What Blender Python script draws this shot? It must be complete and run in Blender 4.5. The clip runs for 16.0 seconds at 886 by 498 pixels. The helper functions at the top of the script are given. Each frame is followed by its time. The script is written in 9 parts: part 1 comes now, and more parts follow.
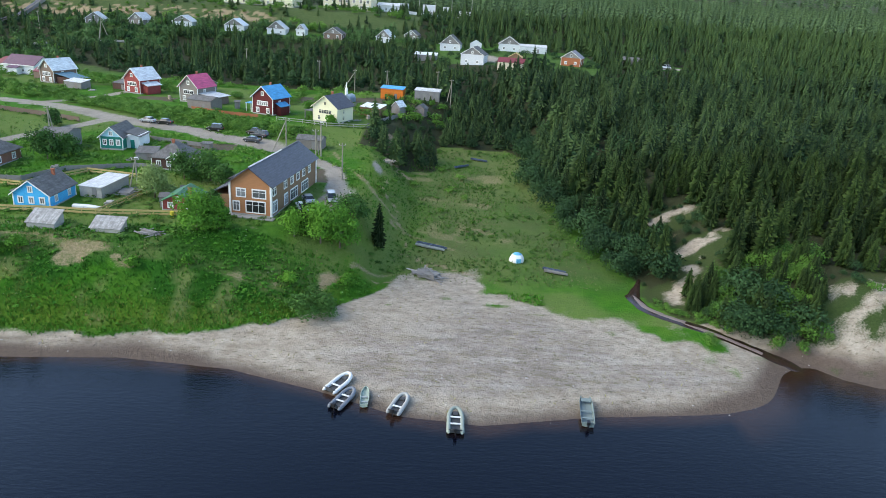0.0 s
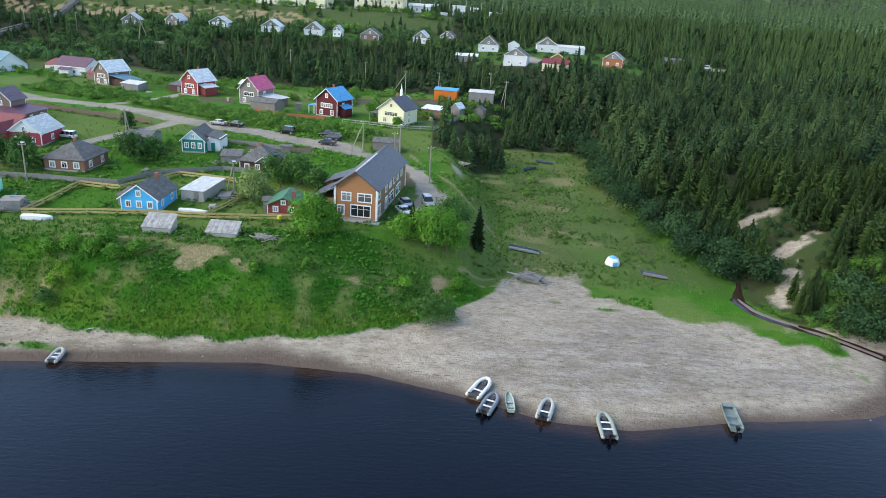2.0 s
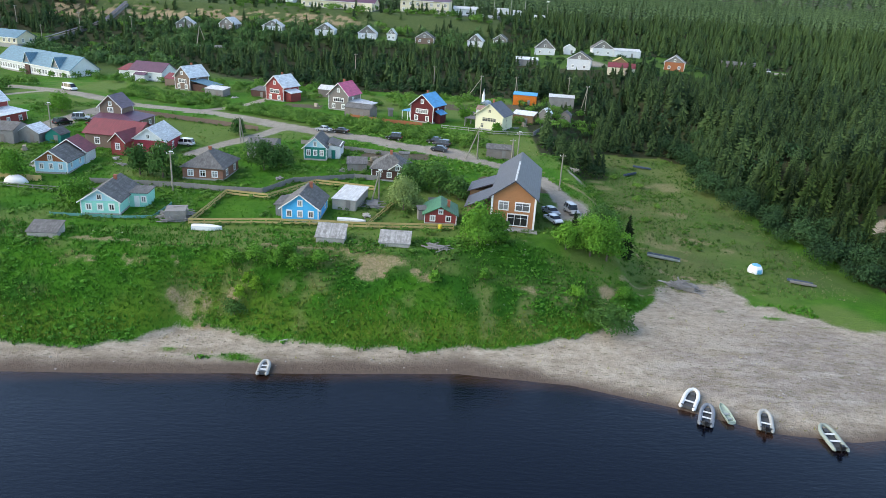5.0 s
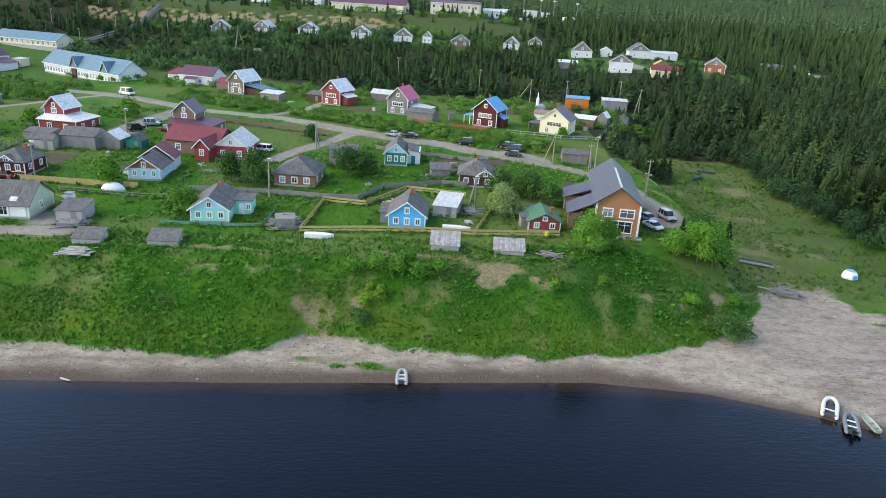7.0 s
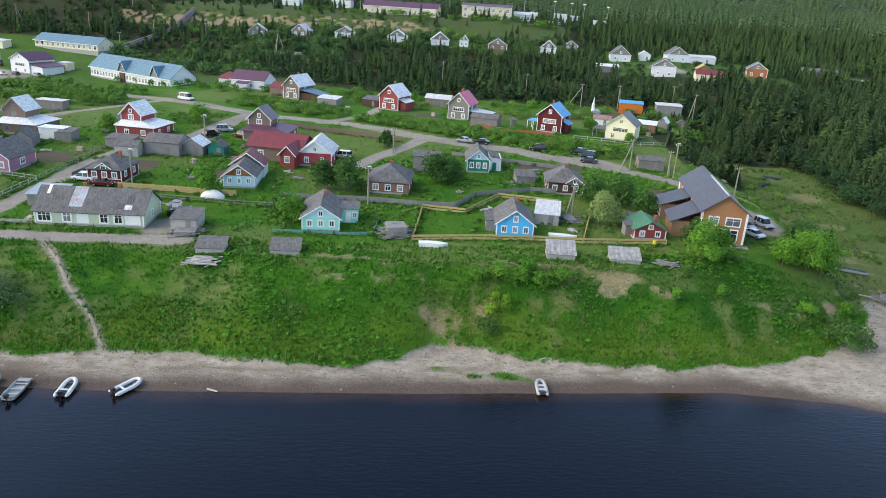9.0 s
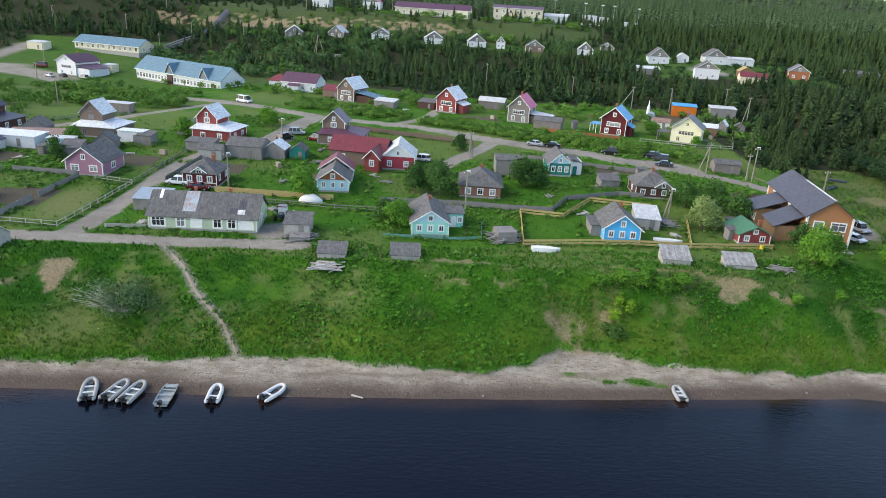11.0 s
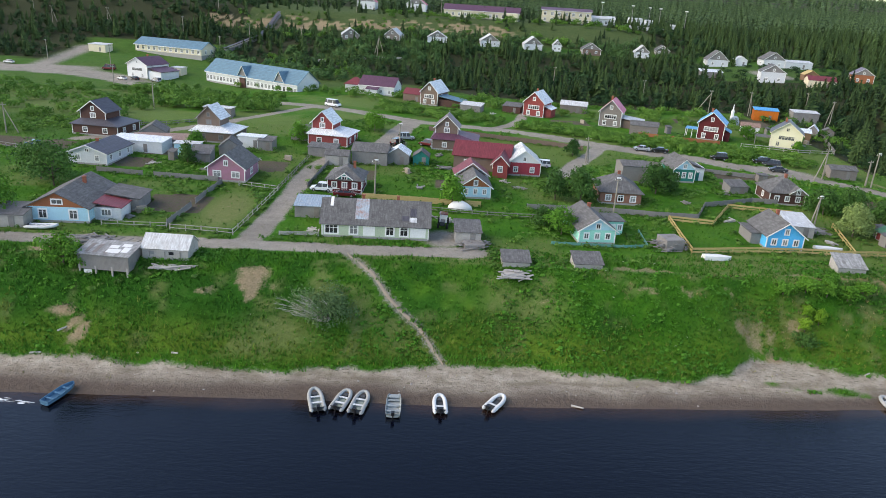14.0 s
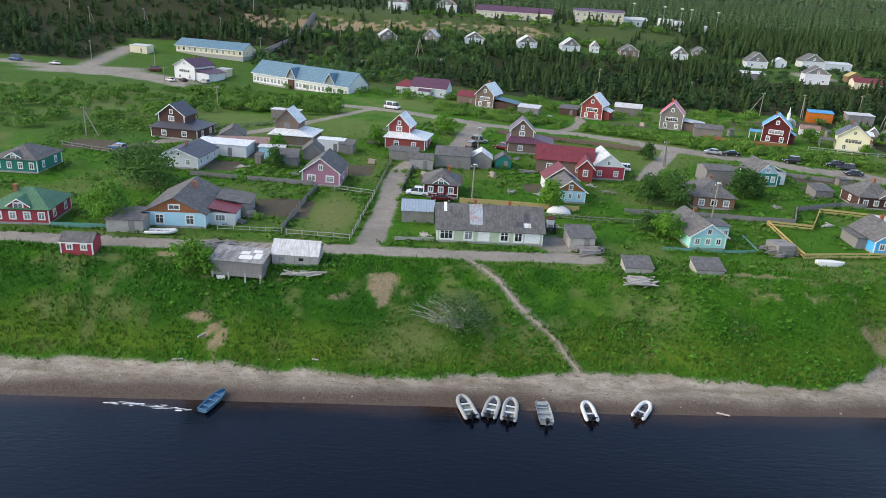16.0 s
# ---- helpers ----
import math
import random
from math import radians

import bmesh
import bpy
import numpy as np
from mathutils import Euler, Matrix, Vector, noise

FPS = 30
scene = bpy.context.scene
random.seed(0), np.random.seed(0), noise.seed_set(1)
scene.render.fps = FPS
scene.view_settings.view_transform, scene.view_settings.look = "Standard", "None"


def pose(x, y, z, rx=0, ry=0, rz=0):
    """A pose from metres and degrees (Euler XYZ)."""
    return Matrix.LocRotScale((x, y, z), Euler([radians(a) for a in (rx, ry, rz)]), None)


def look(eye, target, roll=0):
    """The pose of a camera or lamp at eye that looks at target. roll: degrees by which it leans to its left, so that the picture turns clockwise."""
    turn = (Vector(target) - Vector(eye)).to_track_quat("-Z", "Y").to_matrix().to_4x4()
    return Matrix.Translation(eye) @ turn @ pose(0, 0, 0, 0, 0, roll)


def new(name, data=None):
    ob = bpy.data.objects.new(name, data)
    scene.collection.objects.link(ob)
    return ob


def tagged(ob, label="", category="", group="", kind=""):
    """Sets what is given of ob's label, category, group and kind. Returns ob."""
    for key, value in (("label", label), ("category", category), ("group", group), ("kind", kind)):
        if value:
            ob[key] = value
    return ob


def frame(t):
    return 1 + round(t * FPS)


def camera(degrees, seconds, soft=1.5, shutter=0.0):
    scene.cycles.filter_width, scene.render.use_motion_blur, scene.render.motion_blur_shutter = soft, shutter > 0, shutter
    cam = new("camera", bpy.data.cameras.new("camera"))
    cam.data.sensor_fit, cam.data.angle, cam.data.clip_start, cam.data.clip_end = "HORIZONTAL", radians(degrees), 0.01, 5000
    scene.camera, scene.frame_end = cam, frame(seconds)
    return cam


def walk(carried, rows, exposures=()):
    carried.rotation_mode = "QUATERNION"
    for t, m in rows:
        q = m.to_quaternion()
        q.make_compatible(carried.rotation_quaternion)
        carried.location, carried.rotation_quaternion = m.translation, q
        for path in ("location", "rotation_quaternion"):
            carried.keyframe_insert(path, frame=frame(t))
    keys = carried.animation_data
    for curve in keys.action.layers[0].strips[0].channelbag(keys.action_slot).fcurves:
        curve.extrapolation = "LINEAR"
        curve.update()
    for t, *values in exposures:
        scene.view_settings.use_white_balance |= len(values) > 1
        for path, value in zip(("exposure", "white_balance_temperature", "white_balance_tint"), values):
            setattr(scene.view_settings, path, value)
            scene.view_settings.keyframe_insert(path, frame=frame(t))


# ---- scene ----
cam = camera(64.5, 16.0, soft=0.8)
METRES, EYE, TILT, LEAN, TURN = 149.5, 49.66, -20.0, -3.5, 0.0
ROWS = [
    (0.0, 0.0, 0.0, 0.0, 0.0, 0.0, -0.0),
    (0.5, -0.0311, 0.0, 0.0012, -0.0, -0.01, 0.01),
    (1.0, -0.0622, -0.0003, 0.0028, -0.01, -0.04, 0.03),
    (1.5, -0.0931, -0.0007, 0.0043, 0.0, -0.05, 0.03),
    (2.0, -0.1243, -0.0007, 0.0054, -0.0, -0.06, 0.04),
    (2.5, -0.1555, -0.001, 0.0066, -0.01, -0.1, 0.06),
    (3.0, -0.1868, -0.0012, 0.0085, -0.02, -0.07, 0.08),
    (3.5, -0.2179, -0.0013, 0.0102, -0.01, -0.04, 0.11),
    (4.0, -0.2493, -0.0014, 0.0121, -0.03, -0.05, 0.12),
    (6.5, -0.4045, -0.0016, 0.022, -0.15, -0.01, 0.22),
    (7.0, -0.436, -0.0016, 0.0244, -0.15, -0.01, 0.25),
    (7.5, -0.4675, -0.0018, 0.027, -0.14, 0.0, 0.25),
    (8.0, -0.4991, -0.002, 0.0294, -0.15, 0.04, 0.24),
    (8.5, -0.5305, -0.002, 0.0316, -0.16, 0.05, 0.26),
    (9.0, -0.5617, -0.0021, 0.0336, -0.17, 0.07, 0.24),
    (11.5, -0.7169, -0.0011, 0.0401, -0.17, 0.11, 0.18),
    (12.0, -0.7481, -0.0008, 0.0411, -0.17, 0.12, 0.16),
    (12.5, -0.7796, -0.0009, 0.0425, -0.17, 0.12, 0.15),
    (13.0, -0.811, -0.0009, 0.0444, -0.15, 0.13, 0.12),
    (13.5, -0.8424, -0.0008, 0.0462, -0.14, 0.12, 0.12),
    (14.0, -0.8739, -0.0008, 0.0484, -0.14, 0.11, 0.11),
    (14.5, -0.905, -0.001, 0.0504, -0.13, 0.09, 0.09),
    (15.0, -0.9361, -0.0011, 0.0523, -0.11, 0.08, 0.08),
    (15.5, -0.9672, -0.0009, 0.0539, -0.1, 0.09, 0.07),
    (16.0, -0.9984, -0.0009, 0.0554, -0.09, 0.05, 0.05),
]
walk(cam, [(t, pose(0, 0, EYE, TILT, LEAN, TURN) @ pose(METRES * x, METRES * y, METRES * z, 90 + pitch, roll, yaw)) for t, x, y, z, yaw, pitch, roll in ROWS], [(0.0, 1.54, 7200, 9), (4.0, 1.52, 7350, 10), (9.0, 1.42, 7500, 13), (13.0, 1.29, 7650, 14), (16.0, 1.24, 7700, 15)])

# ---- light ----
world = bpy.data.worlds.new("evening_sky")
scene.world = world
world.use_nodes = True
wn = world.node_tree.nodes
sky = wn.new("ShaderNodeTexSky")
sky.sky_type = "NISHITA"
sky.sun_disc = False
sky.sun_elevation, sky.sun_rotation = radians(36), radians(260)
sky.dust_density, sky.ozone_density = 0.5, 3.0
world.node_tree.links.new(sky.outputs[0], wn["Background"].inputs[0])
wn["Background"].inputs[1].default_value = 0.15
sun_data = bpy.data.lights.new("sun", "SUN")
sun_data.energy, sun_data.angle, sun_data.color = 1.2, radians(60), (1.0, 0.92, 0.75)
sun = new("sun", sun_data)
sun.matrix_world = look((-197, -35, 145), (0, 0, 0))

# ---- materials ----
def node_material(name, rough=0.8, metal=0.0, spec=0.3):
    m = bpy.data.materials.new(name)
    m.use_nodes = True
    b = m.node_tree.nodes["Principled BSDF"]
    b.inputs["Roughness"].default_value = rough
    b.inputs["Metallic"].default_value = metal
    b.inputs["Specular IOR Level"].default_value = spec
    return m, m.node_tree.nodes, m.node_tree.links, b


def mix_node(nodes, links, fac, a, b, blend="MIX"):
    n = nodes.new("ShaderNodeMix")
    n.data_type, n.blend_type = "RGBA", blend
    for slot, v in ((0, fac), (6, a), (7, b)):
        if isinstance(v, (int, float)):
            n.inputs[slot].default_value = v
        elif isinstance(v, tuple):
            n.inputs[slot].default_value = (*v, 1)
        else:
            links.new(v, n.inputs[slot])
    return n.outputs[2]


def noise_node(nodes, links, scale, detail=4.0, rough=0.6, vec=None, stretch=None):
    n = nodes.new("ShaderNodeTexNoise")
    n.inputs["Scale"].default_value, n.inputs["Detail"].default_value, n.inputs["Roughness"].default_value = scale, detail, rough
    if vec is None:
        vec = nodes.new("ShaderNodeTexCoord").outputs["Object"]
    if stretch:
        mp = nodes.new("ShaderNodeMapping")
        mp.inputs["Scale"].default_value = stretch
        links.new(vec, mp.inputs[0])
        vec = mp.outputs[0]
    links.new(vec, n.inputs["Vector"])
    return n.outputs["Fac"]


def levels(nodes, links, src, lo, hi, a=0.0, b=1.0):
    n = nodes.new("ShaderNodeMapRange")
    n.inputs[1].default_value, n.inputs[2].default_value, n.inputs[3].default_value, n.inputs[4].default_value = lo, hi, a, b
    links.new(src, n.inputs[0])
    return n.outputs[0]


def bump_node(nodes, links, bsdf, height, strength=0.4, dist=0.05):
    n = nodes.new("ShaderNodeBump")
    n.inputs["Strength"].default_value, n.inputs["Distance"].default_value = strength, dist
    links.new(height, n.inputs["Height"])
    links.new(n.outputs[0], bsdf.inputs["Normal"])


def tint(c, k):
    return tuple(min(1.0, v * k) for v in c)


def plain(name, c, rough=0.6, metal=0.0, vary=0.18, scale=3.0, spec=0.3):
    """Paint, rubber, cloth: one colour with wear at two scales."""
    m, n, l, b = node_material(name, rough, metal, spec)
    a = mix_node(n, l, noise_node(n, l, scale), tint(c, 1 - vary), tint(c, 1 + vary))
    a = mix_node(n, l, levels(n, l, noise_node(n, l, scale * 6), 0.55, 0.8, 0, 0.5), a, tint(c, 0.6))
    l.new(a, b.inputs["Base Color"])
    return m


def boards(name, c, worn=(0.3, 0.27, 0.24), wear=0.25, pitch=0.16, axis="Z", rough=0.75):
    """Painted or bare boards: a groove every pitch metres and streaks of wear."""
    m, n, l, b = node_material(name, rough)
    co = n.new("ShaderNodeTexCoord").outputs["Object"]
    w = n.new("ShaderNodeTexWave")
    w.wave_type, w.bands_direction, w.wave_profile = "BANDS", axis, "SAW"
    w.inputs["Scale"].default_value = 0.05 * 2 * math.pi / pitch
    l.new(co, w.inputs["Vector"])
    st = (0.4, 0.4, 6) if axis == "Z" else (6, 6, 0.4)
    grain = noise_node(n, l, 2.2, 5, 0.65, co, st)
    big = noise_node(n, l, 0.7, 3, 0.6, co)
    a = mix_node(n, l, grain, tint(c, 0.78), tint(c, 1.18))
    a = mix_node(n, l, levels(n, l, big, 0.62 - wear * 0.4, 0.85, 0, wear * 1.6), a, worn)
    a = mix_node(n, l, levels(n, l, w.outputs["Fac"], 0.0, 0.14, 0.55, 0.0), a, tint(c, 0.35))
    l.new(a, b.inputs["Base Color"])
    bump_node(n, l, b, w.outputs["Fac"], 0.5, 0.02)
    return m


def roofing(name, c, pitch=0.3, stain=(0.2, 0.17, 0.14), wear=0.3, rough=0.5, metal=0.0, axis="X", spec=0.35, groove=0.3):
    """Corrugated or slate sheets with streaks down the fall."""
    m, n, l, b = node_material(name, rough, metal, spec)
    co = n.new("ShaderNodeTexCoord").outputs["Object"]
    w = n.new("ShaderNodeTexWave")
    w.wave_type, w.bands_direction, w.wave_profile = "BANDS", axis, "SIN"
    w.inputs["Scale"].default_value = 0.05 * 2 * math.pi / pitch
    l.new(co, w.inputs["Vector"])
    streak = noise_node(n, l, 1.3, 6, 0.7, co, (0.5, 3, 0.6) if axis == "Y" else (3, 0.5, 0.6))
    patch = noise_node(n, l, 0.9, 6, 0.75, co)
    a = mix_node(n, l, levels(n, l, streak, 0.3, 0.7), tint(c, 0.6), tint(c, 1.4))
    a = mix_node(n, l, levels(n, l, patch, 0.42, 0.66, 0, min(1.0, wear * 1.6)), a, stain)
    a = mix_node(n, l, levels(n, l, noise_node(n, l, 2.6, 3, 0.6, co), 0.6, 0.75, 0, wear), a, tint(c, 1.7))
    a = mix_node(n, l, levels(n, l, w.outputs["Fac"], 0.0, 0.3, groove, 0), a, tint(c, 0.5))
    l.new(a, b.inputs["Base Color"])
    bump_node(n, l, b, w.outputs["Fac"], groove, 0.03)
    return m


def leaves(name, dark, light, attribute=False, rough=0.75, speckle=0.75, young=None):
    """Foliage, varied from plant to plant and from clump to clump, with light painted onto the paler young tips."""
    m, n, l, b = node_material(name, rough, 0, 0.15)
    if attribute:
        at = n.new("ShaderNodeAttribute")
        at.attribute_name = "tone"
        r = at.outputs["Fac"]
    else:
        r = n.new("ShaderNodeObjectInfo").outputs["Random"]
    isl = n.new("ShaderNodeNewGeometry").outputs["Random Per Island"]
    a = mix_node(n, l, r, dark, light)
    a = mix_node(n, l, levels(n, l, isl, 0, 1, 0.0, speckle), a, mix_node(n, l, isl, tint(dark, 0.6), tint(light, 1.35)))
    # Lighter tips over dark inner needles: new growth plus crown shading put into colour.
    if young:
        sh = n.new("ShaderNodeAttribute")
        sh.attribute_name = "tip_light"
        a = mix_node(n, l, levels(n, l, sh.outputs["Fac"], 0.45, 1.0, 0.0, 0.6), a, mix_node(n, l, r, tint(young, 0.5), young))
    l.new(a, b.inputs["Base Color"])
    return m


def glass_pane(name, c=(0.02, 0.025, 0.03)):
    m, n, l, b = node_material(name, 0.08, 0, 0.6)
    a = mix_node(n, l, n.new("ShaderNodeObjectInfo").outputs["Random"], tint(c, 0.4), (0.3, 0.31, 0.31))
    l.new(a, b.inputs["Base Color"])
    return m


WHITE = plain("white_paint", (0.8, 0.8, 0.78), 0.6)
PANE = glass_pane("window_glass")
GREYWOOD = boards("grey_weathered_boards", (0.24, 0.23, 0.22), (0.1, 0.095, 0.09), 0.3, 0.18, "X")
GREYLOG = boards("grey_log_wall", (0.23, 0.2, 0.18), (0.12, 0.1, 0.09), 0.3, 0.24)
POLEWOOD = boards("grey_pole_wood", (0.3, 0.27, 0.22), (0.2, 0.18, 0.16), 0.2, 0.3)
FENCEWOOD = boards("yellow_fence_boards", (0.5, 0.38, 0.16), (0.42, 0.34, 0.19), 0.15, 0.3)
SLATE = roofing("grey_slate_sheets", (0.138, 0.136, 0.134), 0.35, (0.075, 0.073, 0.07), 0.55, 0.85, groove=0.12)
TIN = roofing("pale_tin_sheets", (0.56, 0.58, 0.58), 0.4, (0.34, 0.3, 0.27), 0.3, 0.5, groove=0.2)
BRICK_RED = boards("orange_red_chimney", (0.35, 0.12, 0.07), (0.2, 0.1, 0.08), 0.2, 0.12)
CONCRETE = plain("grey_plinth_concrete", (0.34, 0.33, 0.31), 0.9)
RUBBER = plain("black_rubber", (0.02, 0.02, 0.02), 0.85)

# ---- the land ----
SHORE = ((-546, 65), (-194, 76.3), (-173, 77.2), (-148, 78.3), (-126.1, 78.6), (-85.8, 81.38), (-41.6, 85.54), (-26, 83.98), (-13, 79.56), (-2.6, 74.88), (7.8, 73.71), (22.1, 76.83), (36, 78.6), (41, 79.5), (44.5, 80.9), (47.2, 82.4), (49.2, 84.6), (51.2, 87.6), (53, 90.6), (56, 93), (59, 93.4), (61.9, 90.2), (66.3, 88.14), (117, 85.8), (546, 78))
FOOT = ((-546, 72.8), (-185.9, 83.98), (-148.2, 83.46), (-131.3, 86.45), (-117, 87.49), (-109.2, 85.8), (-93.6, 86.19), (-87.1, 88.4), (-82.55, 92.69), (-76.7, 93.08), (-70.2, 90.74), (-54.6, 89.7), (-36.4, 91.65), (-22.88, 95.16), (-14.3, 102.7), (-7.8, 110.5), (39, 117))
EDGE = ((-546, 88.4), (-192.4, 97.76), (-162.5, 97.24), (-143, 102.05), (-126.1, 102.7), (-109.2, 101.01), (-74.1, 102.96), (-41.6, 106.6), (-31.85, 110.89), (-19.5, 119.6), (0, 135.2))
CREST = ((110.5, -18.2), (136.5, -14.95), (162.5, -15.6), (188.5, -19.5), (214.5, -13), (247, 0), (279.5, 15.6))
TOE = ((104, -10.4), (123.5, -5.85), (145.6, -1.3), (162.5, -2.6), (182, -5.85), (214.5, 3.9), (247, 13), (279.5, 18.2))
RTOE = ((78, 59.8), (91, 59.8), (98.8, 50.7), (106.6, 42.9), (117, 37.7), (140.4, 31.2), (171.6, 26), (196.3, 26), (227.5, 24.7), (279.5, 19.5))
RCREST = ((78, 83), (98.8, 76), (117, 70), (143, 66), (171.6, 56), (201.5, 44), (240.5, 32), (279.5, 20.8))
VALLEY = ((78, 1.17), (117, 1.49), (130, 1.95), (156, 3.12), (179.4, 4.42), (208, 6.5), (234, 9.36), (279.5, 16.9))
LEFT = ((78, 10.14), (117, 10.4), (156, 11.44), (195, 13.52), (260, 12.74), (292.5, 13.26), (340.6, 17.94), (366.6, 24.7), (390, 27.3), (416, 36.4), (520, 39), (910, 48.1), (1950, 80.6), (3900, 145.6), (6240, 195))
RIGHT = ((78, 9.2), (105, 9.8), (143, 10.6), (183.3, 11.8), (227.5, 14.3), (262.6, 17.42), (312, 22.36), (351, 24.7), (390, 27.3), (429, 33.8), (520, 37.7), (910, 48.1), (1950, 83.2), (3900, 150.8), (6240, 201.5))


def ramp(table, v):
    return np.interp(v, [p[0] for p in table], [p[1] for p in table])


def ease(a, b, v):
    s = np.clip((v - a) / (b - a), 0, 1)
    return s * s * (3 - 2 * s)


def ripple(x, y):
    """Slow uneven swell of natural ground, -1 to 1."""
    return (np.sin(0.31 * x + 1.7 * np.sin(0.17 * y)) * np.cos(0.37 * y + 1.1 * np.sin(0.23 * x)) + 0.6 * np.sin(0.83 * x + 0.6 * y + 2 * np.sin(0.29 * y)) * np.sin(0.71 * y - 0.4 * x)) / 1.6


def lattice_noise(x, y, seed):
    """Smooth random field, -1 to 1, one knot a unit."""
    xi, yi = np.floor(x), np.floor(y)
    fx, fy = x - xi, y - yi
    fx, fy = fx * fx * (3 - 2 * fx), fy * fy * (3 - 2 * fy)

    def knot(a, b):
        v = np.sin(a * 127.1 + b * 311.7 + seed * 74.7) * 43758.5453
        return (v - np.floor(v)) * 2 - 1
    low = knot(xi, yi) * (1 - fx) + knot(xi + 1, yi) * fx
    top = knot(xi, yi + 1) * (1 - fx) + knot(xi + 1, yi + 1) * fx
    return low * (1 - fy) + top * fy


def rough(x, y, s):
    """Uneven natural patches about 12 / s metres across, roughly -1 to 1."""
    u, v = np.asarray(x, float) * s / 9, np.asarray(y, float) * s / 9
    return 1.25 * sum(a * lattice_noise(u * k + 0.37 * i, v * k - 0.71 * i, i + 1) for i, (a, k) in enumerate(((0.5, 1.0), (0.3, 2.03), (0.2, 4.1), (0.12, 8.3))) if i == 0 or 9 / (s * k) > 1.3)


def plateau(x, y):
    s = ease(-52, 32, x)
    z = ramp(LEFT, y) * (1 - s) + ramp(RIGHT, y) * s
    return z - 3.4 * ease(-156, -214, x) * ease(156, 280, y) * ease(429, 390, y)


def ground(x, y):
    """Height of the land above the river, for numbers or arrays."""
    x, y = np.asarray(x, float), np.asarray(y, float)
    d = y - ramp(SHORE, x)
    valley = ramp(VALLEY, y)
    low = np.minimum(np.where(d < 15.6, 0.075 * d, 1.17) + 0.02 * np.maximum(0, d - 15.6), np.maximum(1.17, valley))
    low = np.where(y > 114, valley, low)
    mid = 0.5 * (ramp(TOE, y) + ramp(RTOE, y))
    f, e = ramp(FOOT, x), ramp(EDGE, x)
    u = np.clip((y - f) / (e - f), 0, 1)
    kl = np.minimum(ease(ramp(TOE, y), ramp(CREST, y), x), 0.55 * u + 0.45 * u * u * (3 - 2 * u))
    kr = ease(ramp(RTOE, y), ramp(RCREST, y), x) * np.where(y < 124, ease(89, 106, y + 0.12 * (x - 65)), 1)
    k = np.where(y > 280, 1.0, np.where(x < mid, kl, kr))
    slope = 4 * k * (1 - k)
    z = low + (plateau(x, y) - low) * k + ripple(x, y) * (0.05 + 0.3 * slope + 0.25 * ease(300, 480, y))
    z = z + 6 * ease(520, 1200, y) * ripple(x / 14, y / 17)
    return np.where(d < 0, np.maximum(-3.2, 0.12 * d), z * np.clip(d / 3, 0, 1) + 0.075 * d * (1 - np.clip(d / 3, 0, 1)))


def high(x, y):
    return float(ground(x, y))


def lines(lo, hi, step, far_lo, far_hi, grow=1.16):
    """Grid lines: even from lo to hi, then wider and wider to far_lo and far_hi."""
    mid = list(np.arange(lo, hi + step * 0.5, step))
    a, s, left = lo, step, []
    while a > far_lo:
        s *= grow
        a -= s
        left.append(a)
    a, s, right = mid[-1], step, []
    while a < far_hi:
        s *= grow
        a += s
        right.append(a)
    return np.array(left[::-1] + mid + right)


def path_distance(x, y, pts):
    best = np.full(np.shape(x), 1e9)
    for (ax, ay), (bx, by) in zip(pts, pts[1:]):
        dx, dy = bx - ax, by - ay
        t = np.clip(((x - ax) * dx + (y - ay) * dy) / (dx * dx + dy * dy), 0, 1)
        best = np.minimum(best, np.hypot(x - ax - t * dx, y - ay - t * dy))
    return best


def blot(x, y, cx, cy, rx, ry, turn=0.0):
    c, s = math.cos(radians(turn)), math.sin(radians(turn))
    u, v = ((x - cx) * c + (y - cy) * s) / rx, ((y - cy) * c - (x - cx) * s) / ry
    return np.clip(1.6 - np.hypot(u, v) * 1.3, 0, 1)


MAIN_ROAD = ((-330, 308), (-310, 301), (-290, 296), (-267, 289), (-246, 276), (-221, 262), (-202, 250), (-184, 237), (-168, 228), (-157, 222), (-145, 214), (-134, 207), (-121, 204), (-108, 200.5), (-97.4, 194.5), (-87.7, 189), (-75.5, 184.1), (-62.3, 180), (-55.5, 175.5), (-47.2, 172.5), (-38, 167.5))
HOUSE_TRACK = ((-38, 167.5), (-28.6, 161), (-22, 153.7), (-20, 145.3), (-19.2, 137), (-20, 128))
SQUARE_ROAD = ((-287, 294), (-294, 309), (-297.4, 324), (-299.5, 345))
YARD_ROAD = ((-137, 207), (-140, 190), (-143, 175), (-144, 168))
WEST_LANE = ((-170, 227), (-179, 207), (-186, 192), (-193, 184), (-200, 176), (-214, 166))
NORTH_LANE = ((-116, 200), (-108.6, 210), (-104, 222), (-101, 238))
MIDDLE_LANE = ((-86, 187), (-92, 175), (-97, 167), (-101, 158))
LOWER_ROAD = ((-300, 101), (-209, 103), (-192, 103.2), (-176, 104), (-158.5, 105.6), (-141, 105.6), (-132, 106.5), (-123, 107))
FIELD_LANE = ((-159, 106), (-158.2, 117), (-157.4, 128), (-157, 141), (-156.3, 154), (-153, 163))
BANK_PATH = ((-143, 104), (-142.3, 102.4), (-138.6, 99.2), (-135.7, 95.5), (-131.4, 92.2), (-127.6, 87.5))
SLOPE_PATH = ((-24.3, 168), (-20, 158), (-15, 148), (-12, 142), (-7.2, 138.5), (-1.8, 136), (4.7, 131))
EDGE_PATH = ((-101, 102.3), (-92, 103.2), (-84, 103.9), (-75, 104.6), (-66, 104.8), (-60, 104.2), (-50, 104.0))
SLOPE_SCAR = ((-12.6, 196), (-11.3, 189.5), (-9.8, 179.7), (-5.8, 175.4))
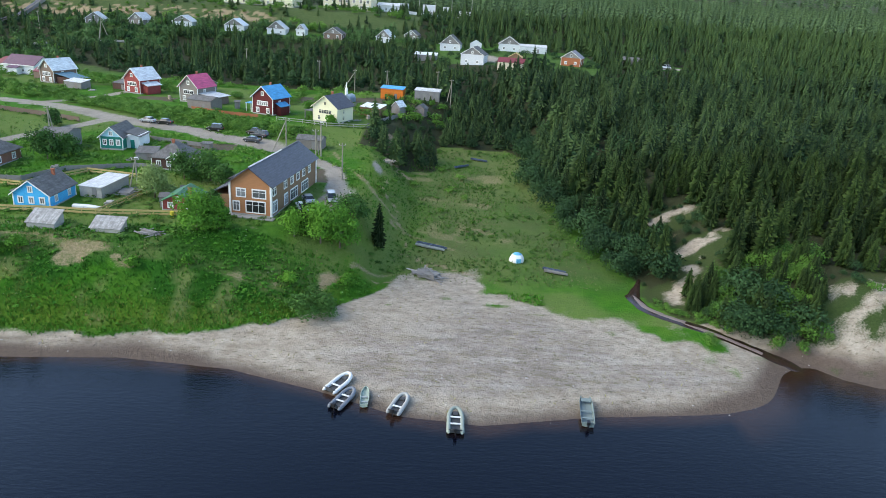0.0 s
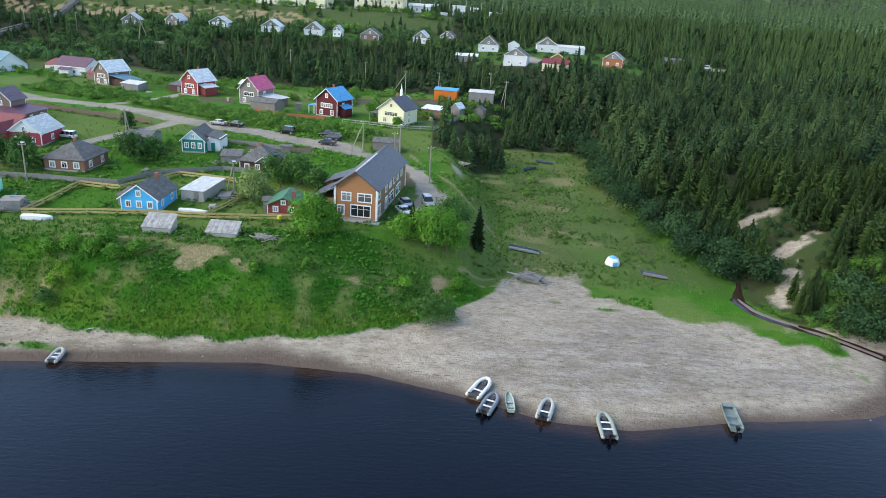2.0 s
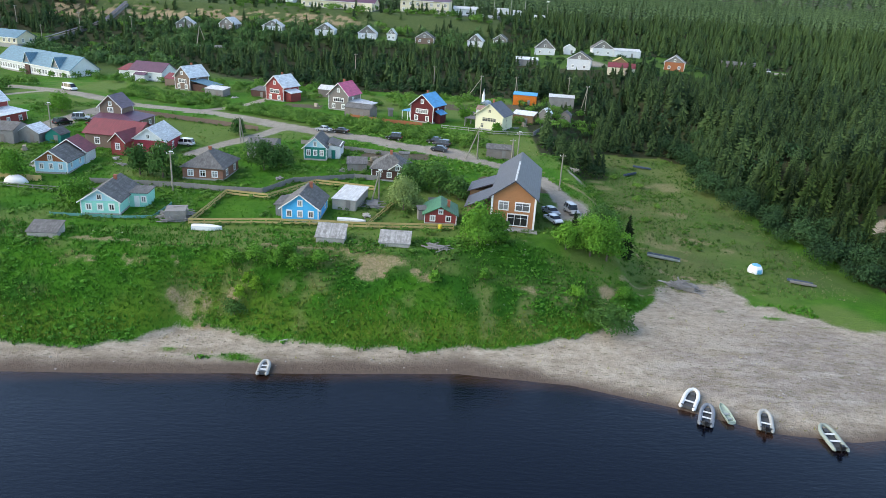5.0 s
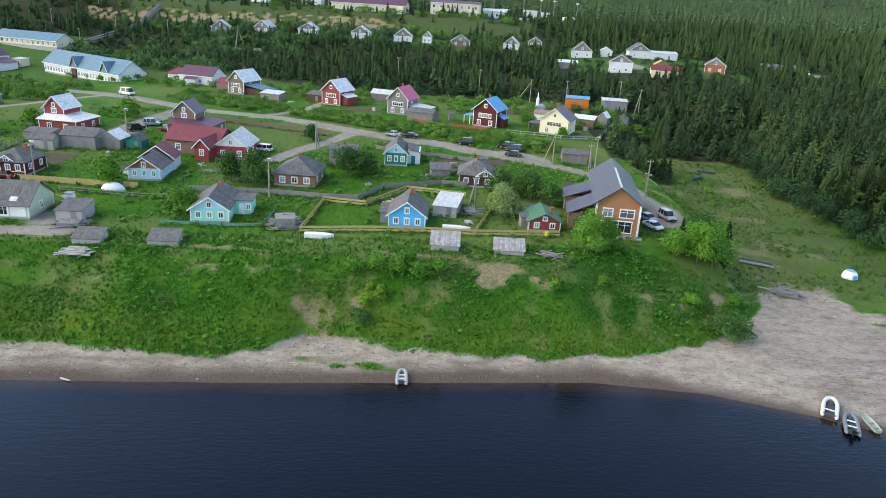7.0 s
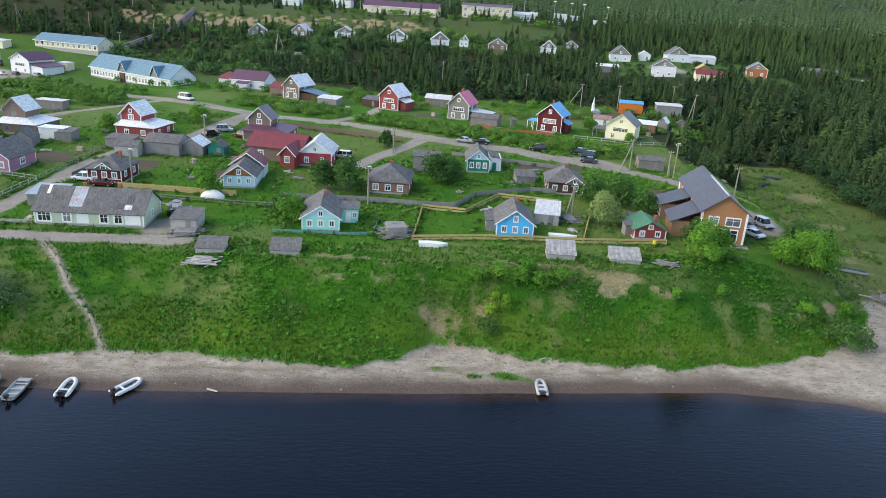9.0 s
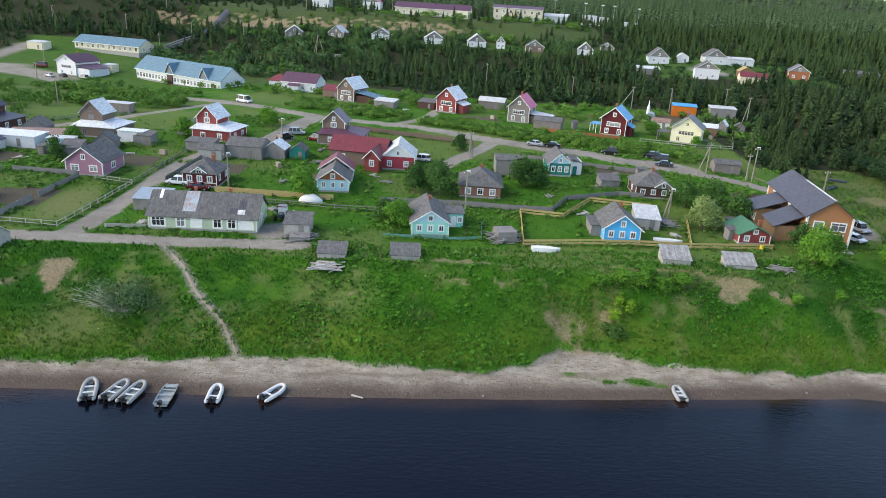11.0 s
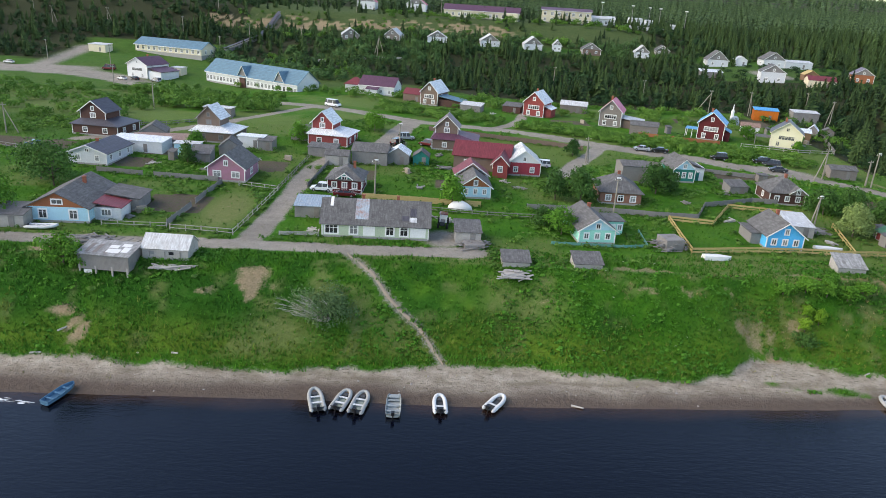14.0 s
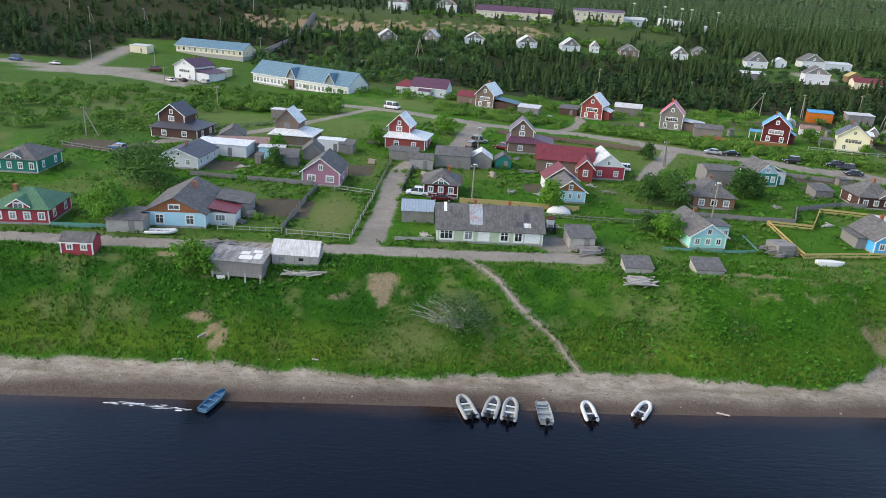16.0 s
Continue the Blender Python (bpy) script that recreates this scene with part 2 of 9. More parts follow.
SHORE_PATH = ((-13, 112.6), (-9, 115.5), (-6.6, 117.3), (-4, 118))
CREEK = ((39.5, 121), (38, 117.2), (36.4, 113.7), (37.2, 109), (39.4, 106.2), (42.6, 104), (46, 101.4), (48.8, 98.9), (52.5, 96.3), (55.5, 94.0), (57.5, 91))
GRASS_LINE = ((-60, 60), (-16, 101.5), (-10, 107.5), (-6, 112), (0, 116.5), (8, 117.5), (12, 113), (20, 108), (30, 103.5), (40, 98.5), (46, 97), (52, 98.5), (60, 97.5), (90, 95))

gx = lines(-245, 100, 0.85, -4800, 4800)
gy = np.concatenate([lines(62, 62.1, 6, -4800, 63)[:-3], np.arange(62, 120, 0.7), np.arange(120, 150, 0.9), np.arange(150, 260, 1.4), np.arange(260, 470, 2.5), lines(470, 472, 3, 469, 4800, 1.09)[2:]])
gy = np.unique(np.round(gy, 3))
GX, GY = np.meshgrid(gx, gy)
GZ = ground(GX, GY)


shore_d = GY - ramp(SHORE, GX)
jag = 1.2 * rough(GX, GY, 1.7) + 0.5 * rough(GX, GY, 4.3)
beach_line = np.where(GX < -15, ramp(FOOT, GX) + 0.6, ramp(GRASS_LINE, GX)) + jag * np.where(GX > -8, 3.2, 0.7)
loose = ease(-12, -4, GX)
sand = ease(0.5, -0.5, (GY - beach_line) * (0.6 - 0.5 * loose) + loose * (0.6 * rough(GX, GY, 2.2) + 0.4 * rough(GX, GY, 0.8)) + 0.2 * rough(GX, GY, 5))
SCARS = ((51, 144.2, 8, 2.4, 22), (53, 129.8, 8, 2.5, 30), (45.6, 114.6, 5, 3.6, 50), (49.5, 121.8, 4, 1.9, 50), (68, 101.3, 4.6, 5.6, -20), (76, 102, 7, 7, 0), (90, 101, 12, 6, 0), (62.5, 104.5, 2.0, 1.0, 10))
BLUFF_STRIP = ((46.5, 102.5), (50, 100.6), (54.5, 98.2), (60, 96), (66, 94.4), (80, 92.8), (140, 90))
for scar in SCARS:
    sand = np.maximum(sand, blot(GX + 0.9 * rough(GX, GY, 3), GY + 0.7 * rough(GY, GX, 3.3), *scar) * ease(-0.4, 0.1, rough(GX, GY, 2.9)))
sand = np.maximum(sand, ease(2.6, 1.2, path_distance(GX, GY, BLUFF_STRIP) + 0.8 * rough(GX, GY, 2.5)))
SCARP = ease(393, 397, GY) * ease(413, 408, GY) * ease(-266, -254, GX) * ease(-80, -98, GX)
for cx, cy, rx, ry in ((-76.1, 86.4, 1.6, 0.6), (-72.2, 86.6, 3.2, 1.3), (-69.4, 86.1, 1.6, 0.7), (-81.8, 87.6, 1.6, 0.5), (-78.8, 86.8, 1.0, 0.5), (3.5, 108.5, 1.6, 0.6), (-6, 104.5, 1.0, 0.4), (12, 106.5, 3.2, 0.6), (18.5, 104.2, 2.2, 0.5)):
    sand = np.minimum(sand, 1 - blot(GX, GY, cx, cy, rx, ry) * (0.75 + 0.4 * rough(GX, GY, 4)))
scarp_earth = np.maximum(0, 0.95 * SCARP * ease(-0.05, 0.3, rough(GX * 0.8, GY, 3.2) + 0.5 * ease(410, 399, GY) - 0.1))
bank = ease(0.5, 2.5, GY - beach_line) * (GX < -14) * ease(3.0, -1.0, GY - ramp(EDGE, GX))
soil = 0.4 * ease(0.62, 0.9, rough(GX, GY, 2.2) + 0.25 * rough(GX, GY, 0.35)) * bank
SOIL = ((-81.2, 96.2, 2.8, 1.9, 10, 0.8), (-75.6, 97.2, 2.3, 1.5, 0, 0.85), (-78.6, 93.4, 2.6, 1.0, 0, 1), (-85, 100.4, 0.5, 1.0, 0, 0.8), (-98.6, 98.6, 2.4, 0.8, 5, 0.6), (-112.8, 96.2, 2.8, 0.8, 0, 0.5),
        (-91.4, 98.7, 1.0, 1.7, 10, 0.9), (-89.2, 99.2, 0.7, 1.0, 0, 0.7), (-58, 103.3, 3.6, 1.3, -8, 0.75), (-53.6, 102.8, 3.4, 1.2, 0, 0.8), (-56.4, 101.0, 1.4, 1.0, 0, 0.75), (-48.1, 101.0, 1.4, 1.6, 20, 1),
        (-97, 103.8, 6, 0.7, 0, 0.7), (-180.5, 90.1, 1.1, 1.4, 30, 1), (-176.5, 87.0, 1.5, 1.4, 30, 1), (-178.5, 88.5, 1.3, 1.3, 30, 1), (-154.6, 95.7, 1.8, 0.9, 0, 0.8), (-161.5, 93.2, 1.7, 0.9, 0, 0.8), (-154.7, 95.8, 2.8, 1.9, -10, 0.95), (-186, 99.6, 2.8, 1.2, 0, 0.9), (-124, 104, 3, 0.6, 0, 0.9),
        (-66, 104.6, 12, 0.7, 0, 0.7), (-30, 103, 1.2, 0.9, 0, 0.7), (-16, 107, 3.4, 1.6, 60, 0.9), (-6, 140, 0.5, 12, 12, 0.9), (-10, 176, 1.6, 10, 14, 0.9), (-10.5, 150, 0.6, 9, 10, 0.9), (4, 122, 0.6, 8, 60, 0.9), (-3, 128, 0.5, 12, 25, 0.9), (-7, 113.5, 4, 0.5, 10, 0.9))
broken = rough(GX, GY, 3.4) + 0.7 * rough(GX, GY, 7.5)
for cx, cy, rx, ry, turn, k in SOIL:
    soil = np.maximum(soil, k * ease(0.05, 0.75, blot(GX + 1.4 * rough(GX, GY, 2.2) + 0.9 * rough(GX, GY, 5.5), GY + 1.2 * rough(GY, GX, 2.6) + 0.8 * rough(GY, GX, 5.5), cx, cy, rx * 1.2, ry * 1.2, turn) + 0.65 * broken - 0.26))
soil = np.maximum(soil, 0.55 * ease(0.25, 0.6, rough(GX * 0.8, GY, 0.9)) * ease(-12, -4, GX) * ease(26, 18, GX) * ease(120, 135, GY) * ease(205, 190, GY))
for pts, half, k in ((SLOPE_PATH, 0.35, 0.8), (SLOPE_SCAR, 0.9, 0.9), (SHORE_PATH, 0.3, 0.8), (EDGE_PATH, 0.4, 0.4)):
    soil = np.maximum(soil, k * ease(half + 0.8, half - 0.4, path_distance(GX, GY, pts) + 0.5 * rough(GX, GY, 2.4)))
soil = np.maximum(soil, scarp_earth)
soil = np.maximum(soil, 0.7 * blot(GX, GY, -11.5, 160, 2.0, 4.5, 15) * (0.8 + 0.5 * rough(GX, GY, 3)))
field = np.maximum(blot(GX, GY, -166.5, 122, 5.5, 13, 2), 0.5 * blot(GX, GY, 8, 134, 18, 34, 0) * (0.6 + 0.6 * rough(GX * 0.6, GY, 1.8)))
field = np.maximum(field, 0.5 * blot(GX, GY, 9, 165, 12, 24, 0) * (0.7 + 0.5 * rough(GX, GY, 1.2)))
field = np.maximum(field, 0.55 * ease(-0.1, 0.4, rough(GX, GY, 0.35)) * (GY > 102) * (GY < 260))
field = np.maximum(field, 0.7 * blot(GX, GY, -75, 109, 26, 3, 3))
field = np.maximum(field, 0.72 * ease(0.1, 0.6, rough(GX, GY, 3.2) + 0.7 * rough(GX, GY, 0.5) + 0.35 * rough(GX, GY, 6.5)) * bank)
side = ease(-3, 3, GX - ramp(CREST, GY)) * ease(4, -4, GX - ramp(TOE, GY)) * ease(108, 116, GY) * ease(210, 190, GY)
field = np.maximum(field, side * (0.45 + 0.35 * rough(GX, GY, 1.4)))
gold = bank * ease(7.5, 0.5, GY - beach_line + 2 * rough(GX, GY, 0.9))
for cx, cy, rx, ry in ((-81.2, 96.2, 4.2, 3.2), (-75.4, 97.2, 3, 2.4), (-85, 104, 18, 1.4), (-56, 103, 8, 2.2), (-116, 96, 7, 4), (-133, 90.5, 5, 3), (-150, 89, 7, 3)):
    field = np.maximum(field, 0.75 * bank * blot(GX, GY, cx, cy, rx, ry) * (0.6 + 0.6 * rough(GX, GY, 2.4)))
lush = bank * ease(-0.3, 0.1, -rough(GX, GY, 0.7) - 0.5 * rough(GX, GY, 2.4))
garden = np.zeros(GX.shape)
for cx, cy, rx, ry in ((-176, 124, 5.5, 5), (-147, 150, 4.5, 4), (-126, 146, 4, 3.4), (-168, 152, 6, 4), (-222, 160, 10, 4), (-55, 166, 8, 3), (-88, 224, 6, 4), (-33, 241, 16, 7), (-62, 158, 2.4, 2.2), (-188, 160, 7, 4), (-195, 150, 5, 4), (-28, 148, 8, 5)):
    garden = np.maximum(garden, (np.maximum(np.abs(GX - cx) / rx, np.abs(GY - cy) / ry) < 1 + 0.08 * rough(GX, GY, 2)).astype(float) * 0.95)
way = np.zeros(GX.shape)
for pts, half in ((MAIN_ROAD, 2.6), (HOUSE_TRACK, 1.8), (SQUARE_ROAD, 4), (YARD_ROAD, 2.6), (WEST_LANE, 1.4), (NORTH_LANE, 1.3), (MIDDLE_LANE, 1.6), (LOWER_ROAD, 1.8), (FIELD_LANE, 1.8), (BANK_PATH, 0.25)):
    wide = 0.45 if half > 0.5 else 0.1
    way = np.maximum(way, ease(half + 0.9, half - 0.3, path_distance(GX, GY, pts) + wide * rough(GX, GY, 2.6)))
for cx, cy, rx, ry, turn in ((-18.0, 133, 3.2, 8, -6), (-293, 299, 26, 7, 15), (-262, 292, 26, 6, -25), (-128, 113, 4, 5, 0), (-141, 178, 4, 6, 0), (-44, 173, 9, 4, -20), (103, 331, 14, 5, -10), (22, 330, 7, 14, 20), (-13, 161, 1.2, 5, 10)):
    way = np.maximum(way, blot(GX, GY, cx, cy, rx, ry, turn))
wet = ease(6.0, 1.6, shore_d + 0.6 * jag + 1.5 * ease(-34, -26, GX) - 3.2 * ease(28, 52, GX) + 1.2 * rough(GX, GY, 0.9))
wrack = 0.6 * ease(0.9, 0.2, np.abs(shore_d - 5.2 - 0.9 * rough(GX, GY, 1.2))) * ease(-0.3, 0.3, rough(GX, GY, 2.4)) * (GX < -25)
delta = ease(-22, -6, GX) * ease(3, 8, shore_d) * ease(-1, -14, GY - beach_line - 4 * rough(GX, GY, 0.9)) * (1 - 0.85 * blot(GX, GY, -8, 104, 15, 9, -10))


def wooded(x, y):
    """Where the spruce woods stand, 0 to 1."""
    x, y = np.asarray(x, float), np.asarray(y, float)
    r = rough(x, y, 0.45) * 6
    right = (x + r * 0.4 > ramp(RTOE, y) + 3) & (y > 99)
    valley_end = (y + r > 204) & (x > -17)
    west_side = (y + r > 180) & (x > -19) & (x < 1)
    hall = (x > -290) & (x < -228) & (y > 318) & (y < 372) & (y > 305 - 0.34 * (x + 228))
    band = ~hall & (y + r > ramp(((-420, 318), (-305, 318), (-297, 360), (-290, 366), (-240, 352), (-215, 330), (-165, 312), (-130, 285), (-100, 272), (-60, 270), (-30, 262), (0, 248), (20, 220)), x)) & (y < 359)
    homes = (x > -2) & (x < 72) & (y > 299) & (y < 362) & (y > 318 - 0.3 * x)
    clearing = ((x - 103) / 17) ** 2 + ((y - 331) / 7) ** 2 < 1
    rows = (x < 46) & (x > -190) & (y >= 359) & (y < 384)
    heath = (x < -12) & (x > -235) & (y >= 384) & (y < 478)
    yes = (right | valley_end | west_side | band | (y >= 359)) & ~homes & ~clearing & ~rows & ~heath
    for cx, cy, rx, ry, turn in SCARS:
        yes &= blot(x, y, cx, cy - 2.0, rx, ry + 2.5, turn) < 0.15
    yes &= ~((x < -128) & (x > -205) & (y > 333) & (y < 364) & (rough(x, y, 0.7) > -0.25))
    return yes.astype(float)


scar_land = np.maximum.reduce([blot(GX, GY, cx, cy - 1.5, rx + 3, ry + 4, turn) for cx, cy, rx, ry, turn in SCARS])
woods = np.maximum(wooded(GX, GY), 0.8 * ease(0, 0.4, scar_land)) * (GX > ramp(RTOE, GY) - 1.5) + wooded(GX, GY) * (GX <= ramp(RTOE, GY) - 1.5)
moor = np.maximum(ease(372, 384, GY) * ease(500, 480, GY), 0.8 * blot(GX, GY, 9, 168, 16, 30, 0))
moor = np.maximum(moor, 0.85 * ease(-2, 6, GX - ramp(TOE, GY)) * ease(4, -3, GX - ramp(RTOE, GY)) * ease(112, 124, GY) * ease(212, 200, GY) * (0.85 + 0.4 * rough(GX, GY, 1.1)))
moor = np.maximum(moor, 0.7 * ease(352, 362, GY) * ease(390, 380, GY) * (0.6 + 0.6 * rough(GX, GY, 0.6)))
moor = np.maximum(moor, 0.6 * ease(294, 300, GY) * ease(365, 350, GY) * ease(-8, 0, GX) * ease(80, 70, GX))
moor = np.maximum(moor, 0.85 * ease(268, 285, GY) * ease(375, 365, GY) * ease(4, -6, GX) * ease(-215, -200, GX))
moor = np.maximum(moor, 0.45 * ease(-200, -225, GX) * ease(150, 175, GY))


def make_sheet(name, verts, faces, mat):
    me = bpy.data.meshes.new(name)
    me.vertices.add(len(verts))
    me.vertices.foreach_set("co", np.asarray(verts, np.float32).ravel())
    k = faces.shape[1]
    me.loops.add(faces.size)
    me.loops.foreach_set("vertex_index", faces.astype(np.int32).ravel())
    me.polygons.add(len(faces))
    me.polygons.foreach_set("loop_start", np.arange(len(faces), dtype=np.int32) * k)
    me.polygons.foreach_set("use_smooth", np.ones(len(faces), bool))
    me.update(calc_edges=True)
    me.materials.append(mat)
    return me


def ground_material():
    m, n, l, b = node_material("village_ground", 0.95, 0, 0.1)

    def mask(name):
        a = n.new("ShaderNodeAttribute")
        a.attribute_name = name
        return a.outputs["Fac"]
    co = n.new("ShaderNodeTexCoord").outputs["Object"]
    fine, mid, big = noise_node(n, l, 3.5, 6, 0.7, co), noise_node(n, l, 0.55, 6, 0.65, co), noise_node(n, l, 0.07, 4, 0.55, co)
    tuft = noise_node(n, l, 1.4, 5, 0.7, co)
    grass = mix_node(n, l, fine, (0.02, 0.088, 0.006), (0.05, 0.185, 0.014))
    grass = mix_node(n, l, levels(n, l, mid, 0.44, 0.6), grass, mix_node(n, l, fine, (0.03, 0.11, 0.008), (0.075, 0.215, 0.018)))
    grass = mix_node(n, l, levels(n, l, big, 0.48, 0.66, 0, 0.55), grass, mix_node(n, l, tuft, (0.05, 0.115, 0.012), (0.11, 0.2, 0.03)))
    grass = mix_node(n, l, levels(n, l, noise_node(n, l, 0.16, 5, 0.6, co), 0.5, 0.66, 0, 0.6), grass, mix_node(n, l, tuft, (0.014, 0.072, 0.006), (0.036, 0.14, 0.012)))
    grass = mix_node(n, l, mask("lush"), grass, mix_node(n, l, tuft, (0.012, 0.062, 0.007), (0.032, 0.135, 0.013)))
    grass = mix_node(n, l, mask("gold"), grass, mix_node(n, l, tuft, (0.062, 0.125, 0.01), (0.13, 0.22, 0.026)))
    grass = mix_node(n, l, mask("moor"), grass, mix_node(n, l, mid, (0.036, 0.07, 0.019), (0.095, 0.125, 0.046)))
    dry = mix_node(n, l, tuft, (0.085, 0.125, 0.03), (0.19, 0.215, 0.08))
    dry = mix_node(n, l, levels(n, l, fine, 0.5, 0.7, 0, 0.6), dry, (0.24, 0.22, 0.11))
    grass = mix_node(n, l, mask("field"), grass, dry)
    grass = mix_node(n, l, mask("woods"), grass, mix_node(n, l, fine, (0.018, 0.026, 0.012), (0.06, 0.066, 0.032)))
    streak = noise_node(n, l, 0.7, 7, 0.68, co, (0.7, 1.15, 1))
    blotch = noise_node(n, l, 0.28, 7, 0.7, co, (0.7, 1.2, 1))
    sandy = mix_node(n, l, levels(n, l, streak, 0.35, 0.65), (0.26, 0.22, 0.172), (0.43, 0.38, 0.31))
    mauve = mix_node(n, l, levels(n, l, streak, 0.3, 0.68), (0.178, 0.15, 0.132), (0.325, 0.287, 0.25))
    mauve = mix_node(n, l, levels(n, l, blotch, 0.5, 0.62, 0, 0.7), mauve, mix_node(n, l, streak, (0.24, 0.205, 0.155), (0.4, 0.355, 0.29)))
    mauve = mix_node(n, l, levels(n, l, noise_node(n, l, 1.1, 7, 0.8, co, (0.5, 1.3, 1)), 0.53, 0.62, 0, 0.7), mauve, (0.12, 0.115, 0.06))
    bands = noise_node(n, l, 0.3, 7, 0.7, co, (0.32, 1.4, 1))
    mauve = mix_node(n, l, levels(n, l, bands, 0.5, 0.62, 0, 0.6), mauve, (0.41, 0.38, 0.33))
    mauve = mix_node(n, l, levels(n, l, bands, 0.46, 0.37, 0, 0.5), mauve, (0.17, 0.145, 0.1))
    sandy = mix_node(n, l, mask("delta"), sandy, mauve)
    sandy = mix_node(n, l, levels(n, l, tuft, 0.34, 0.48, 0.35, 0), sandy, (0.22, 0.18, 0.13))
    sandy = mix_node(n, l, levels(n, l, noise_node(n, l, 5.0, 4, 0.75, co, (0.6, 1.2, 1)), 0.6, 0.72, 0, 0.55), sandy, (0.56, 0.51, 0.44))
    sandy = mix_node(n, l, levels(n, l, noise_node(n, l, 2.2, 4, 0.7, co, (0.5, 1.2, 1)), 0.57, 0.66, 0, 0.75), sandy, (0.105, 0.105, 0.062))
    sandy = mix_node(n, l, mask("wrack"), sandy, mix_node(n, l, fine, (0.09, 0.075, 0.05), (0.22, 0.19, 0.13)))
    sandy = mix_node(n, l, mask("wet"), sandy, mix_node(n, l, tuft, (0.07, 0.052, 0.042), (0.16, 0.125, 0.1)))
    earth = mix_node(n, l, fine, (0.18, 0.13, 0.075), (0.42, 0.33, 0.21))
    earth = mix_node(n, l, levels(n, l, tuft, 0.45, 0.7, 0, 0.5), earth, (0.12, 0.12, 0.05))
    gravel = mix_node(n, l, mid, (0.22, 0.2, 0.172), (0.46, 0.42, 0.36))
    gravel = mix_node(n, l, levels(n, l, noise_node(n, l, 0.11, 5, 0.6, co), 0.48, 0.64, 0, 0.5), gravel, mix_node(n, l, tuft, (0.13, 0.118, 0.1), (0.27, 0.245, 0.21)))
    gravel = mix_node(n, l, levels(n, l, fine, 0.4, 0.65, 0.4, 0), gravel, (0.16, 0.14, 0.115))
    gravel = mix_node(n, l, levels(n, l, tuft, 0.55, 0.7, 0, 0.6), gravel, (0.12, 0.13, 0.06))
    tilled = mix_node(n, l, fine, (0.06, 0.05, 0.036), (0.15, 0.125, 0.095))
    tilled = mix_node(n, l, levels(n, l, tuft, 0.52, 0.68, 0, 0.7), tilled, (0.05, 0.11, 0.02))
    edge = levels(n, l, fine, 0.3, 0.7, -0.25, 0.25)

    def soft(name, lo=0.25, hi=0.75):
        add = n.new("ShaderNodeMath")
        add.operation = "ADD"
        l.new(mask(name), add.inputs[0])
        l.new(edge, add.inputs[1])
        return levels(n, l, add.outputs[0], lo, hi)
    c = mix_node(n, l, soft("soil", 0.3, 0.9), grass, earth)
    c = mix_node(n, l, soft("sand"), c, sandy)
    c = mix_node(n, l, soft("garden"), c, tilled)
    c = mix_node(n, l, soft("way"), c, gravel)
    l.new(c, b.inputs["Base Color"])
    relief = n.new("ShaderNodeMath")
    relief.operation = "MULTIPLY_ADD"
    l.new(tuft, relief.inputs[0])
    relief.inputs[1].default_value = 2.0
    l.new(fine, relief.inputs[2])
    bump_node(n, l, b, relief.outputs[0], 0.7, 0.22)
    return m


ny, nx = GX.shape
idx = np.arange(nx * ny).reshape(ny, nx)
quads = np.stack([idx[:-1, :-1], idx[:-1, 1:], idx[1:, 1:], idx[1:, :-1]], -1).reshape(-1, 4)
land = make_sheet("ground", np.stack([GX, GY, GZ], -1).reshape(-1, 3), quads, ground_material())
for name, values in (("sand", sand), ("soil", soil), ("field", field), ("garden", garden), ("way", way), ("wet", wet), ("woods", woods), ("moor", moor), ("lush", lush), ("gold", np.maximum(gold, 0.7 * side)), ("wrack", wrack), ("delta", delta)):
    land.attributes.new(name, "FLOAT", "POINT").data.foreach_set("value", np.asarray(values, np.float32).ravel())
tagged(new("ground", land), "grassy river bank, sandy beach and village ground", "ground", kind="structure")


def river_material():
    m, n, l, b = node_material("dark_river_water", 0.04, 0, 0.5)
    b.inputs["IOR"].default_value = 1.34
    b.inputs["Specular Tint"].default_value = (0.7, 0.88, 1.0, 1)
    co = n.new("ShaderNodeTexCoord").outputs["Object"]
    deep = mix_node(n, l, noise_node(n, l, 0.05, 3, 0.5, co), (0.001, 0.0014, 0.0042), (0.0018, 0.0024, 0.0065))
    at = n.new("ShaderNodeAttribute")
    at.attribute_name = "shallow"
    c = mix_node(n, l, at.outputs["Fac"], deep, mix_node(n, l, noise_node(n, l, 0.9, 4, 0.6, co), (0.022, 0.009, 0.005), (0.055, 0.03, 0.019)))
    l.new(c, b.inputs["Base Color"])
    ripples = noise_node(n, l, 1.9, 4, 0.66, co, (0.3, 1.05, 1))
    swell = noise_node(n, l, 0.16, 3, 0.5, co, (0.5, 1.4, 1))
    calm = levels(n, l, noise_node(n, l, 0.03, 3, 0.5, co, (0.6, 1.6, 1)), 0.35, 0.65, 0.5, 1.0)
    h = n.new("ShaderNodeMath")
    h.operation = "MULTIPLY"
    l.new(ripples, h.inputs[0])
    l.new(calm, h.inputs[1])
    h2 = n.new("ShaderNodeMath")
    h2.operation = "MULTIPLY_ADD"
    l.new(swell, h2.inputs[0])
    h2.inputs[1].default_value = 0.2
    l.new(h.outputs[0], h2.inputs[2])
    bump_node(n, l, b, h2.outputs[0], 1.0, 0.052)
    return m


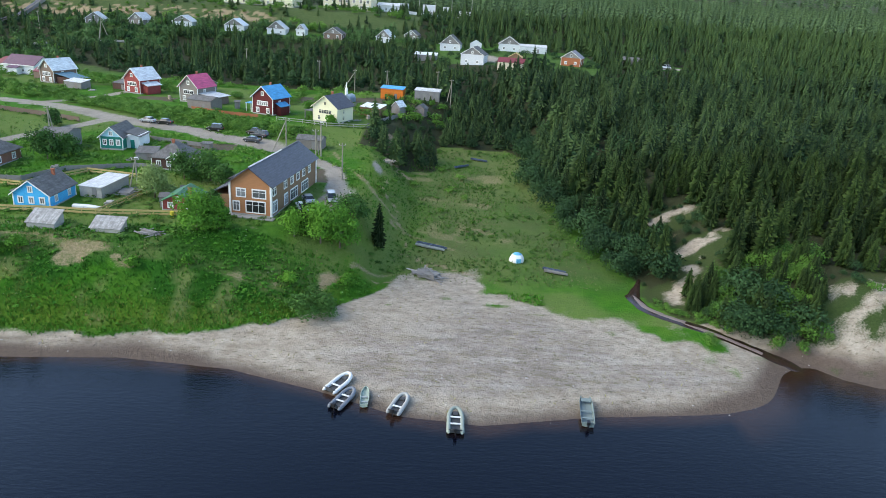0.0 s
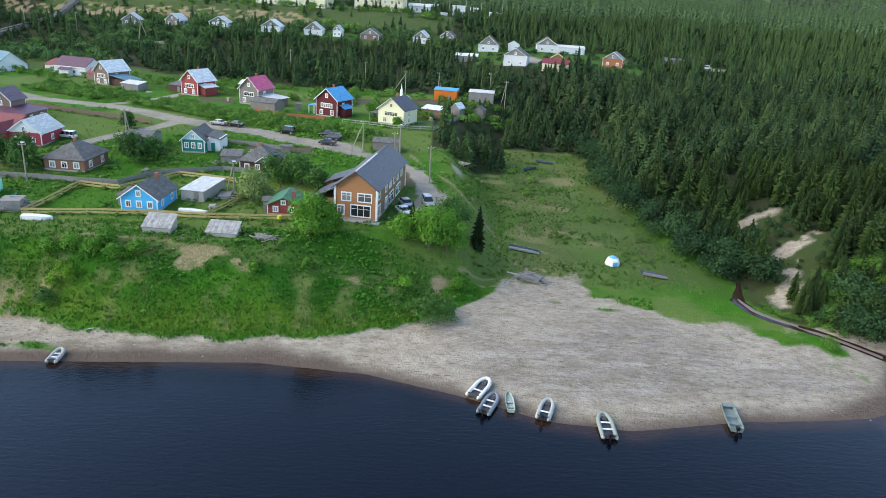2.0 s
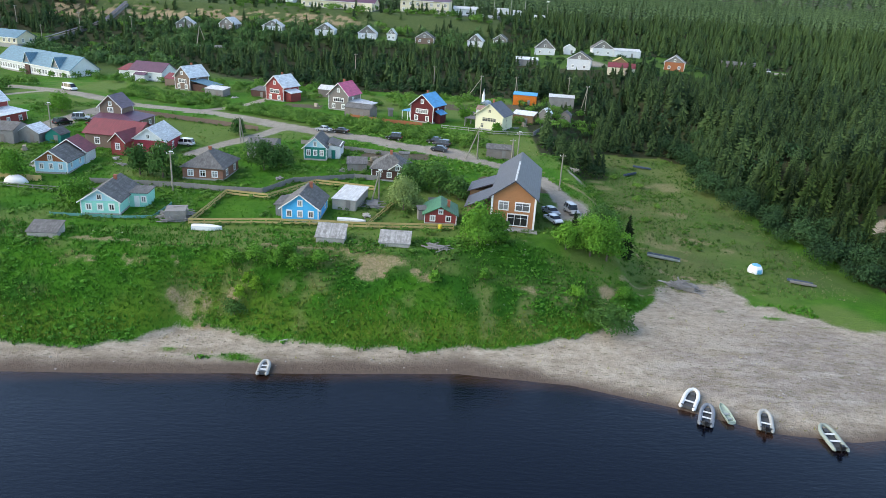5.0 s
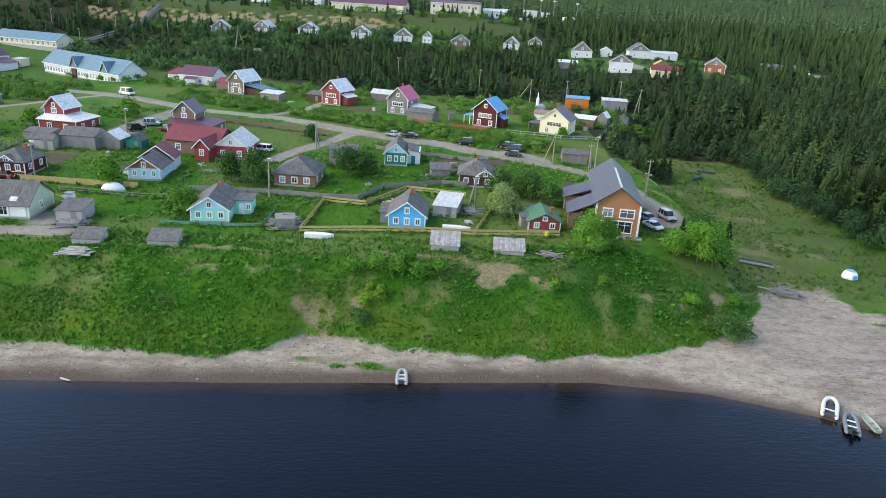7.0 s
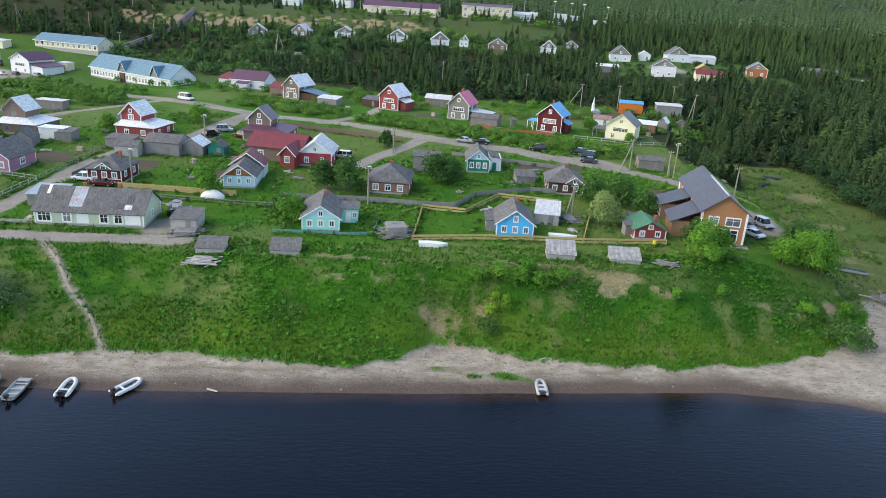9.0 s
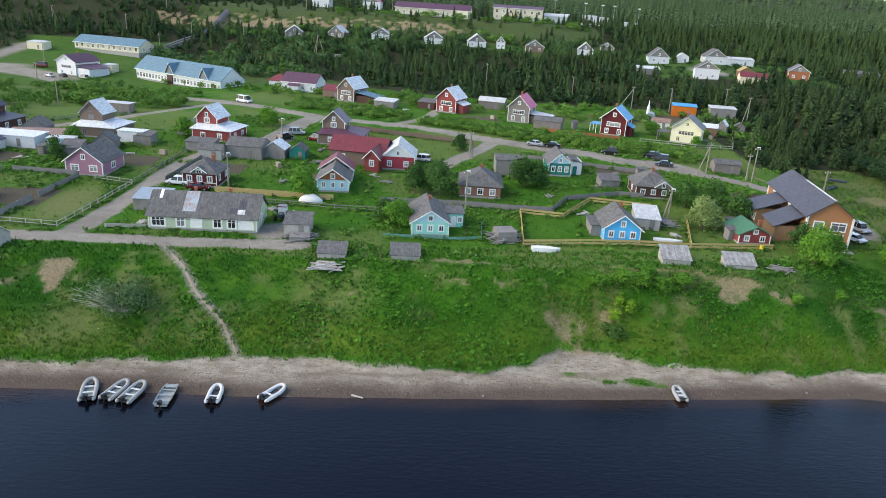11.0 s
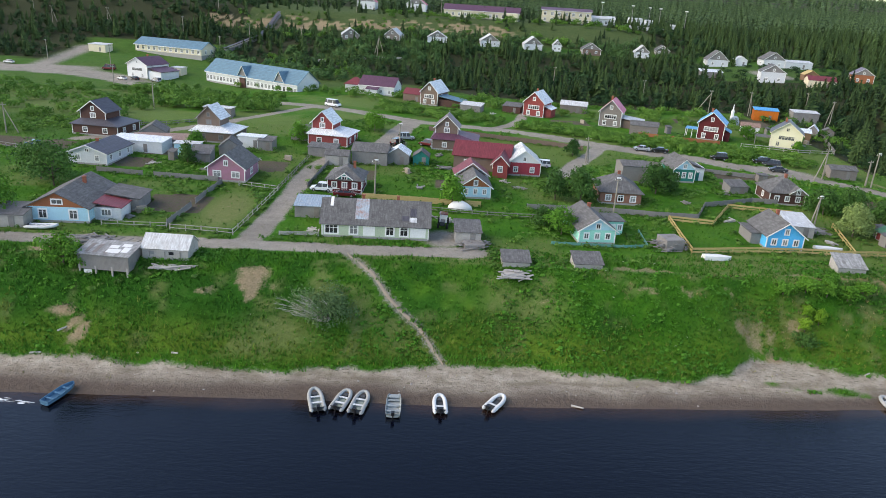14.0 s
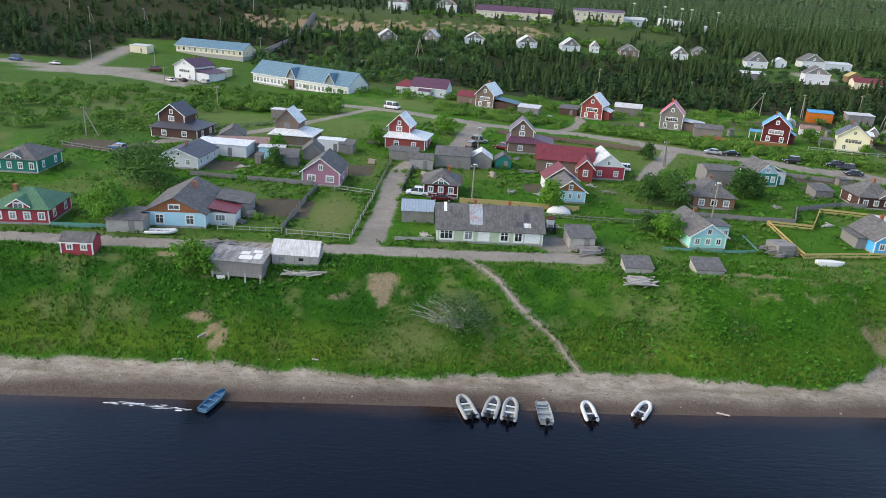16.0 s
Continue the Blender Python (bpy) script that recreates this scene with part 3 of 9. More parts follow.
wx, wy = lines(-300, 130, 2.0, -4800, 4800, 1.5), np.unique(np.concatenate([lines(20, 60, 10, -4800, 61, 1.5), np.arange(62, 96, 0.8)]))
WX, WY = np.meshgrid(wx, wy)
i2 = np.arange(WX.size).reshape(WX.shape)
river = make_sheet("river", np.stack([WX, WY, np.zeros(WX.shape)], -1).reshape(-1, 3), np.stack([i2[:-1, :-1], i2[:-1, 1:], i2[1:, 1:], i2[1:, :-1]], -1).reshape(-1, 4), river_material())
off_shore = ramp(SHORE, WX) - WY
shallow = ease(np.where(WX > 40, 9.0, 3.2), 0.0, off_shore + 0.8 * rough(WX, WY, 1.4)) * 0.85
river.attributes.new("shallow", "FLOAT", "POINT").data.foreach_set("value", np.asarray(shallow, np.float32).ravel())
tagged(new("water", river), "dark navy rippled river water along the beach", "river", kind="structure")


def strip(name, pts, half, lift, mat, label, category, step=1.2):
    """A band that follows a path over the land."""
    p = [Vector((*a, 0)) for a in pts]
    dense = []
    for a, c in zip(p, p[1:]):
        k = max(1, int((c - a).length / step))
        dense += [a.lerp(c, i / k) for i in range(k)]
    dense.append(p[-1])
    verts, faces = [], []
    for i, q in enumerate(dense):
        d = (dense[min(i + 1, len(dense) - 1)] - dense[max(i - 1, 0)]).normalized()
        side = Vector((-d.y, d.x, 0))
        for j in range(5):
            u = (j - 2) / 2 * half * min(1.0, 0.25 + i * 0.12) * (1 + 0.35 * float(ripple(q.x * 2.2 + j * 3, q.y * 2.2)))
            v = q + side * u
            verts.append((v.x, v.y, high(v.x, v.y) + lift * (1 if j in (1, 2, 3) else -0.6)))
        if i:
            a = (i - 1) * 5
            faces += [(a + j, a + j + 1, a + j + 6, a + j + 5) for j in range(4)]
    me = make_sheet(name, np.array(verts), np.array(faces), mat)
    return tagged(new(name, me), label, category, kind="structure")


CREEK_MAT, cn, cl, cb = node_material("brown_creek_water", 0.15, 0, 0.5)
cl.new(mix_node(cn, cl, noise_node(cn, cl, 1.2), (0.018, 0.01, 0.007), (0.05, 0.032, 0.024)), cb.inputs["Base Color"])
PATH_MAT = plain("trodden_dry_earth", (0.3, 0.25, 0.19), 0.95, 0, 0.25, 1.5)
strip("path", BANK_PATH, 0.3, 0.1, PATH_MAT, "narrow trodden earth path down the grassy bank", "path", 0.8)
strip("water", CREEK, 1.5, 0.10, CREEK_MAT, "shallow dark brown creek running over sand", "creek")
SHOAL_MAT = plain("wet_mauve_creek_sand", (0.2, 0.16, 0.145), 0.5, 0, 0.25, 1.5)
strip("creek_bed", [(x + 0.25, y + 0.25) for x, y in CREEK[2:6]], 0.95, 0.125, SHOAL_MAT, "wet mauve sand bed of the creek", "sandbank", 0.5)
strip("creek_bed", [(x - 0.2, y - 0.25) for x, y in CREEK[5:9]], 0.8, 0.125, SHOAL_MAT, "wet mauve sand bed near the creek mouth", "sandbank", 0.5)

# ---- builders ----
def thing(name, m, label, category, group=""):
    ob = new(name)
    ob.empty_display_size = 0.5
    ob.matrix_world = m
    return tagged(ob, label, category, group)


def part(name, bm, mat, parent, label="", m=None, smooth=False):
    me = bm
    if isinstance(bm, bmesh.types.BMesh):
        bmesh.ops.recalc_face_normals(bm, faces=bm.faces)
        me = bpy.data.meshes.new(name)
        bm.to_mesh(me)
        bm.free()
        me.materials.append(mat)
        if smooth:
            me.polygons.foreach_set("use_smooth", [True] * len(me.polygons))
    ob = new(name, me)
    ob.parent = parent
    if m is not None:
        ob.matrix_basis = m
    if label:
        tagged(ob, label)
    return ob


def box(bm, x0, x1, y0, y1, z0, z1):
    v = [bm.verts.new(p) for p in ((x0, y0, z0), (x1, y0, z0), (x1, y1, z0), (x0, y1, z0), (x0, y0, z1), (x1, y0, z1), (x1, y1, z1), (x0, y1, z1))]
    for f in ((0, 3, 2, 1), (4, 5, 6, 7), (0, 1, 5, 4), (1, 2, 6, 5), (2, 3, 7, 6), (3, 0, 4, 7)):
        bm.faces.new([v[i] for i in f])


def one_box(*size):
    bm = bmesh.new()
    box(bm, *size)
    return bm


def prism(bm, outline, a, b, along="y"):
    """A closed outline of (u, z) pairs swept from a to b along y or x."""
    def at(u, z, s):
        return (u, s, z) if along == "y" else (s, u, z)
    p = [bm.verts.new(at(u, z, a)) for u, z in outline]
    q = [bm.verts.new(at(u, z, b)) for u, z in outline]
    bm.faces.new(p)
    bm.faces.new(q[::-1])
    for i in range(len(p)):
        j = (i + 1) % len(p)
        bm.faces.new((p[i], q[i], q[j], p[j]))


def slab(bm, corners, thick):
    """A plate under four (or three) corners."""
    c = [Vector(p) for p in corners]
    nrm = (c[1] - c[0]).cross(c[2] - c[0]).normalized()
    if nrm.z < 0:
        nrm = -nrm
    p = [bm.verts.new(v) for v in c]
    q = [bm.verts.new(v - nrm * thick) for v in c]
    bm.faces.new(p)
    bm.faces.new(q[::-1])
    for i in range(len(p)):
        j = (i + 1) % len(p)
        bm.faces.new((p[i], q[i], q[j], p[j]))


def rod(bm, a, b, ra, rb=None, sides=6):
    a, b = Vector(a), Vector(b)
    rb = ra if rb is None else rb
    d = (b - a).normalized()
    u = d.orthogonal().normalized()
    w = d.cross(u)
    p = [bm.verts.new(a + (u * math.cos(t) + w * math.sin(t)) * ra) for t in (2 * math.pi * i / sides for i in range(sides))]
    q = [bm.verts.new(b + (u * math.cos(t) + w * math.sin(t)) * rb) for t in (2 * math.pi * i / sides for i in range(sides))]
    bm.faces.new(p[::-1])
    bm.faces.new(q)
    for i in range(sides):
        j = (i + 1) % sides
        bm.faces.new((p[i], p[j], q[j], q[i]))


def lattice(xs, zs, y0, y1):
    """One connected window lattice: every odd cell of the grid is an opening."""
    bm = bmesh.new()
    nx, nz = len(xs), len(zs)
    grid = [[[bm.verts.new((x, y, z)) for z in zs] for x in xs] for y in (y0, y1)]

    def solid(i, k):
        return 0 <= i < nx - 1 and 0 <= k < nz - 1 and not (i % 2 == 1 and k % 2 == 1)
    for i in range(nx - 1):
        for k in range(nz - 1):
            if not solid(i, k):
                continue
            for g in grid:
                bm.faces.new((g[i][k], g[i + 1][k], g[i + 1][k + 1], g[i][k + 1]))
            a, b = grid
            for di, dk, p, q in ((-1, 0, (i, k), (i, k + 1)), (1, 0, (i + 1, k), (i + 1, k + 1)), (0, -1, (i, k), (i + 1, k)), (0, 1, (i, k + 1), (i + 1, k + 1))):
                if not solid(i + di, k + dk):
                    bm.faces.new((a[p[0]][p[1]], a[q[0]][q[1]], b[q[0]][q[1]], b[p[0]][p[1]]))
    bmesh.ops.delete(bm, geom=[v for v in bm.verts if not v.link_faces], context="VERTS")
    return bm


made_windows = {}


def window(parent, m, w, h, leaves_n=2, trim=WHITE, board=0.19, pane=PANE):
    """A trimmed window: boards and glazing bars in one mesh, glass panes behind them."""
    key = (round(w, 2), round(h, 2), leaves_n, trim.name, pane.name, board)
    if key not in made_windows:
        xs = [-w / 2 - board, -w / 2]
        for i in range(1, leaves_n):
            x = -w / 2 + w * i / leaves_n
            xs += [x - 0.04, x + 0.04]
        xs += [w / 2, w / 2 + board]
        zs = [-board, 0, h * 0.68, h * 0.68 + 0.06, h, h + board * 1.2] if h > 0.9 else [-board, 0, h, h + board * 1.2]
        bm = lattice(xs, zs, -0.06, 0.02)
        me = bpy.data.meshes.new("window")
        bmesh.ops.recalc_face_normals(bm, faces=bm.faces)
        bm.to_mesh(me)
        bm.free()
        me.materials.append(trim)
        glass = bpy.data.meshes.new("pane")
        bm = one_box(-w / 2, w / 2, -0.02, 0.0, 0, h)
        bm.to_mesh(glass)
        bm.free()
        glass.materials.append(pane)
        made_windows[key] = (me, glass)
    me, glass = made_windows[key]
    ob = part("window", me, None, parent, "", m)
    part("pane", glass, None, ob)
    return ob


def face_pose(face, u, z, w, l, y0=0.0):
    """The pose of something on a wall: f front, r right, l left, b back; u metres from the wall's left end."""
    if face == "f":
        return pose(-w / 2 + u, y0 - 0.004, z)
    if face == "r":
        return pose(w / 2 + 0.004, y0 + u, z, 0, 0, 90)
    if face == "l":
        return pose(-w / 2 - 0.004, y0 + l - u, z, 0, 0, -90)
    return pose(w / 2 - u, y0 + l + 0.004, z, 0, 0, 180)


def gable_roof(house, w, l, wall, apex, mat, over=0.45, thick=0.14, ridge="y", x0=0.0, y0=0.0, trim=WHITE, label=""):
    """Two slopes, a ridge cap and barge boards."""
    for side in (-1, 1):
        bm = bmesh.new()
        if ridge == "y":
            k = (apex - wall) / (w / 2)
            e, ez = w / 2 + over, wall - over * k
            slab(bm, ((x0, y0 - over, apex + thick), (x0 + side * e, y0 - over, ez + thick), (x0 + side * e, y0 + l + over, ez + thick), (x0, y0 + l + over, apex + thick)), thick)
        else:
            k = (apex - wall) / (l / 2)
            yc, e, ez = y0 + l / 2, l / 2 + over, wall - over * k
            slab(bm, ((x0 - w / 2 - over, yc, apex + thick), (x0 - w / 2 - over, yc + side * e, ez + thick), (x0 + w / 2 + over, yc + side * e, ez + thick), (x0 + w / 2 + over, yc, apex + thick)), thick)
        part("roof", bm, mat, house, label if side < 0 else "")
    if trim is None:
        return
    bm = bmesh.new()
    if ridge == "y":
        k = (apex - wall) / (w / 2)
        for yy in (y0 - over - 0.05,):
            for side in (-1, 1):
                e = w / 2 + over + 0.05
                a, b = Vector((x0, yy, apex + thick + 0.02)), Vector((x0 + side * e, yy, apex - e * k + thick + 0.02))
                vs = [bm.verts.new(p) for p in (a, b, b - Vector((0, 0, 0.22)), a - Vector((0, 0, 0.22)))]
                ws = [bm.verts.new(v.co + Vector((0, 0.06, 0))) for v in vs]
                bm.faces.new(vs)
                bm.faces.new(ws[::-1])
                for i in range(4):
                    j = (i + 1) % 4
                    bm.faces.new((vs[i], ws[i], ws[j], vs[j]))
    else:
        e = l / 2 + over
        ez = wall - over * (apex - wall) / (l / 2)
        box(bm, x0 - w / 2 - over, x0 + w / 2 + over, y0 + l / 2 - e - 0.06, y0 + l / 2 - e - 0.005, ez - 0.1, ez + thick)
    part("barge_board", bm, trim, house)


def hip_roof(house, w, l, wall, apex, mat, over=0.5, x0=0.0, y0=0.0, run=None, label=""):
    """Four slopes up to a short ridge."""
    run = min(w, l) / 2 * 0.85 if run is None else run
    a, b, c, d = x0 - w / 2 - over, x0 + w / 2 + over, y0 - over, y0 + l + over
    z = wall - 0.1
    if l >= w:
        r0, r1 = (x0, c + run + over, apex), (x0, d - run - over, apex)
        faces = (((a, c, z), (b, c, z), r0), ((b, c, z), (b, d, z), r1, r0), ((b, d, z), (a, d, z), r1), ((a, d, z), (a, c, z), r0, r1))
    else:
        ym = (c + d) / 2
        r0, r1 = (a + run + over, ym, apex), (b - run - over, ym, apex)
        faces = (((a, c, z), (b, c, z), r1, r0), ((b, c, z), (b, d, z), r1), ((b, d, z), (a, d, z), r0, r1), ((a, d, z), (a, c, z), r0))
    bm = bmesh.new()
    for f in faces:
        slab(bm, [(p[0], p[1], p[2] + 0.1) for p in f], 0.12)
    part("roof", bm, mat, house, label)


def walls(house, w, l, wall, apex, mat, ridge="y", x0=0.0, y0=0.0, z0=-1.8, name="wall"):
    bm = bmesh.new()
    if ridge == "y":
        prism(bm, ((x0 - w / 2, z0), (x0 + w / 2, z0), (x0 + w / 2, wall), (x0, apex), (x0 - w / 2, wall)), y0, y0 + l)
    elif ridge == "x":
        prism(bm, ((y0, z0), (y0 + l, z0), (y0 + l, wall), (y0 + l / 2, apex), (y0, wall)), x0 - w / 2, x0 + w / 2, "x")
    else:
        box(bm, x0 - w / 2, x0 + w / 2, y0, y0 + l, z0, wall)
    return part(name, bm, mat, house)


def corner_boards(house, w, l, wall, trim, x0=0.0, y0=0.0, z0=0.25, s=0.16):
    for sx in (-1, 1):
        x = x0 + sx * w / 2
        for y in (y0, y0 + l):
            part("corner_board", one_box(x - s * (0.5 if sx > 0 else 0.5), x + s * 0.5, y - s * 0.5, y + s * 0.5, z0, wall - 0.05), trim, house)


def plinth(house, w, l, mat=CONCRETE, x0=0.0, y0=0.0, top=0.35):
    part("plinth", one_box(x0 - w / 2 - 0.06, x0 + w / 2 + 0.06, y0 - 0.06, y0 + l + 0.06, -1.9, top), mat, house)


def gable_board(house, w, wall, apex, mat, x0=0.0, y0=0.0):
    bm = bmesh.new()
    prism(bm, ((x0 - w / 2, wall), (x0 + w / 2, wall), (x0, apex)), y0 - 0.035, y0 - 0.003)
    part("gable", bm, mat, house)


def chimney(house, x, y, z0, z1, s=0.5, mat=BRICK_RED):
    bm = one_box(x - s / 2, x + s / 2, y - s / 2, y + s / 2, z0, z1)
    box(bm, x - s / 2 - 0.06, x + s / 2 + 0.06, y - s / 2 - 0.06, y + s / 2 + 0.06, z1, z1 + 0.12)
    part("chimney", bm, mat, house)


def placed(fr, yaw, w):
    """The pose of a house by its front right corner, its turn and its width."""
    c, s = math.cos(radians(yaw)), math.sin(radians(yaw))
    x, y = fr[0] - w / 2 * c, fr[1] - w / 2 * s
    return pose(x, y, high(x, y), 0, 0, yaw)


def cottage(label, fr, yaw, w, l, wall, apex, wall_mat, roof_mat, trim=WHITE, ridge="y", front=3, win=(0.75, 1.0), sill=0.95, attic=1, right=2, left=0, gable_mat=None, stack=(0.3, 0.55), base=CONCRETE, boards_on=True, over=0.45, category="house", corner=True):
    h = thing("house", placed(fr, yaw, w), label, category)
    walls(h, w, l, wall, apex, wall_mat, ridge)
    if base:
        plinth(h, w, l, base)
    if ridge == "hip":
        hip_roof(h, w, l, wall, apex, roof_mat)
    else:
        gable_roof(h, w, l, wall, apex, roof_mat, over, ridge=ridge, trim=trim if boards_on else None)
    if corner:
        corner_boards(h, w, l, wall, trim)
    if gable_mat and ridge == "y":
        gable_board(h, w, wall, apex, gable_mat)
    for i in range(front):
        window(h, face_pose("f", w * (i + 0.5) / front if front != 3 else w * (0.2 + 0.3 * i), sill, w, l), *win, trim=trim)
    for i in range(right):
        window(h, face_pose("r", l * (i + 0.5) / right, sill, w, l), *win, trim=trim)
    for i in range(left):
        window(h, face_pose("l", l * (i + 0.5) / left, sill, w, l), *win, trim=trim)
    if attic and ridge == "y":
        window(h, face_pose("f", w / 2, wall + (apex - wall) * 0.16, w, l) @ pose(0, -0.04, 0), 0.55, min(0.8, (apex - wall) * 0.36), 2, trim=trim)
    if stack:
        x, y = (stack[0] - 0.5) * w, stack[1] * l
        chimney(h, x, y, wall, apex + 0.55)
    return h


def skirt_house(label, fr, yaw, w, l, low, wall, apex, uw, ul, ux, uy, wall_mat, roof_mat, trim=WHITE, upper_mat=None, skirt_mat=None):
    """A ground floor under a lean-to skirt roof, with a narrower gabled storey rising out of it."""
    h = thing("house", placed(fr, yaw, w), label, "house")
    upper_mat, skirt_mat = upper_mat or wall_mat, skirt_mat or roof_mat
    walls(h, w, l, low, low, wall_mat, "flat")
    plinth(h, w, l)
    corner_boards(h, w, l, low, trim)
    walls(h, uw, ul, wall, apex, upper_mat, "y", ux, uy, low - 0.2, "upper_wall")
    gable_roof(h, uw, ul, wall, apex, roof_mat, 0.5, x0=ux, y0=uy, trim=trim)
    corner_boards(h, uw, ul, wall, trim, ux, uy, low + 0.9)
    rise = low + 1.0
    a, b, c, d = -w / 2 - 0.5, w / 2 + 0.5, -0.5, l + 0.5
    e, f, g, i = ux - uw / 2, ux + uw / 2, uy, uy + ul
    z = low - 0.05
    for q in (((a, c, z), (b, c, z), (f, g, rise), (e, g, rise)), ((b, c, z), (b, d, z), (f, i, rise), (f, g, rise)), ((b, d, z), (a, d, z), (e, i, rise), (f, i, rise)), ((a, d, z), (a, c, z), (e, g, rise), (e, i, rise))):
        bm = bmesh.new()
        slab(bm, q, 0.12)
        part("skirt_roof", bm, skirt_mat, h)
    window(h, pose(ux, uy - 0.004, low + 1.35), 1.1, 0.9, 3, trim=trim)
    window(h, pose(ux, uy - 0.004, wall + 0.25), 0.5, 0.7, 1, trim=trim)
    for u in (0.28, 0.72):
        window(h, face_pose("f", w * u, 0.85, w, l), 0.9, 0.95, 2, trim=trim)
    for u in (0.3, 0.75):
        window(h, face_pose("r", l * u, 0.85, w, l), 0.8, 0.95, 2, trim=trim)
    return h


def two_storey(label, fr, yaw, w, l, wall, apex, wall_mat, roof_mat, trim=WHITE, base=CONCRETE, over=0.5, upper=5, lower=2, upper_sill=0.55):
    h = thing("house", placed(fr, yaw, w), label, "house")
    walls(h, w, l, wall, apex, wall_mat)
    plinth(h, w, l, base)
    gable_roof(h, w, l, wall, apex, roof_mat, over, trim=trim)
    corner_boards(h, w, l, wall, trim)
    window(h, face_pose("f", w / 2, wall * upper_sill, w, l), w * 0.5, 0.95, upper, trim=trim)
    for i in range(lower):
        window(h, face_pose("f", w * (i + 0.5) / lower, 0.7, w, l), 0.8, 1.1, 2, trim=trim)
    window(h, face_pose("f", w / 2, wall + (apex - wall) * 0.2, w, l), 0.6, 0.8, 2, trim=trim)
    for z in (0.8, wall * 0.58):
        window(h, face_pose("r", l * 0.4, z, w, l), 0.7, 0.95, 2, trim=trim)
    chimney(h, -w * 0.1, l * 0.6, wall, apex + 0.6)
    return h


def shed(label, x, y, yaw, w, l, z_front, z_back, wall_mat, roof_mat, shape="lean", sink=0.6, door=True, over=0.2, category="shed", name="shed"):
    """A plain outbuilding, centred on x, y: lean roof (front to back) or a gable along its length."""
    h = thing(name, pose(x, y, high(x, y), 0, 0, yaw), label, category)
    bm = bmesh.new()
    if shape == "lean":
        prism(bm, ((-l / 2, -sink), (l / 2, -sink), (l / 2, z_back), (-l / 2, z_front)), -w / 2, w / 2, "x")
        part("wall", bm, wall_mat, h)
        bm = bmesh.new()
        k = (z_back - z_front) / l
        slab(bm, ((-w / 2 - over, -l / 2 - over, z_front - over * k + 0.1), (w / 2 + over, -l / 2 - over, z_front - over * k + 0.1), (w / 2 + over, l / 2 + over, z_back + over * k + 0.1), (-w / 2 - over, l / 2 + over, z_back + over * k + 0.1)), 0.08)
        part("roof", bm, roof_mat, h)
        wall = z_front
    else:
        wall, apex = z_front, z_back
        ridge = "y" if shape == "gable" else "x"
        bm.free()
        walls(h, w, l, wall, apex, wall_mat, ridge, y0=-l / 2, z0=-sink)
        gable_roof(h, w, l, wall, apex, roof_mat, over, 0.08, ridge, y0=-l / 2, trim=None)
    if door and wall > 1.4:
        part("door", one_box(-0.45, 0.45, -l / 2 - 0.05, -l / 2 + 0.01, 0.05, min(wall - 0.15, 1.85)), GREYWOOD if wall_mat is not GREYWOOD else GREYLOG, h, "", pose(w * 0.18, 0, 0))
    return h

# ---- houses ----
BLUE = boards("bright_blue_boards", (0.06, 0.47, 0.86), (0.1, 0.25, 0.45), 0.12)
SKY_BLUE = boards("faded_light_blue_boards", (0.42, 0.7, 0.82), (0.45, 0.48, 0.48), 0.25)
TEAL = boards("turquoise_boards", (0.31, 0.72, 0.62), (0.25, 0.5, 0.46), 0.15)
DEEP_TEAL = boards("deep_teal_boards", (0.01, 0.2, 0.16), (0.03, 0.2, 0.17), 0.15)
PALE_GREEN = boards("pale_green_boards", (0.5, 0.58, 0.42), (0.45, 0.46, 0.4), 0.3)
RED = boards("barn_red_boards", (0.3, 0.06, 0.056), (0.2, 0.06, 0.05), 0.2)
BRIGHT_RED = boards("crimson_boards", (0.4, 0.055, 0.075), (0.4, 0.08, 0.08), 0.12)
MAROON = boards("maroon_boards", (0.12, 0.018, 0.02), (0.1, 0.03, 0.03), 0.15)
PINK = boards("faded_pink_log_boards", (0.42, 0.19, 0.27), (0.3, 0.2, 0.2), 0.5, 0.24)
ORANGE_WOOD = boards("orange_varnished_logs", (0.42, 0.19, 0.085), (0.32, 0.14, 0.065), 0.15, 0.22)
RUST_WOOD = boards("rust_orange_boards", (0.36, 0.13, 0.06), (0.3, 0.14, 0.08), 0.2)
TAN_SIDING = boards("tan_siding", (0.25, 0.15, 0.085), (0.28, 0.18, 0.12), 0.1, 0.22)
BRICKWORK = boards("brown_red_brickwork", (0.28, 0.13, 0.09), (0.3, 0.2, 0.16), 0.4, 0.09)
BROWN_LOG = boards("dark_brown_logs", (0.1, 0.05, 0.04), (0.08, 0.05, 0.04), 0.2, 0.24)
GREY_BROWN = boards("grey_brown_boards", (0.2, 0.14, 0.11), (0.22, 0.18, 0.15), 0.3, 0.2)
YELLOW = plain("pale_yellow_plaster", (0.74, 0.7, 0.5), 0.85, 0, 0.06)
WHITE_WALL = boards("white_siding", (0.66, 0.68, 0.7), (0.55, 0.55, 0.55), 0.15, 0.2)
CREAM = plain("cream_plaster", (0.68, 0.62, 0.46), 0.85, 0, 0.1, 0.6)
PLASTER = plain("white_plaster", (0.72, 0.73, 0.73), 0.85, 0, 0.1, 0.6)
DARK_TILE = roofing("dark_graphite_metal_tiles", (0.075, 0.072, 0.088), 0.35, (0.06, 0.06, 0.06), 0.15, 0.45)
DARK_TILE_X = roofing("dark_graphite_metal_tiles_side", (0.075, 0.072, 0.088), 0.35, (0.06, 0.06, 0.06), 0.15, 0.45, axis="Y")
PURPLE_TILE = roofing("plum_purple_metal_roof", (0.11, 0.045, 0.075), 0.35, (0.08, 0.05, 0.06), 0.15, 0.45)
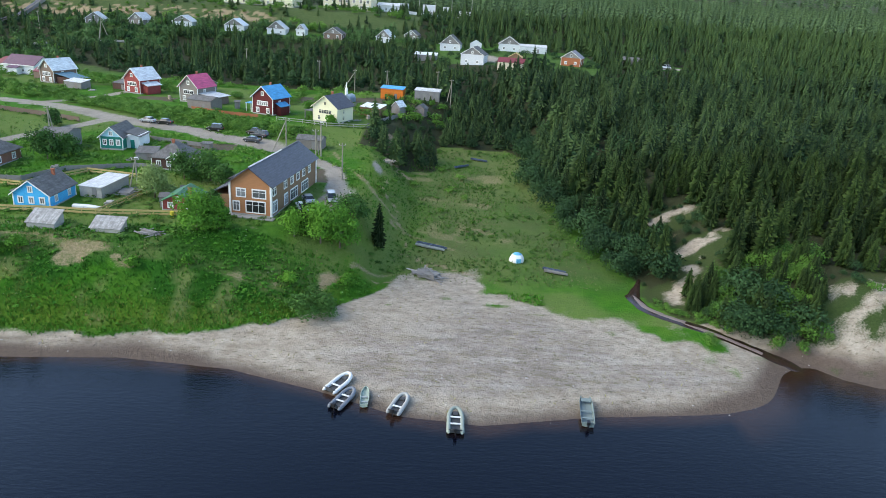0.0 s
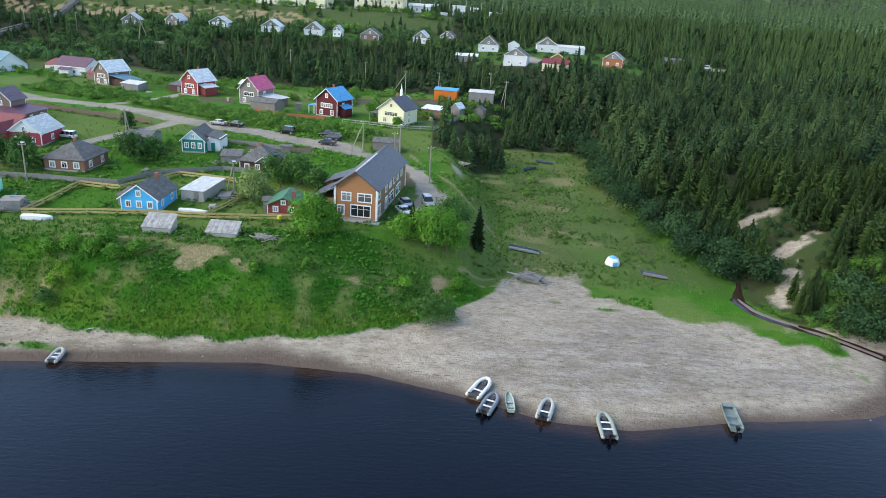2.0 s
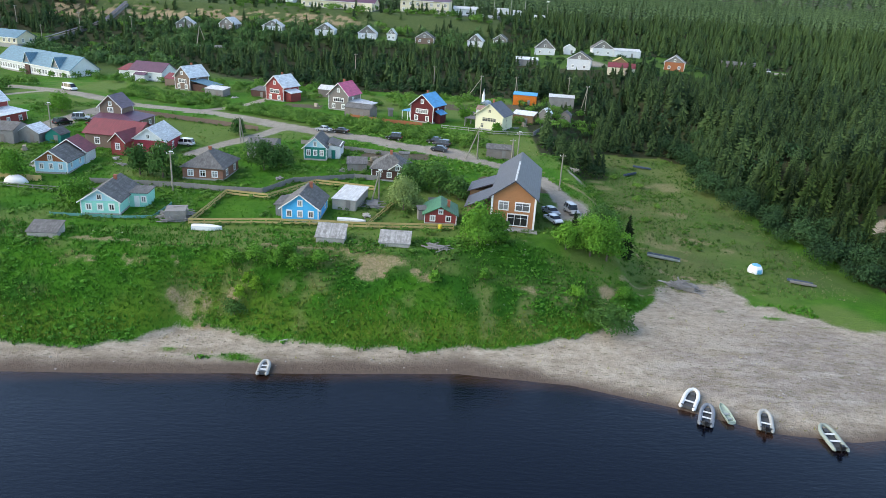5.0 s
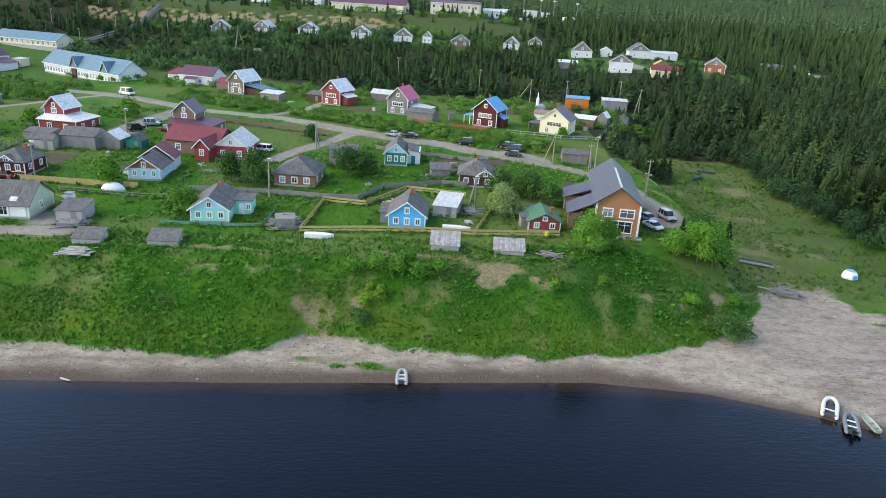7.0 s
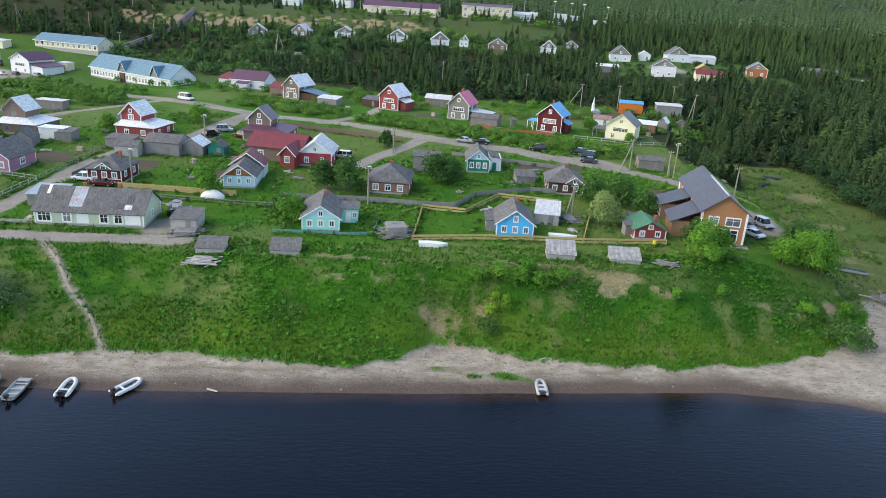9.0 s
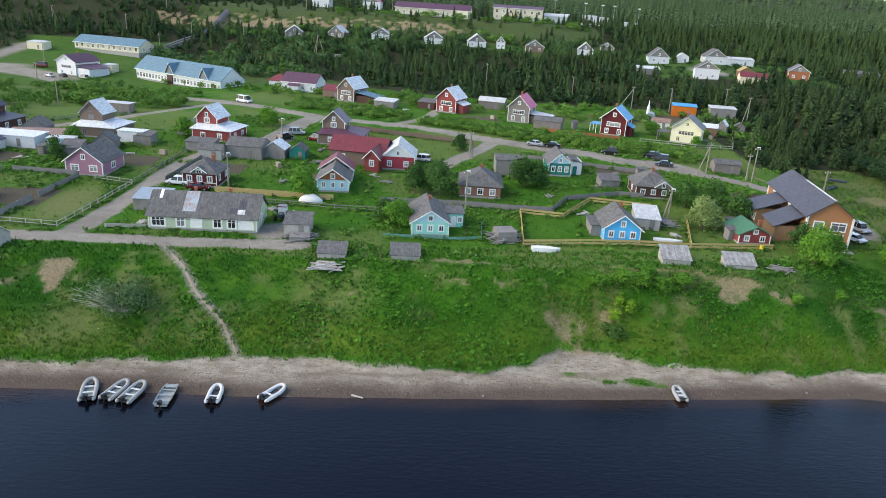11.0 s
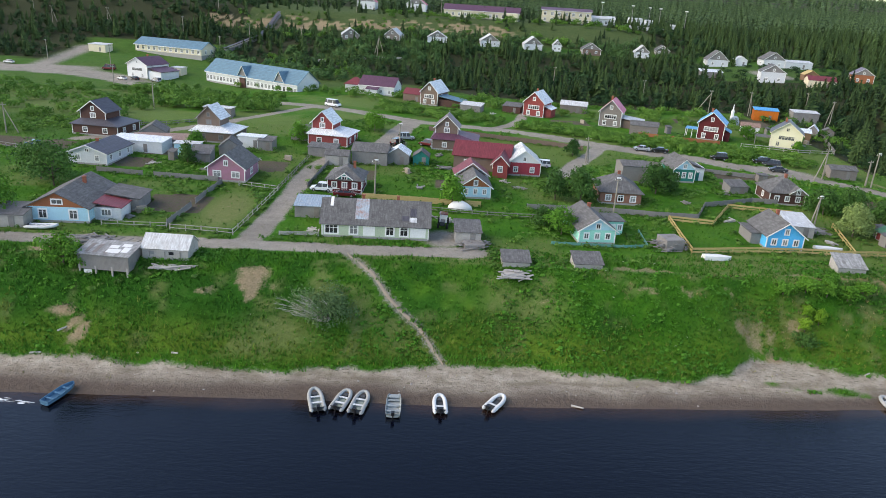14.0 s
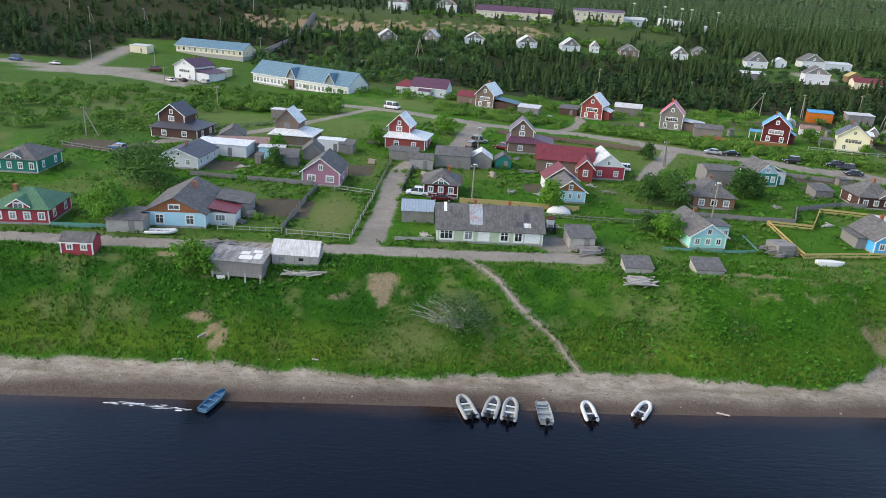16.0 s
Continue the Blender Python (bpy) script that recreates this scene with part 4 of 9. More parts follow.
PLUM_GREY = roofing("plum_grey_metal_roof", (0.15, 0.105, 0.13), 0.35, (0.1, 0.08, 0.09), 0.2, 0.45)
OXIDE = roofing("red_oxide_metal_roof", (0.19, 0.034, 0.042), 0.4, (0.1, 0.03, 0.03), 0.2, 0.5)
PINK_ROOF = roofing("raspberry_metal_roof", (0.62, 0.09, 0.19), 0.35, (0.5, 0.09, 0.16), 0.15, 0.45)
BLUE_ROOF = roofing("blue_metal_roof", (0.06, 0.33, 0.6), 0.35, (0.07, 0.28, 0.5), 0.15, 0.45)
LIGHT_BLUE_ROOF = roofing("pale_blue_metal_roof", (0.095, 0.2, 0.265), 0.6, (0.13, 0.21, 0.26), 0.25, 0.65, axis="Y")
GREEN_ROOF = roofing("green_metal_roof", (0.05, 0.17, 0.085), 0.35, (0.06, 0.14, 0.08), 0.2, 0.5)
SLATE_X = roofing("grey_slate_sheets_side", (0.138, 0.136, 0.134), 0.35, (0.075, 0.073, 0.07), 0.55, 0.85, axis="Y", groove=0.12)
WHITE_ROOF = roofing("white_metal_roof", (0.68, 0.71, 0.73), 0.4, (0.5, 0.48, 0.45), 0.15, 0.4)

# the front row above the river
h = cottage("light blue wooden house with rust orange gable and grey slate roof", (-185.5, 110.8), 3, 9.5, 13.2, 2.6, 5.0, SKY_BLUE, SLATE, front=2, win=(1.1, 1.3), sill=0.75, attic=0, right=0, gable_mat=RUST_WOOD, stack=(0.62, 0.62), boards_on=False, over=0.5)
window(h, pose(0, -0.05, 3.15), 1.5, 0.6, 2)
part("porch", one_box(4.75, 9.0, 2.2, 6.6, -0.5, 2.1), WHITE_WALL, h, "white boarded side porch")
bm = bmesh.new()
slab(bm, ((4.75, 1.9, 3.0), (9.3, 1.9, 2.2), (9.3, 6.9, 2.2), (4.75, 6.9, 3.0)), 0.1)
part("porch_roof", bm, OXIDE, h, "dark red porch roof")
window(h, face_pose("f", 11.4, 0.8, 9.5, 13) @ pose(0, 2.2, 0), 1.4, 0.9, 3)
part("annex", one_box(4.75, 10.2, 6.8, 13.0, -0.5, 2.3), GREYWOOD, h)
bm = bmesh.new()
slab(bm, ((4.75, 6.7, 3.3), (10.6, 6.7, 2.4), (10.6, 13.3, 2.4), (4.75, 13.3, 3.3)), 0.1)
part("annex_roof", bm, SLATE_X, h)

h = cottage("red wooden house with green metal hip roof and white trim", (-209.3, 108.6), 5, 8.6, 8.5, 2.6, 4.9, BRIGHT_RED, GREEN_ROOF, ridge="hip", front=4, win=(0.75, 0.95), stack=(0.3, 0.4))
bm = bmesh.new()
prism(bm, ((-1.5, 2.5), (1.5, 2.5), (1.5, 3.2), (0, 4.2), (-1.5, 3.2)), -0.1, 2.6)
part("dormer", bm, BRIGHT_RED, h)
gable_roof(h, 3.0, 2.6, 3.2, 4.2, GREEN_ROOF, 0.3, 0.1, y0=-0.1)
window(h, pose(0, -0.12, 2.7), 1.2, 0.7, 2)

h = cottage("deep teal wooden house with weathered grey hip roof", (-225.6, 135.8), 0, 8.5, 9.2, 2.7, 4.7, DEEP_TEAL, SLATE, ridge="hip", front=4, win=(0.6, 1.0), stack=None)
bm = bmesh.new()
prism(bm, ((-1.3, 2.6), (1.3, 2.6), (1.3, 3.2), (0, 4.0), (-1.3, 3.2)), -0.1, 2.4)
part("dormer", bm, DEEP_TEAL, h)
gable_roof(h, 2.6, 2.4, 3.2, 4.0, SLATE, 0.3, 0.1, y0=-0.1)
window(h, pose(0, -0.12, 2.75), 0.7, 0.6, 2)

h = shed("small red shed with grey roof and white trim on the bank", -199.5, 98.6, 2, 4.4, 3.0, 1.9, 2.8, BRIGHT_RED, SLATE, "side", 1.2, False)
corner_boards(h, 4.4, 3.0, 1.9, WHITE, y0=-1.5, z0=0.0)
for x in (-1.0, 1.0):
    window(h, pose(x, -1.504, 0.75), 0.6, 0.6, 2)
part("eave_board", one_box(-2.42, 2.42, -1.76, -1.71, 1.62, 1.8), WHITE, h)
cottage("white sided house with dark grey roof", (-197.8, 145.1), -4, 8.0, 11.0, 2.5, 4.0, WHITE_WALL, DARK_TILE, front=2, win=(0.7, 1.0), right=3, stack=(0.5, 0.4), attic=1)
cottage("faded pink log house with grey slate roof", (-167.7, 138.5), -3, 7.4, 8.8, 2.9, 5.6, PINK, SLATE, front=2, win=(1.35, 1.0), right=1, stack=None, sill=1.0)

h = cottage("long pale green house with patched grey slate roof", (-130.7, 111.5), 2, 17.3, 8.4, 2.5, 5.4, PALE_GREEN, SLATE, ridge="x", front=0, attic=0, right=1, stack=None, boards_on=False)
for u, ww, leaves_n in ((1.5, 1.9, 3), (5.1, 1.1, 2), (7.6, 1.4, 1), (11.0, 1.1, 2), (13.3, 1.1, 2), (15.6, 2.0, 1)):
    window(h, face_pose("f", u, 0.75, 17.3, 8.4), ww, 1.3, leaves_n, board=0.26, pane=PANE if leaves_n > 1 else WHITE)
PATCH = roofing("pale_blue_roof_patch", (0.34, 0.42, 0.47), 0.4, (0.35, 0.16, 0.1), 0.55, 0.5)
for x0, x1, v0, v1, mat in ((-3.4, -1.2, 0.02, 0.86, PATCH), (5.6, 6.6, 0.35, 0.66, DARK_TILE), (4.2, 5.4, 0.66, 0.86, DARK_TILE), (5.5, 6.7, 0.72, 0.9, TIN), (-7.6, -7.1, -0.02, 0.36, WHITE)):
    k, run = 2.9 / 4.2, 4.2
    bm = bmesh.new()
    slab(bm, [(x, 4.2 - run * v, 5.4 - 2.9 * v + 0.19) for x, v in ((x0, v0), (x1, v0), (x1, v1), (x0, v1))], 0.04)
    part("roof_patch", bm, mat, h)
for x in (-2.3, 3.5):
    chimney(h, x, 5.0, 4.5, 5.9, 0.45)

h = cottage("maroon wooden house with grey hip roof and green dormer", (-144.2, 135.1), -2, 6.6, 7.5, 2.8, 4.9, MAROON, SLATE, ridge="hip", front=3, win=(0.75, 0.9), sill=1.25, stack=(0.7, 0.6))
bm = bmesh.new()
prism(bm, ((-1.3, 2.7), (1.3, 2.7), (1.3, 3.2), (0, 4.1), (-1.3, 3.2)), -0.2, 2.6)
part("dormer", bm, DEEP_TEAL, h)
gable_roof(h, 2.6, 2.6, 3.2, 4.1, SLATE, 0.3, 0.1, y0=-0.2)
window(h, pose(0, -0.22, 2.85), 0.8, 0.55, 2)
part("trim_band", one_box(-3.4, 3.4, -0.1, -0.005, 0.85, 0.98), WHITE, h)

h = cottage("light blue wooden house with rust gable and grey slate roof", (-118.8, 137.1), 3, 6.1, 8.0, 2.5, 4.6, SKY_BLUE, SLATE, gable_mat=RUST_WOOD, win=(0.5, 0.85), sill=1.05, right=2, stack=None)
part("back_wing", one_box(-3.4, 3.4, 8.06, 13.0, -0.5, 2.9), WHITE_WALL, h)
gable_roof(h, 6.8, 4.9, 2.9, 5.3, OXIDE, 0.4, y0=8.06, label="dark red back roof")
h = cottage("crimson house with pale boarded gable and tin roof", (-106.4, 156.2), 0, 7.4, 9.5, 3.0, 5.7, BRIGHT_RED, TIN, front=2, win=(0.75, 0.95), right=1, gable_mat=PLASTER, stack=None)
part("side_porch", one_box(-6.0, -3.7, 0.8, 4.5, -0.5, 2.3), BRIGHT_RED, h)
bm = bmesh.new()
slab(bm, ((-6.3, 0.5, 2.3), (-3.7, 0.5, 3.0), (-3.7, 4.8, 3.0), (-6.3, 4.8, 2.3)), 0.1)
part("porch_roof", bm, TIN, h)
cottage("low brown brick house with weathered grey hip roof", (-88.4, 138.2), -3, 8.2, 9.5, 2.5, 5.2, BRICKWORK, SLATE, ridge="hip", front=3, win=(0.9, 1.0), sill=0.8, right=2, stack=(0.5, 0.5), corner=False)

h = cottage("turquoise wooden house with grey slate roof and white trim", (-99.1, 114.9), 5, 6.2, 10.5, 2.5, 4.5, TEAL, SLATE, win=(0.65, 0.85), sill=1.0, right=1, stack=(0.55, 0.7), gable_mat=SKY_BLUE)
part("side_porch", one_box(3.1, 6.2, 5.0, 9.5, -0.5, 2.6), TEAL, h)
part("porch_roof", one_box(3.11, 6.5, 4.7, 9.8, 2.6, 2.72), SLATE, h)
part("door", one_box(4.0, 4.9, 4.93, 4.995, 0.1, 2.1), WHITE, h)
window(h, pose(5.6, 4.99, 1.1), 0.6, 0.8, 2)

h = cottage("bright blue wooden house with grey slate roof and white trim", (-65.8, 116.8), -2, 6.3, 8.5, 2.6, 4.9, BLUE, SLATE, win=(0.65, 0.9), sill=1.0, right=2, left=1, stack=(0.6, 0.75))
part("side_porch", one_box(-4.9, -3.15, 2.5, 8.0, -0.5, 2.1), GREYWOOD, h)
part("porch_roof", one_box(-5.2, -3.16, 2.2, 8.3, 2.1, 2.22), SLATE, h)
cottage("small red house with green metal roof", (-41.8, 119.4), 0, 5.6, 6.5, 1.9, 3.3, RED, GREEN_ROOF, front=2, win=(0.65, 0.75), sill=0.75, attic=1, right=0, left=1, stack=(0.75, 0.35), trim=WHITE, boards_on=False)

h = thing("house", placed((-28.1, 119.0), -9, 7.6), "large two-storey orange log house with graphite metal roof", "house")
W, L = 7.6, 24.0
walls(h, W, L, 6.0, 8.8, ORANGE_WOOD)
part("side_cladding", one_box(W / 2 + 0.003, W / 2 + 0.05, 0.1, L - 0.1, 0.5, 5.9), TAN_SIDING, h, "tan siding on the long side")
plinth(h, W, L)
gable_roof(h, W, L, 6.0, 8.8, DARK_TILE, 0.6, trim=DARK_TILE)
corner_boards(h, W, L, 6.0, WHITE, s=0.34)
for x, ww in ((-1.75, 1.5), (1.6, 2.3)):
    window(h, pose(x, -0.004, 3.5), ww, 1.3, 2)
window(h, pose(0.9, -0.004, 0.75), 3.4, 1.9, 3)
window(h, pose(-2.7, -0.004, 0.9), 1.0, 1.5, 2)
for i, u in enumerate((1.4, 6.8, 10.2, 13.4, 16.6, 20.0)):
    window(h, face_pose("r", u, 3.9, W, L) @ pose(0, -0.05, 0), 1.3, 1.2, 2)
for u, ww in ((1.6, 1.8), (7.0, 1.6), (11.2, 3.6), (17.2, 3.6)):
    window(h, face_pose("r", u, 0.8, W, L) @ pose(0, -0.05, 0), ww, 1.8, 3)
for u in (4, 9, 14, 19):
    window(h, face_pose("l", u, 3.9, W, L), 1.2, 1.2, 2)
part("west_wing", one_box(-W / 2 - 4.6, -W / 2 - 0.01, 1.5, 8.5, -0.6, 3.1), TAN_SIDING, h)
part("west_wing_back", one_box(-W / 2 - 5.2, -W / 2 - 0.01, 11.5, 18, -0.6, 3.4), TAN_SIDING, h)
for y0, y1, x1, z1 in ((1.1, 8.9, -W / 2 - 5.1, 2.9), (11.1, 18.4, -W / 2 - 5.7, 3.2)):
    bm = bmesh.new()
    slab(bm, ((x1, y0, z1), (-W / 2 - 0.02, y0, 5.4), (-W / 2 - 0.02, y1, 5.4), (x1, y1, z1)), 0.14)
    part("wing_roof", bm, DARK_TILE_X, h, "graphite lean-to roof")
for i in range(5):
    window(h, pose(-W / 2 - 5.21, 12.3 + i * 1.2, 1.0, 0, 0, -90), 0.6, 1.0, 1)
part("terrace", one_box(-W / 2 - 0.5, W / 2 + 0.8, -1.6, -0.07, -0.6, 0.12), CONCRETE, h, "low concrete terrace")
for k in range(14):
    y = 0.2 + k * 1.72
    part("ridge_cap", one_box(-0.16, 0.16, y - 0.6, y + 1.1, 8.92, 9.03), TIN if k < 9 else DARK_TILE, h)

# the middle row
h = cottage("brown red house with grey hip roof and white gable dormer", (-51.8, 144.8), -3, 7.4, 7.5, 2.6, 5.4, BROWN_LOG, SLATE, ridge="hip", front=3, win=(0.7, 0.85), right=1, left=1, stack=(0.5, 0.4))
bm = bmesh.new()
prism(bm, ((0.2, 2.4), (3.4, 2.4), (3.4, 2.9), (1.8, 4.0), (0.2, 2.9)), -0.6, 2.6)
part("dormer", bm, GREYLOG, h)
gable_roof(h, 3.2, 3.2, 2.9, 4.0, SLATE, 0.4, 0.1, x0=1.8, y0=-0.6)
window(h, pose(1.8, -0.62, 2.7), 0.5, 0.7, 2)
h = cottage("dark green wooden house with white side porch and grey roof", (-70.8, 158.3), 0, 5.0, 8.5, 3.0, 5.2, DEEP_TEAL, SLATE, front=3, win=(0.6, 1.0), sill=1.2, stack=None, gable_mat=SKY_BLUE, right=0)
part("side_porch", one_box(2.5, 5.4, 2.2, 8.2, -0.5, 3.1), PLASTER, h, "white boarded porch")
bm = bmesh.new()
slab(bm, ((2.5, 1.9, 3.9), (5.8, 1.9, 2.9), (5.8, 8.6, 2.9), (2.5, 8.6, 3.9)), 0.1)
part("porch_roof", bm, SLATE_X, h)
part("door", one_box(3.4, 4.3, 2.13, 2.195, 0.1, 2.1), DEEP_TEAL, h)

skirt_house("dark brown two-storey house with graphite skirt roof", (-205.5, 168.6), -8, 11.5, 9.5, 2.6, 5.4, 7.8, 6.4, 6.0, -1.6, 2.2, BROWN_LOG, DARK_TILE)
skirt_house("beige two-storey house with white tin skirt roof", (-178.5, 168.8), -5, 10.0, 9.5, 2.6, 5.5, 8.2, 5.4, 5.6, -1.6, 2.4, GREY_BROWN, WHITE_ROOF, GREYLOG)
skirt_house("red two-storey house with white metal skirt roof", (-151.5, 171.0), -10, 9.8, 9.0, 2.8, 5.4, 8.0, 5.2, 6.2, -2.0, 2.0, RED, WHITE_ROOF)
skirt_house("brown two-storey house with plum metal skirt roof", (-120.0, 174.0), -5, 11.0, 9.5, 2.7, 5.4, 8.0, 5.6, 5.8, -2.2, 2.6, GREY_BROWN, PLUM_GREY, WHITE, None, PURPLE_TILE)
h = thing("house", placed((-113.5, 157.5), -10, 12.5), "low barn-like house under a broad red oxide roof", "house")
walls(h, 12.5, 9.0, 3.2, 5.6, GREY_BROWN, "x")
gable_roof(h, 12.5, 9.0, 3.2, 5.6, OXIDE, 0.5, ridge="x", trim=None)
window(h, face_pose("f", 9.6, 0.9, 12.5, 9), 1.0, 1.2, 2)
window(h, face_pose("f", 3.0, 0.9, 12.5, 9), 1.0, 1.2, 2)
bm = bmesh.new()
prism(bm, ((3.2, -0.5), (6.4, -0.5), (6.4, 3.0), (4.8, 4.6), (3.2, 3.0)), -4.5, 4.4)
part("front_wing", bm, RED, h)
gable_roof(h, 3.4, 7.0, 3.0, 4.7, OXIDE, 0.4, x0=4.8, y0=-4.5)
window(h, pose(4.8, -4.505, 1.2), 0.8, 1.1, 2)

# the row behind the road
h = two_storey("pale yellow two-storey house with grey roof", (-27.6, 197.3), -25, 8.0, 8.2, 4.4, 7.4, YELLOW, DARK_TILE, YELLOW, upper_sill=0.58)
part("carport_roof", one_box(-8.2, -4.02, 1.5, 6.5, 2.3, 2.45), SLATE, h)
for x, y in ((-8.0, 1.7), (-8.0, 6.3)):
    part("carport_post", one_box(x - 0.1, x + 0.1, y - 0.1, y + 0.1, -0.5, 2.3), GREYWOOD, h)
h = two_storey("maroon two-storey house with blue metal roof", (-47.1, 204.1), -25, 7.2, 8.0, 5.0, 8.0, MAROON, BLUE_ROOF)
part("veranda_roof", one_box(-7.2, -3.62, 1.0, 6.0, 2.5, 2.62), BLUE_ROOF, h)
for x, y in ((-7.0, 1.2), (-7.0, 5.8), (-5.2, 1.2)):
    part("veranda_post", one_box(x - 0.08, x + 0.08, y - 0.08, y + 0.08, -0.4, 2.5), WHITE, h)
part("side_porch", one_box(3.62, 5.2, 1.5, 5.5, -0.5, 2.7), MAROON, h)
bm = bmesh.new()
slab(bm, ((3.61, 1.2, 3.6), (5.6, 1.2, 2.6), (5.6, 5.8, 2.6), (3.61, 5.8, 3.6)), 0.1)
part("porch_roof", bm, BLUE_ROOF, h)
h = two_storey("grey log two-storey house with raspberry metal roof", (-73.4, 218.7), -20, 6.6, 8.6, 4.9, 8.2, GREYLOG, PINK_ROOF)
part("side_annex", one_box(3.32, 9.4, 1.0, 7.0, -0.5, 2.4), GREY_BROWN, h)
bm = bmesh.new()
slab(bm, ((3.31, 0.4, 3.1), (10.0, 0.4, 2.4), (10.0, 7.6, 2.4), (3.31, 7.6, 3.1)), 0.12)
part("annex_roof", bm, TIN, h)
window(h, pose(8.2, 0.995, 0.9), 0.8, 0.9, 2)
h = two_storey("red two-storey house with white metal roof", (-95.7, 230.4), -25, 6.8, 8.4, 4.7, 7.9, RED, WHITE_ROOF)
part("side_annex", one_box(3.42, 5.6, 1.0, 6.5, -0.5, 2.8), RED, h)
bm = bmesh.new()
slab(bm, ((3.41, 0.6, 3.7), (6.0, 0.6, 2.8), (6.0, 6.9, 2.8), (3.41, 6.9, 3.7)), 0.12)
part("annex_roof", bm, WHITE_ROOF, h)
h = two_storey("dark grey house with white roof and blue porch", (-130.0, 243.4), -22, 6.2, 9.5, 4.6, 7.8, GREY_BROWN, WHITE_ROOF)
part("side_annex", one_box(3.12, 11.0, 0.8, 6.5, -0.5, 2.3), BROWN_LOG, h)
bm = bmesh.new()
slab(bm, ((3.11, 0.2, 3.5), (11.6, 0.2, 2.3), (11.6, 7.0, 2.3), (3.11, 7.0, 3.5)), 0.12)
part("annex_roof", bm, LIGHT_BLUE_ROOF, h, "pale blue annex roof")
h = cottage("white house with plum purple metal roof", (-146.0, 260.8), -14, 13.0, 9.5, 3.4, 6.2, PLASTER, PURPLE_TILE, ridge="x", front=4, win=(0.8, 1.0), right=2, attic=0, stack=None)
part("side_wing", one_box(-13.0, -6.52, 2.5, 8.5, -0.5, 2.8), PLASTER, h)
hip_roof(h, 6.4, 6.0, 2.8, 5.0, OXIDE, 0.5, -9.8, 2.5)
part("front_porch", one_box(-3.0, 1.0, -2.2, -0.02, -0.5, 2.3), PLASTER, h)
bm = bmesh.new()
slab(bm, ((-3.4, -2.6, 2.3), (1.4, -2.6, 2.3), (1.4, -0.02, 3.2), (-3.4, -0.02, 3.2)), 0.1)
part("porch_roof", bm, PURPLE_TILE, h)

# public buildings on the far side
def long_hall(label, a, yaw, length, depth, wall, apex, wall_mat, roof_mat, n, gap=()):
    h = thing("building", pose(a[0], a[1], high(a[0], a[1]), 0, 0, yaw), label, "building")
    w, l = length, depth
    walls(h, w, l, wall, apex, wall_mat, "x", x0=w / 2)
    plinth(h, w, l, CONCRETE, w / 2)
    gable_roof(h, w, l, wall, apex, roof_mat, 0.6, ridge="x", x0=w / 2, trim=WHITE)
    for i in range(n):
        if i not in gap:
            window(h, pose(w * (i + 0.5) / n, -0.004, 1.0), 1.1, 1.5, 2)
    for y in (l * 0.3, l * 0.7):
        window(h, pose(w + 0.004, y, 1.0, 0, 0, 90), 1.0, 1.4, 2)
    return h


h = long_hall("long white hall with pale blue metal roof and dormer gables", (-224.0, 294.8), -33.5, 50.5, 11.5, 4.2, 8.6, PLASTER, LIGHT_BLUE_ROOF, 26, (10, 11))
for x in (21.5, 41.5):
    bm = bmesh.new()
    prism(bm, ((x - 2.6, 3.9), (x + 2.6, 3.9), (x, 7.6)), -0.1, 5.2)
    part("dormer", bm, GREYWOOD, h)
    gable_roof(h, 5.2, 5.0, 4.1, 7.9, LIGHT_BLUE_ROOF, 0.3, 0.1, x0=x, y0=-0.3, trim=WHITE)
part("entrance", one_box(20.0, 23.0, -0.5, -0.01, -0.4, 3.4), BROWN_LOG, h)
long_hall("long cream hall with pale blue metal roof", (-272.4, 344.6), -18, 36.0, 11.0, 3.2, 6.0, CREAM, LIGHT_BLUE_ROOF, 12)
h = two_storey("white shop with plum purple roof and lean-to front", (-246.0, 290.0), -22, 10.0, 12.0, 5.4, 8.0, PLASTER, PURPLE_TILE, PLASTER)
part("side_hall", one_box(5.02, 11.5, 0.5, 10.5, -0.5, 3.2), PLASTER, h)
bm = bmesh.new()
slab(bm, ((5.01, 0.0, 4.4), (12.0, 0.0, 3.2), (12.0, 11.0, 3.2), (5.01, 11.0, 4.4)), 0.12)
part("hall_roof", bm, PURPLE_TILE, h)

def back_home(label, fr, yaw, w, wall, apex, wall_mat, roof_mat, l=9.0):
    return cottage(label, fr, yaw, w, l, wall, apex, wall_mat, roof_mat, front=2, win=(0.8, 0.9), right=1, left=1, stack=None, gable_mat=GREYWOOD, base=None)


back_home("white house with pale tin roof among spruces", (-99.8, 372.3), 0, 9.5, 2.9, 6.0, WHITE_WALL, WHITE_ROOF, 10)
back_home("white house with grey gable behind spruces", (-78.3, 370.1), 0, 9.0, 2.9, 6.4, WHITE_WALL, TIN)
back_home("narrow white house with steep dark roof", (-68.6, 370.2), -5, 4.2, 3.2, 5.6, PLASTER, TIN, 6)
back_home("log house with grey roof and tan gable", (-49.3, 366.3), -5, 9.1, 2.8, 5.6, GREY_BROWN, SLATE)
back_home("small white house with grey gable roof", (-24.8, 365.4), -10, 7.4, 2.8, 6.0, WHITE_WALL, TIN)
back_home("white house with grey boarded gable and slate roof", (9.5, 351.5), -8, 9.5, 3.2, 7.3, WHITE_WALL, SLATE)
back_home("white house with broad grey slate roof", (38.7, 354.9), -5, 10.1, 3.5, 6.9, WHITE_WALL, SLATE)
back_home("large pale house with grey boarded walls", (18.8, 310.5), -15, 9.8, 4.4, 7.4, WHITE_WALL, SLATE)
back_home("white house with tin roof under the sandy scarp", (-126.6, 374.4), 0, 9.6, 2.8, 5.6, WHITE_WALL, TIN)
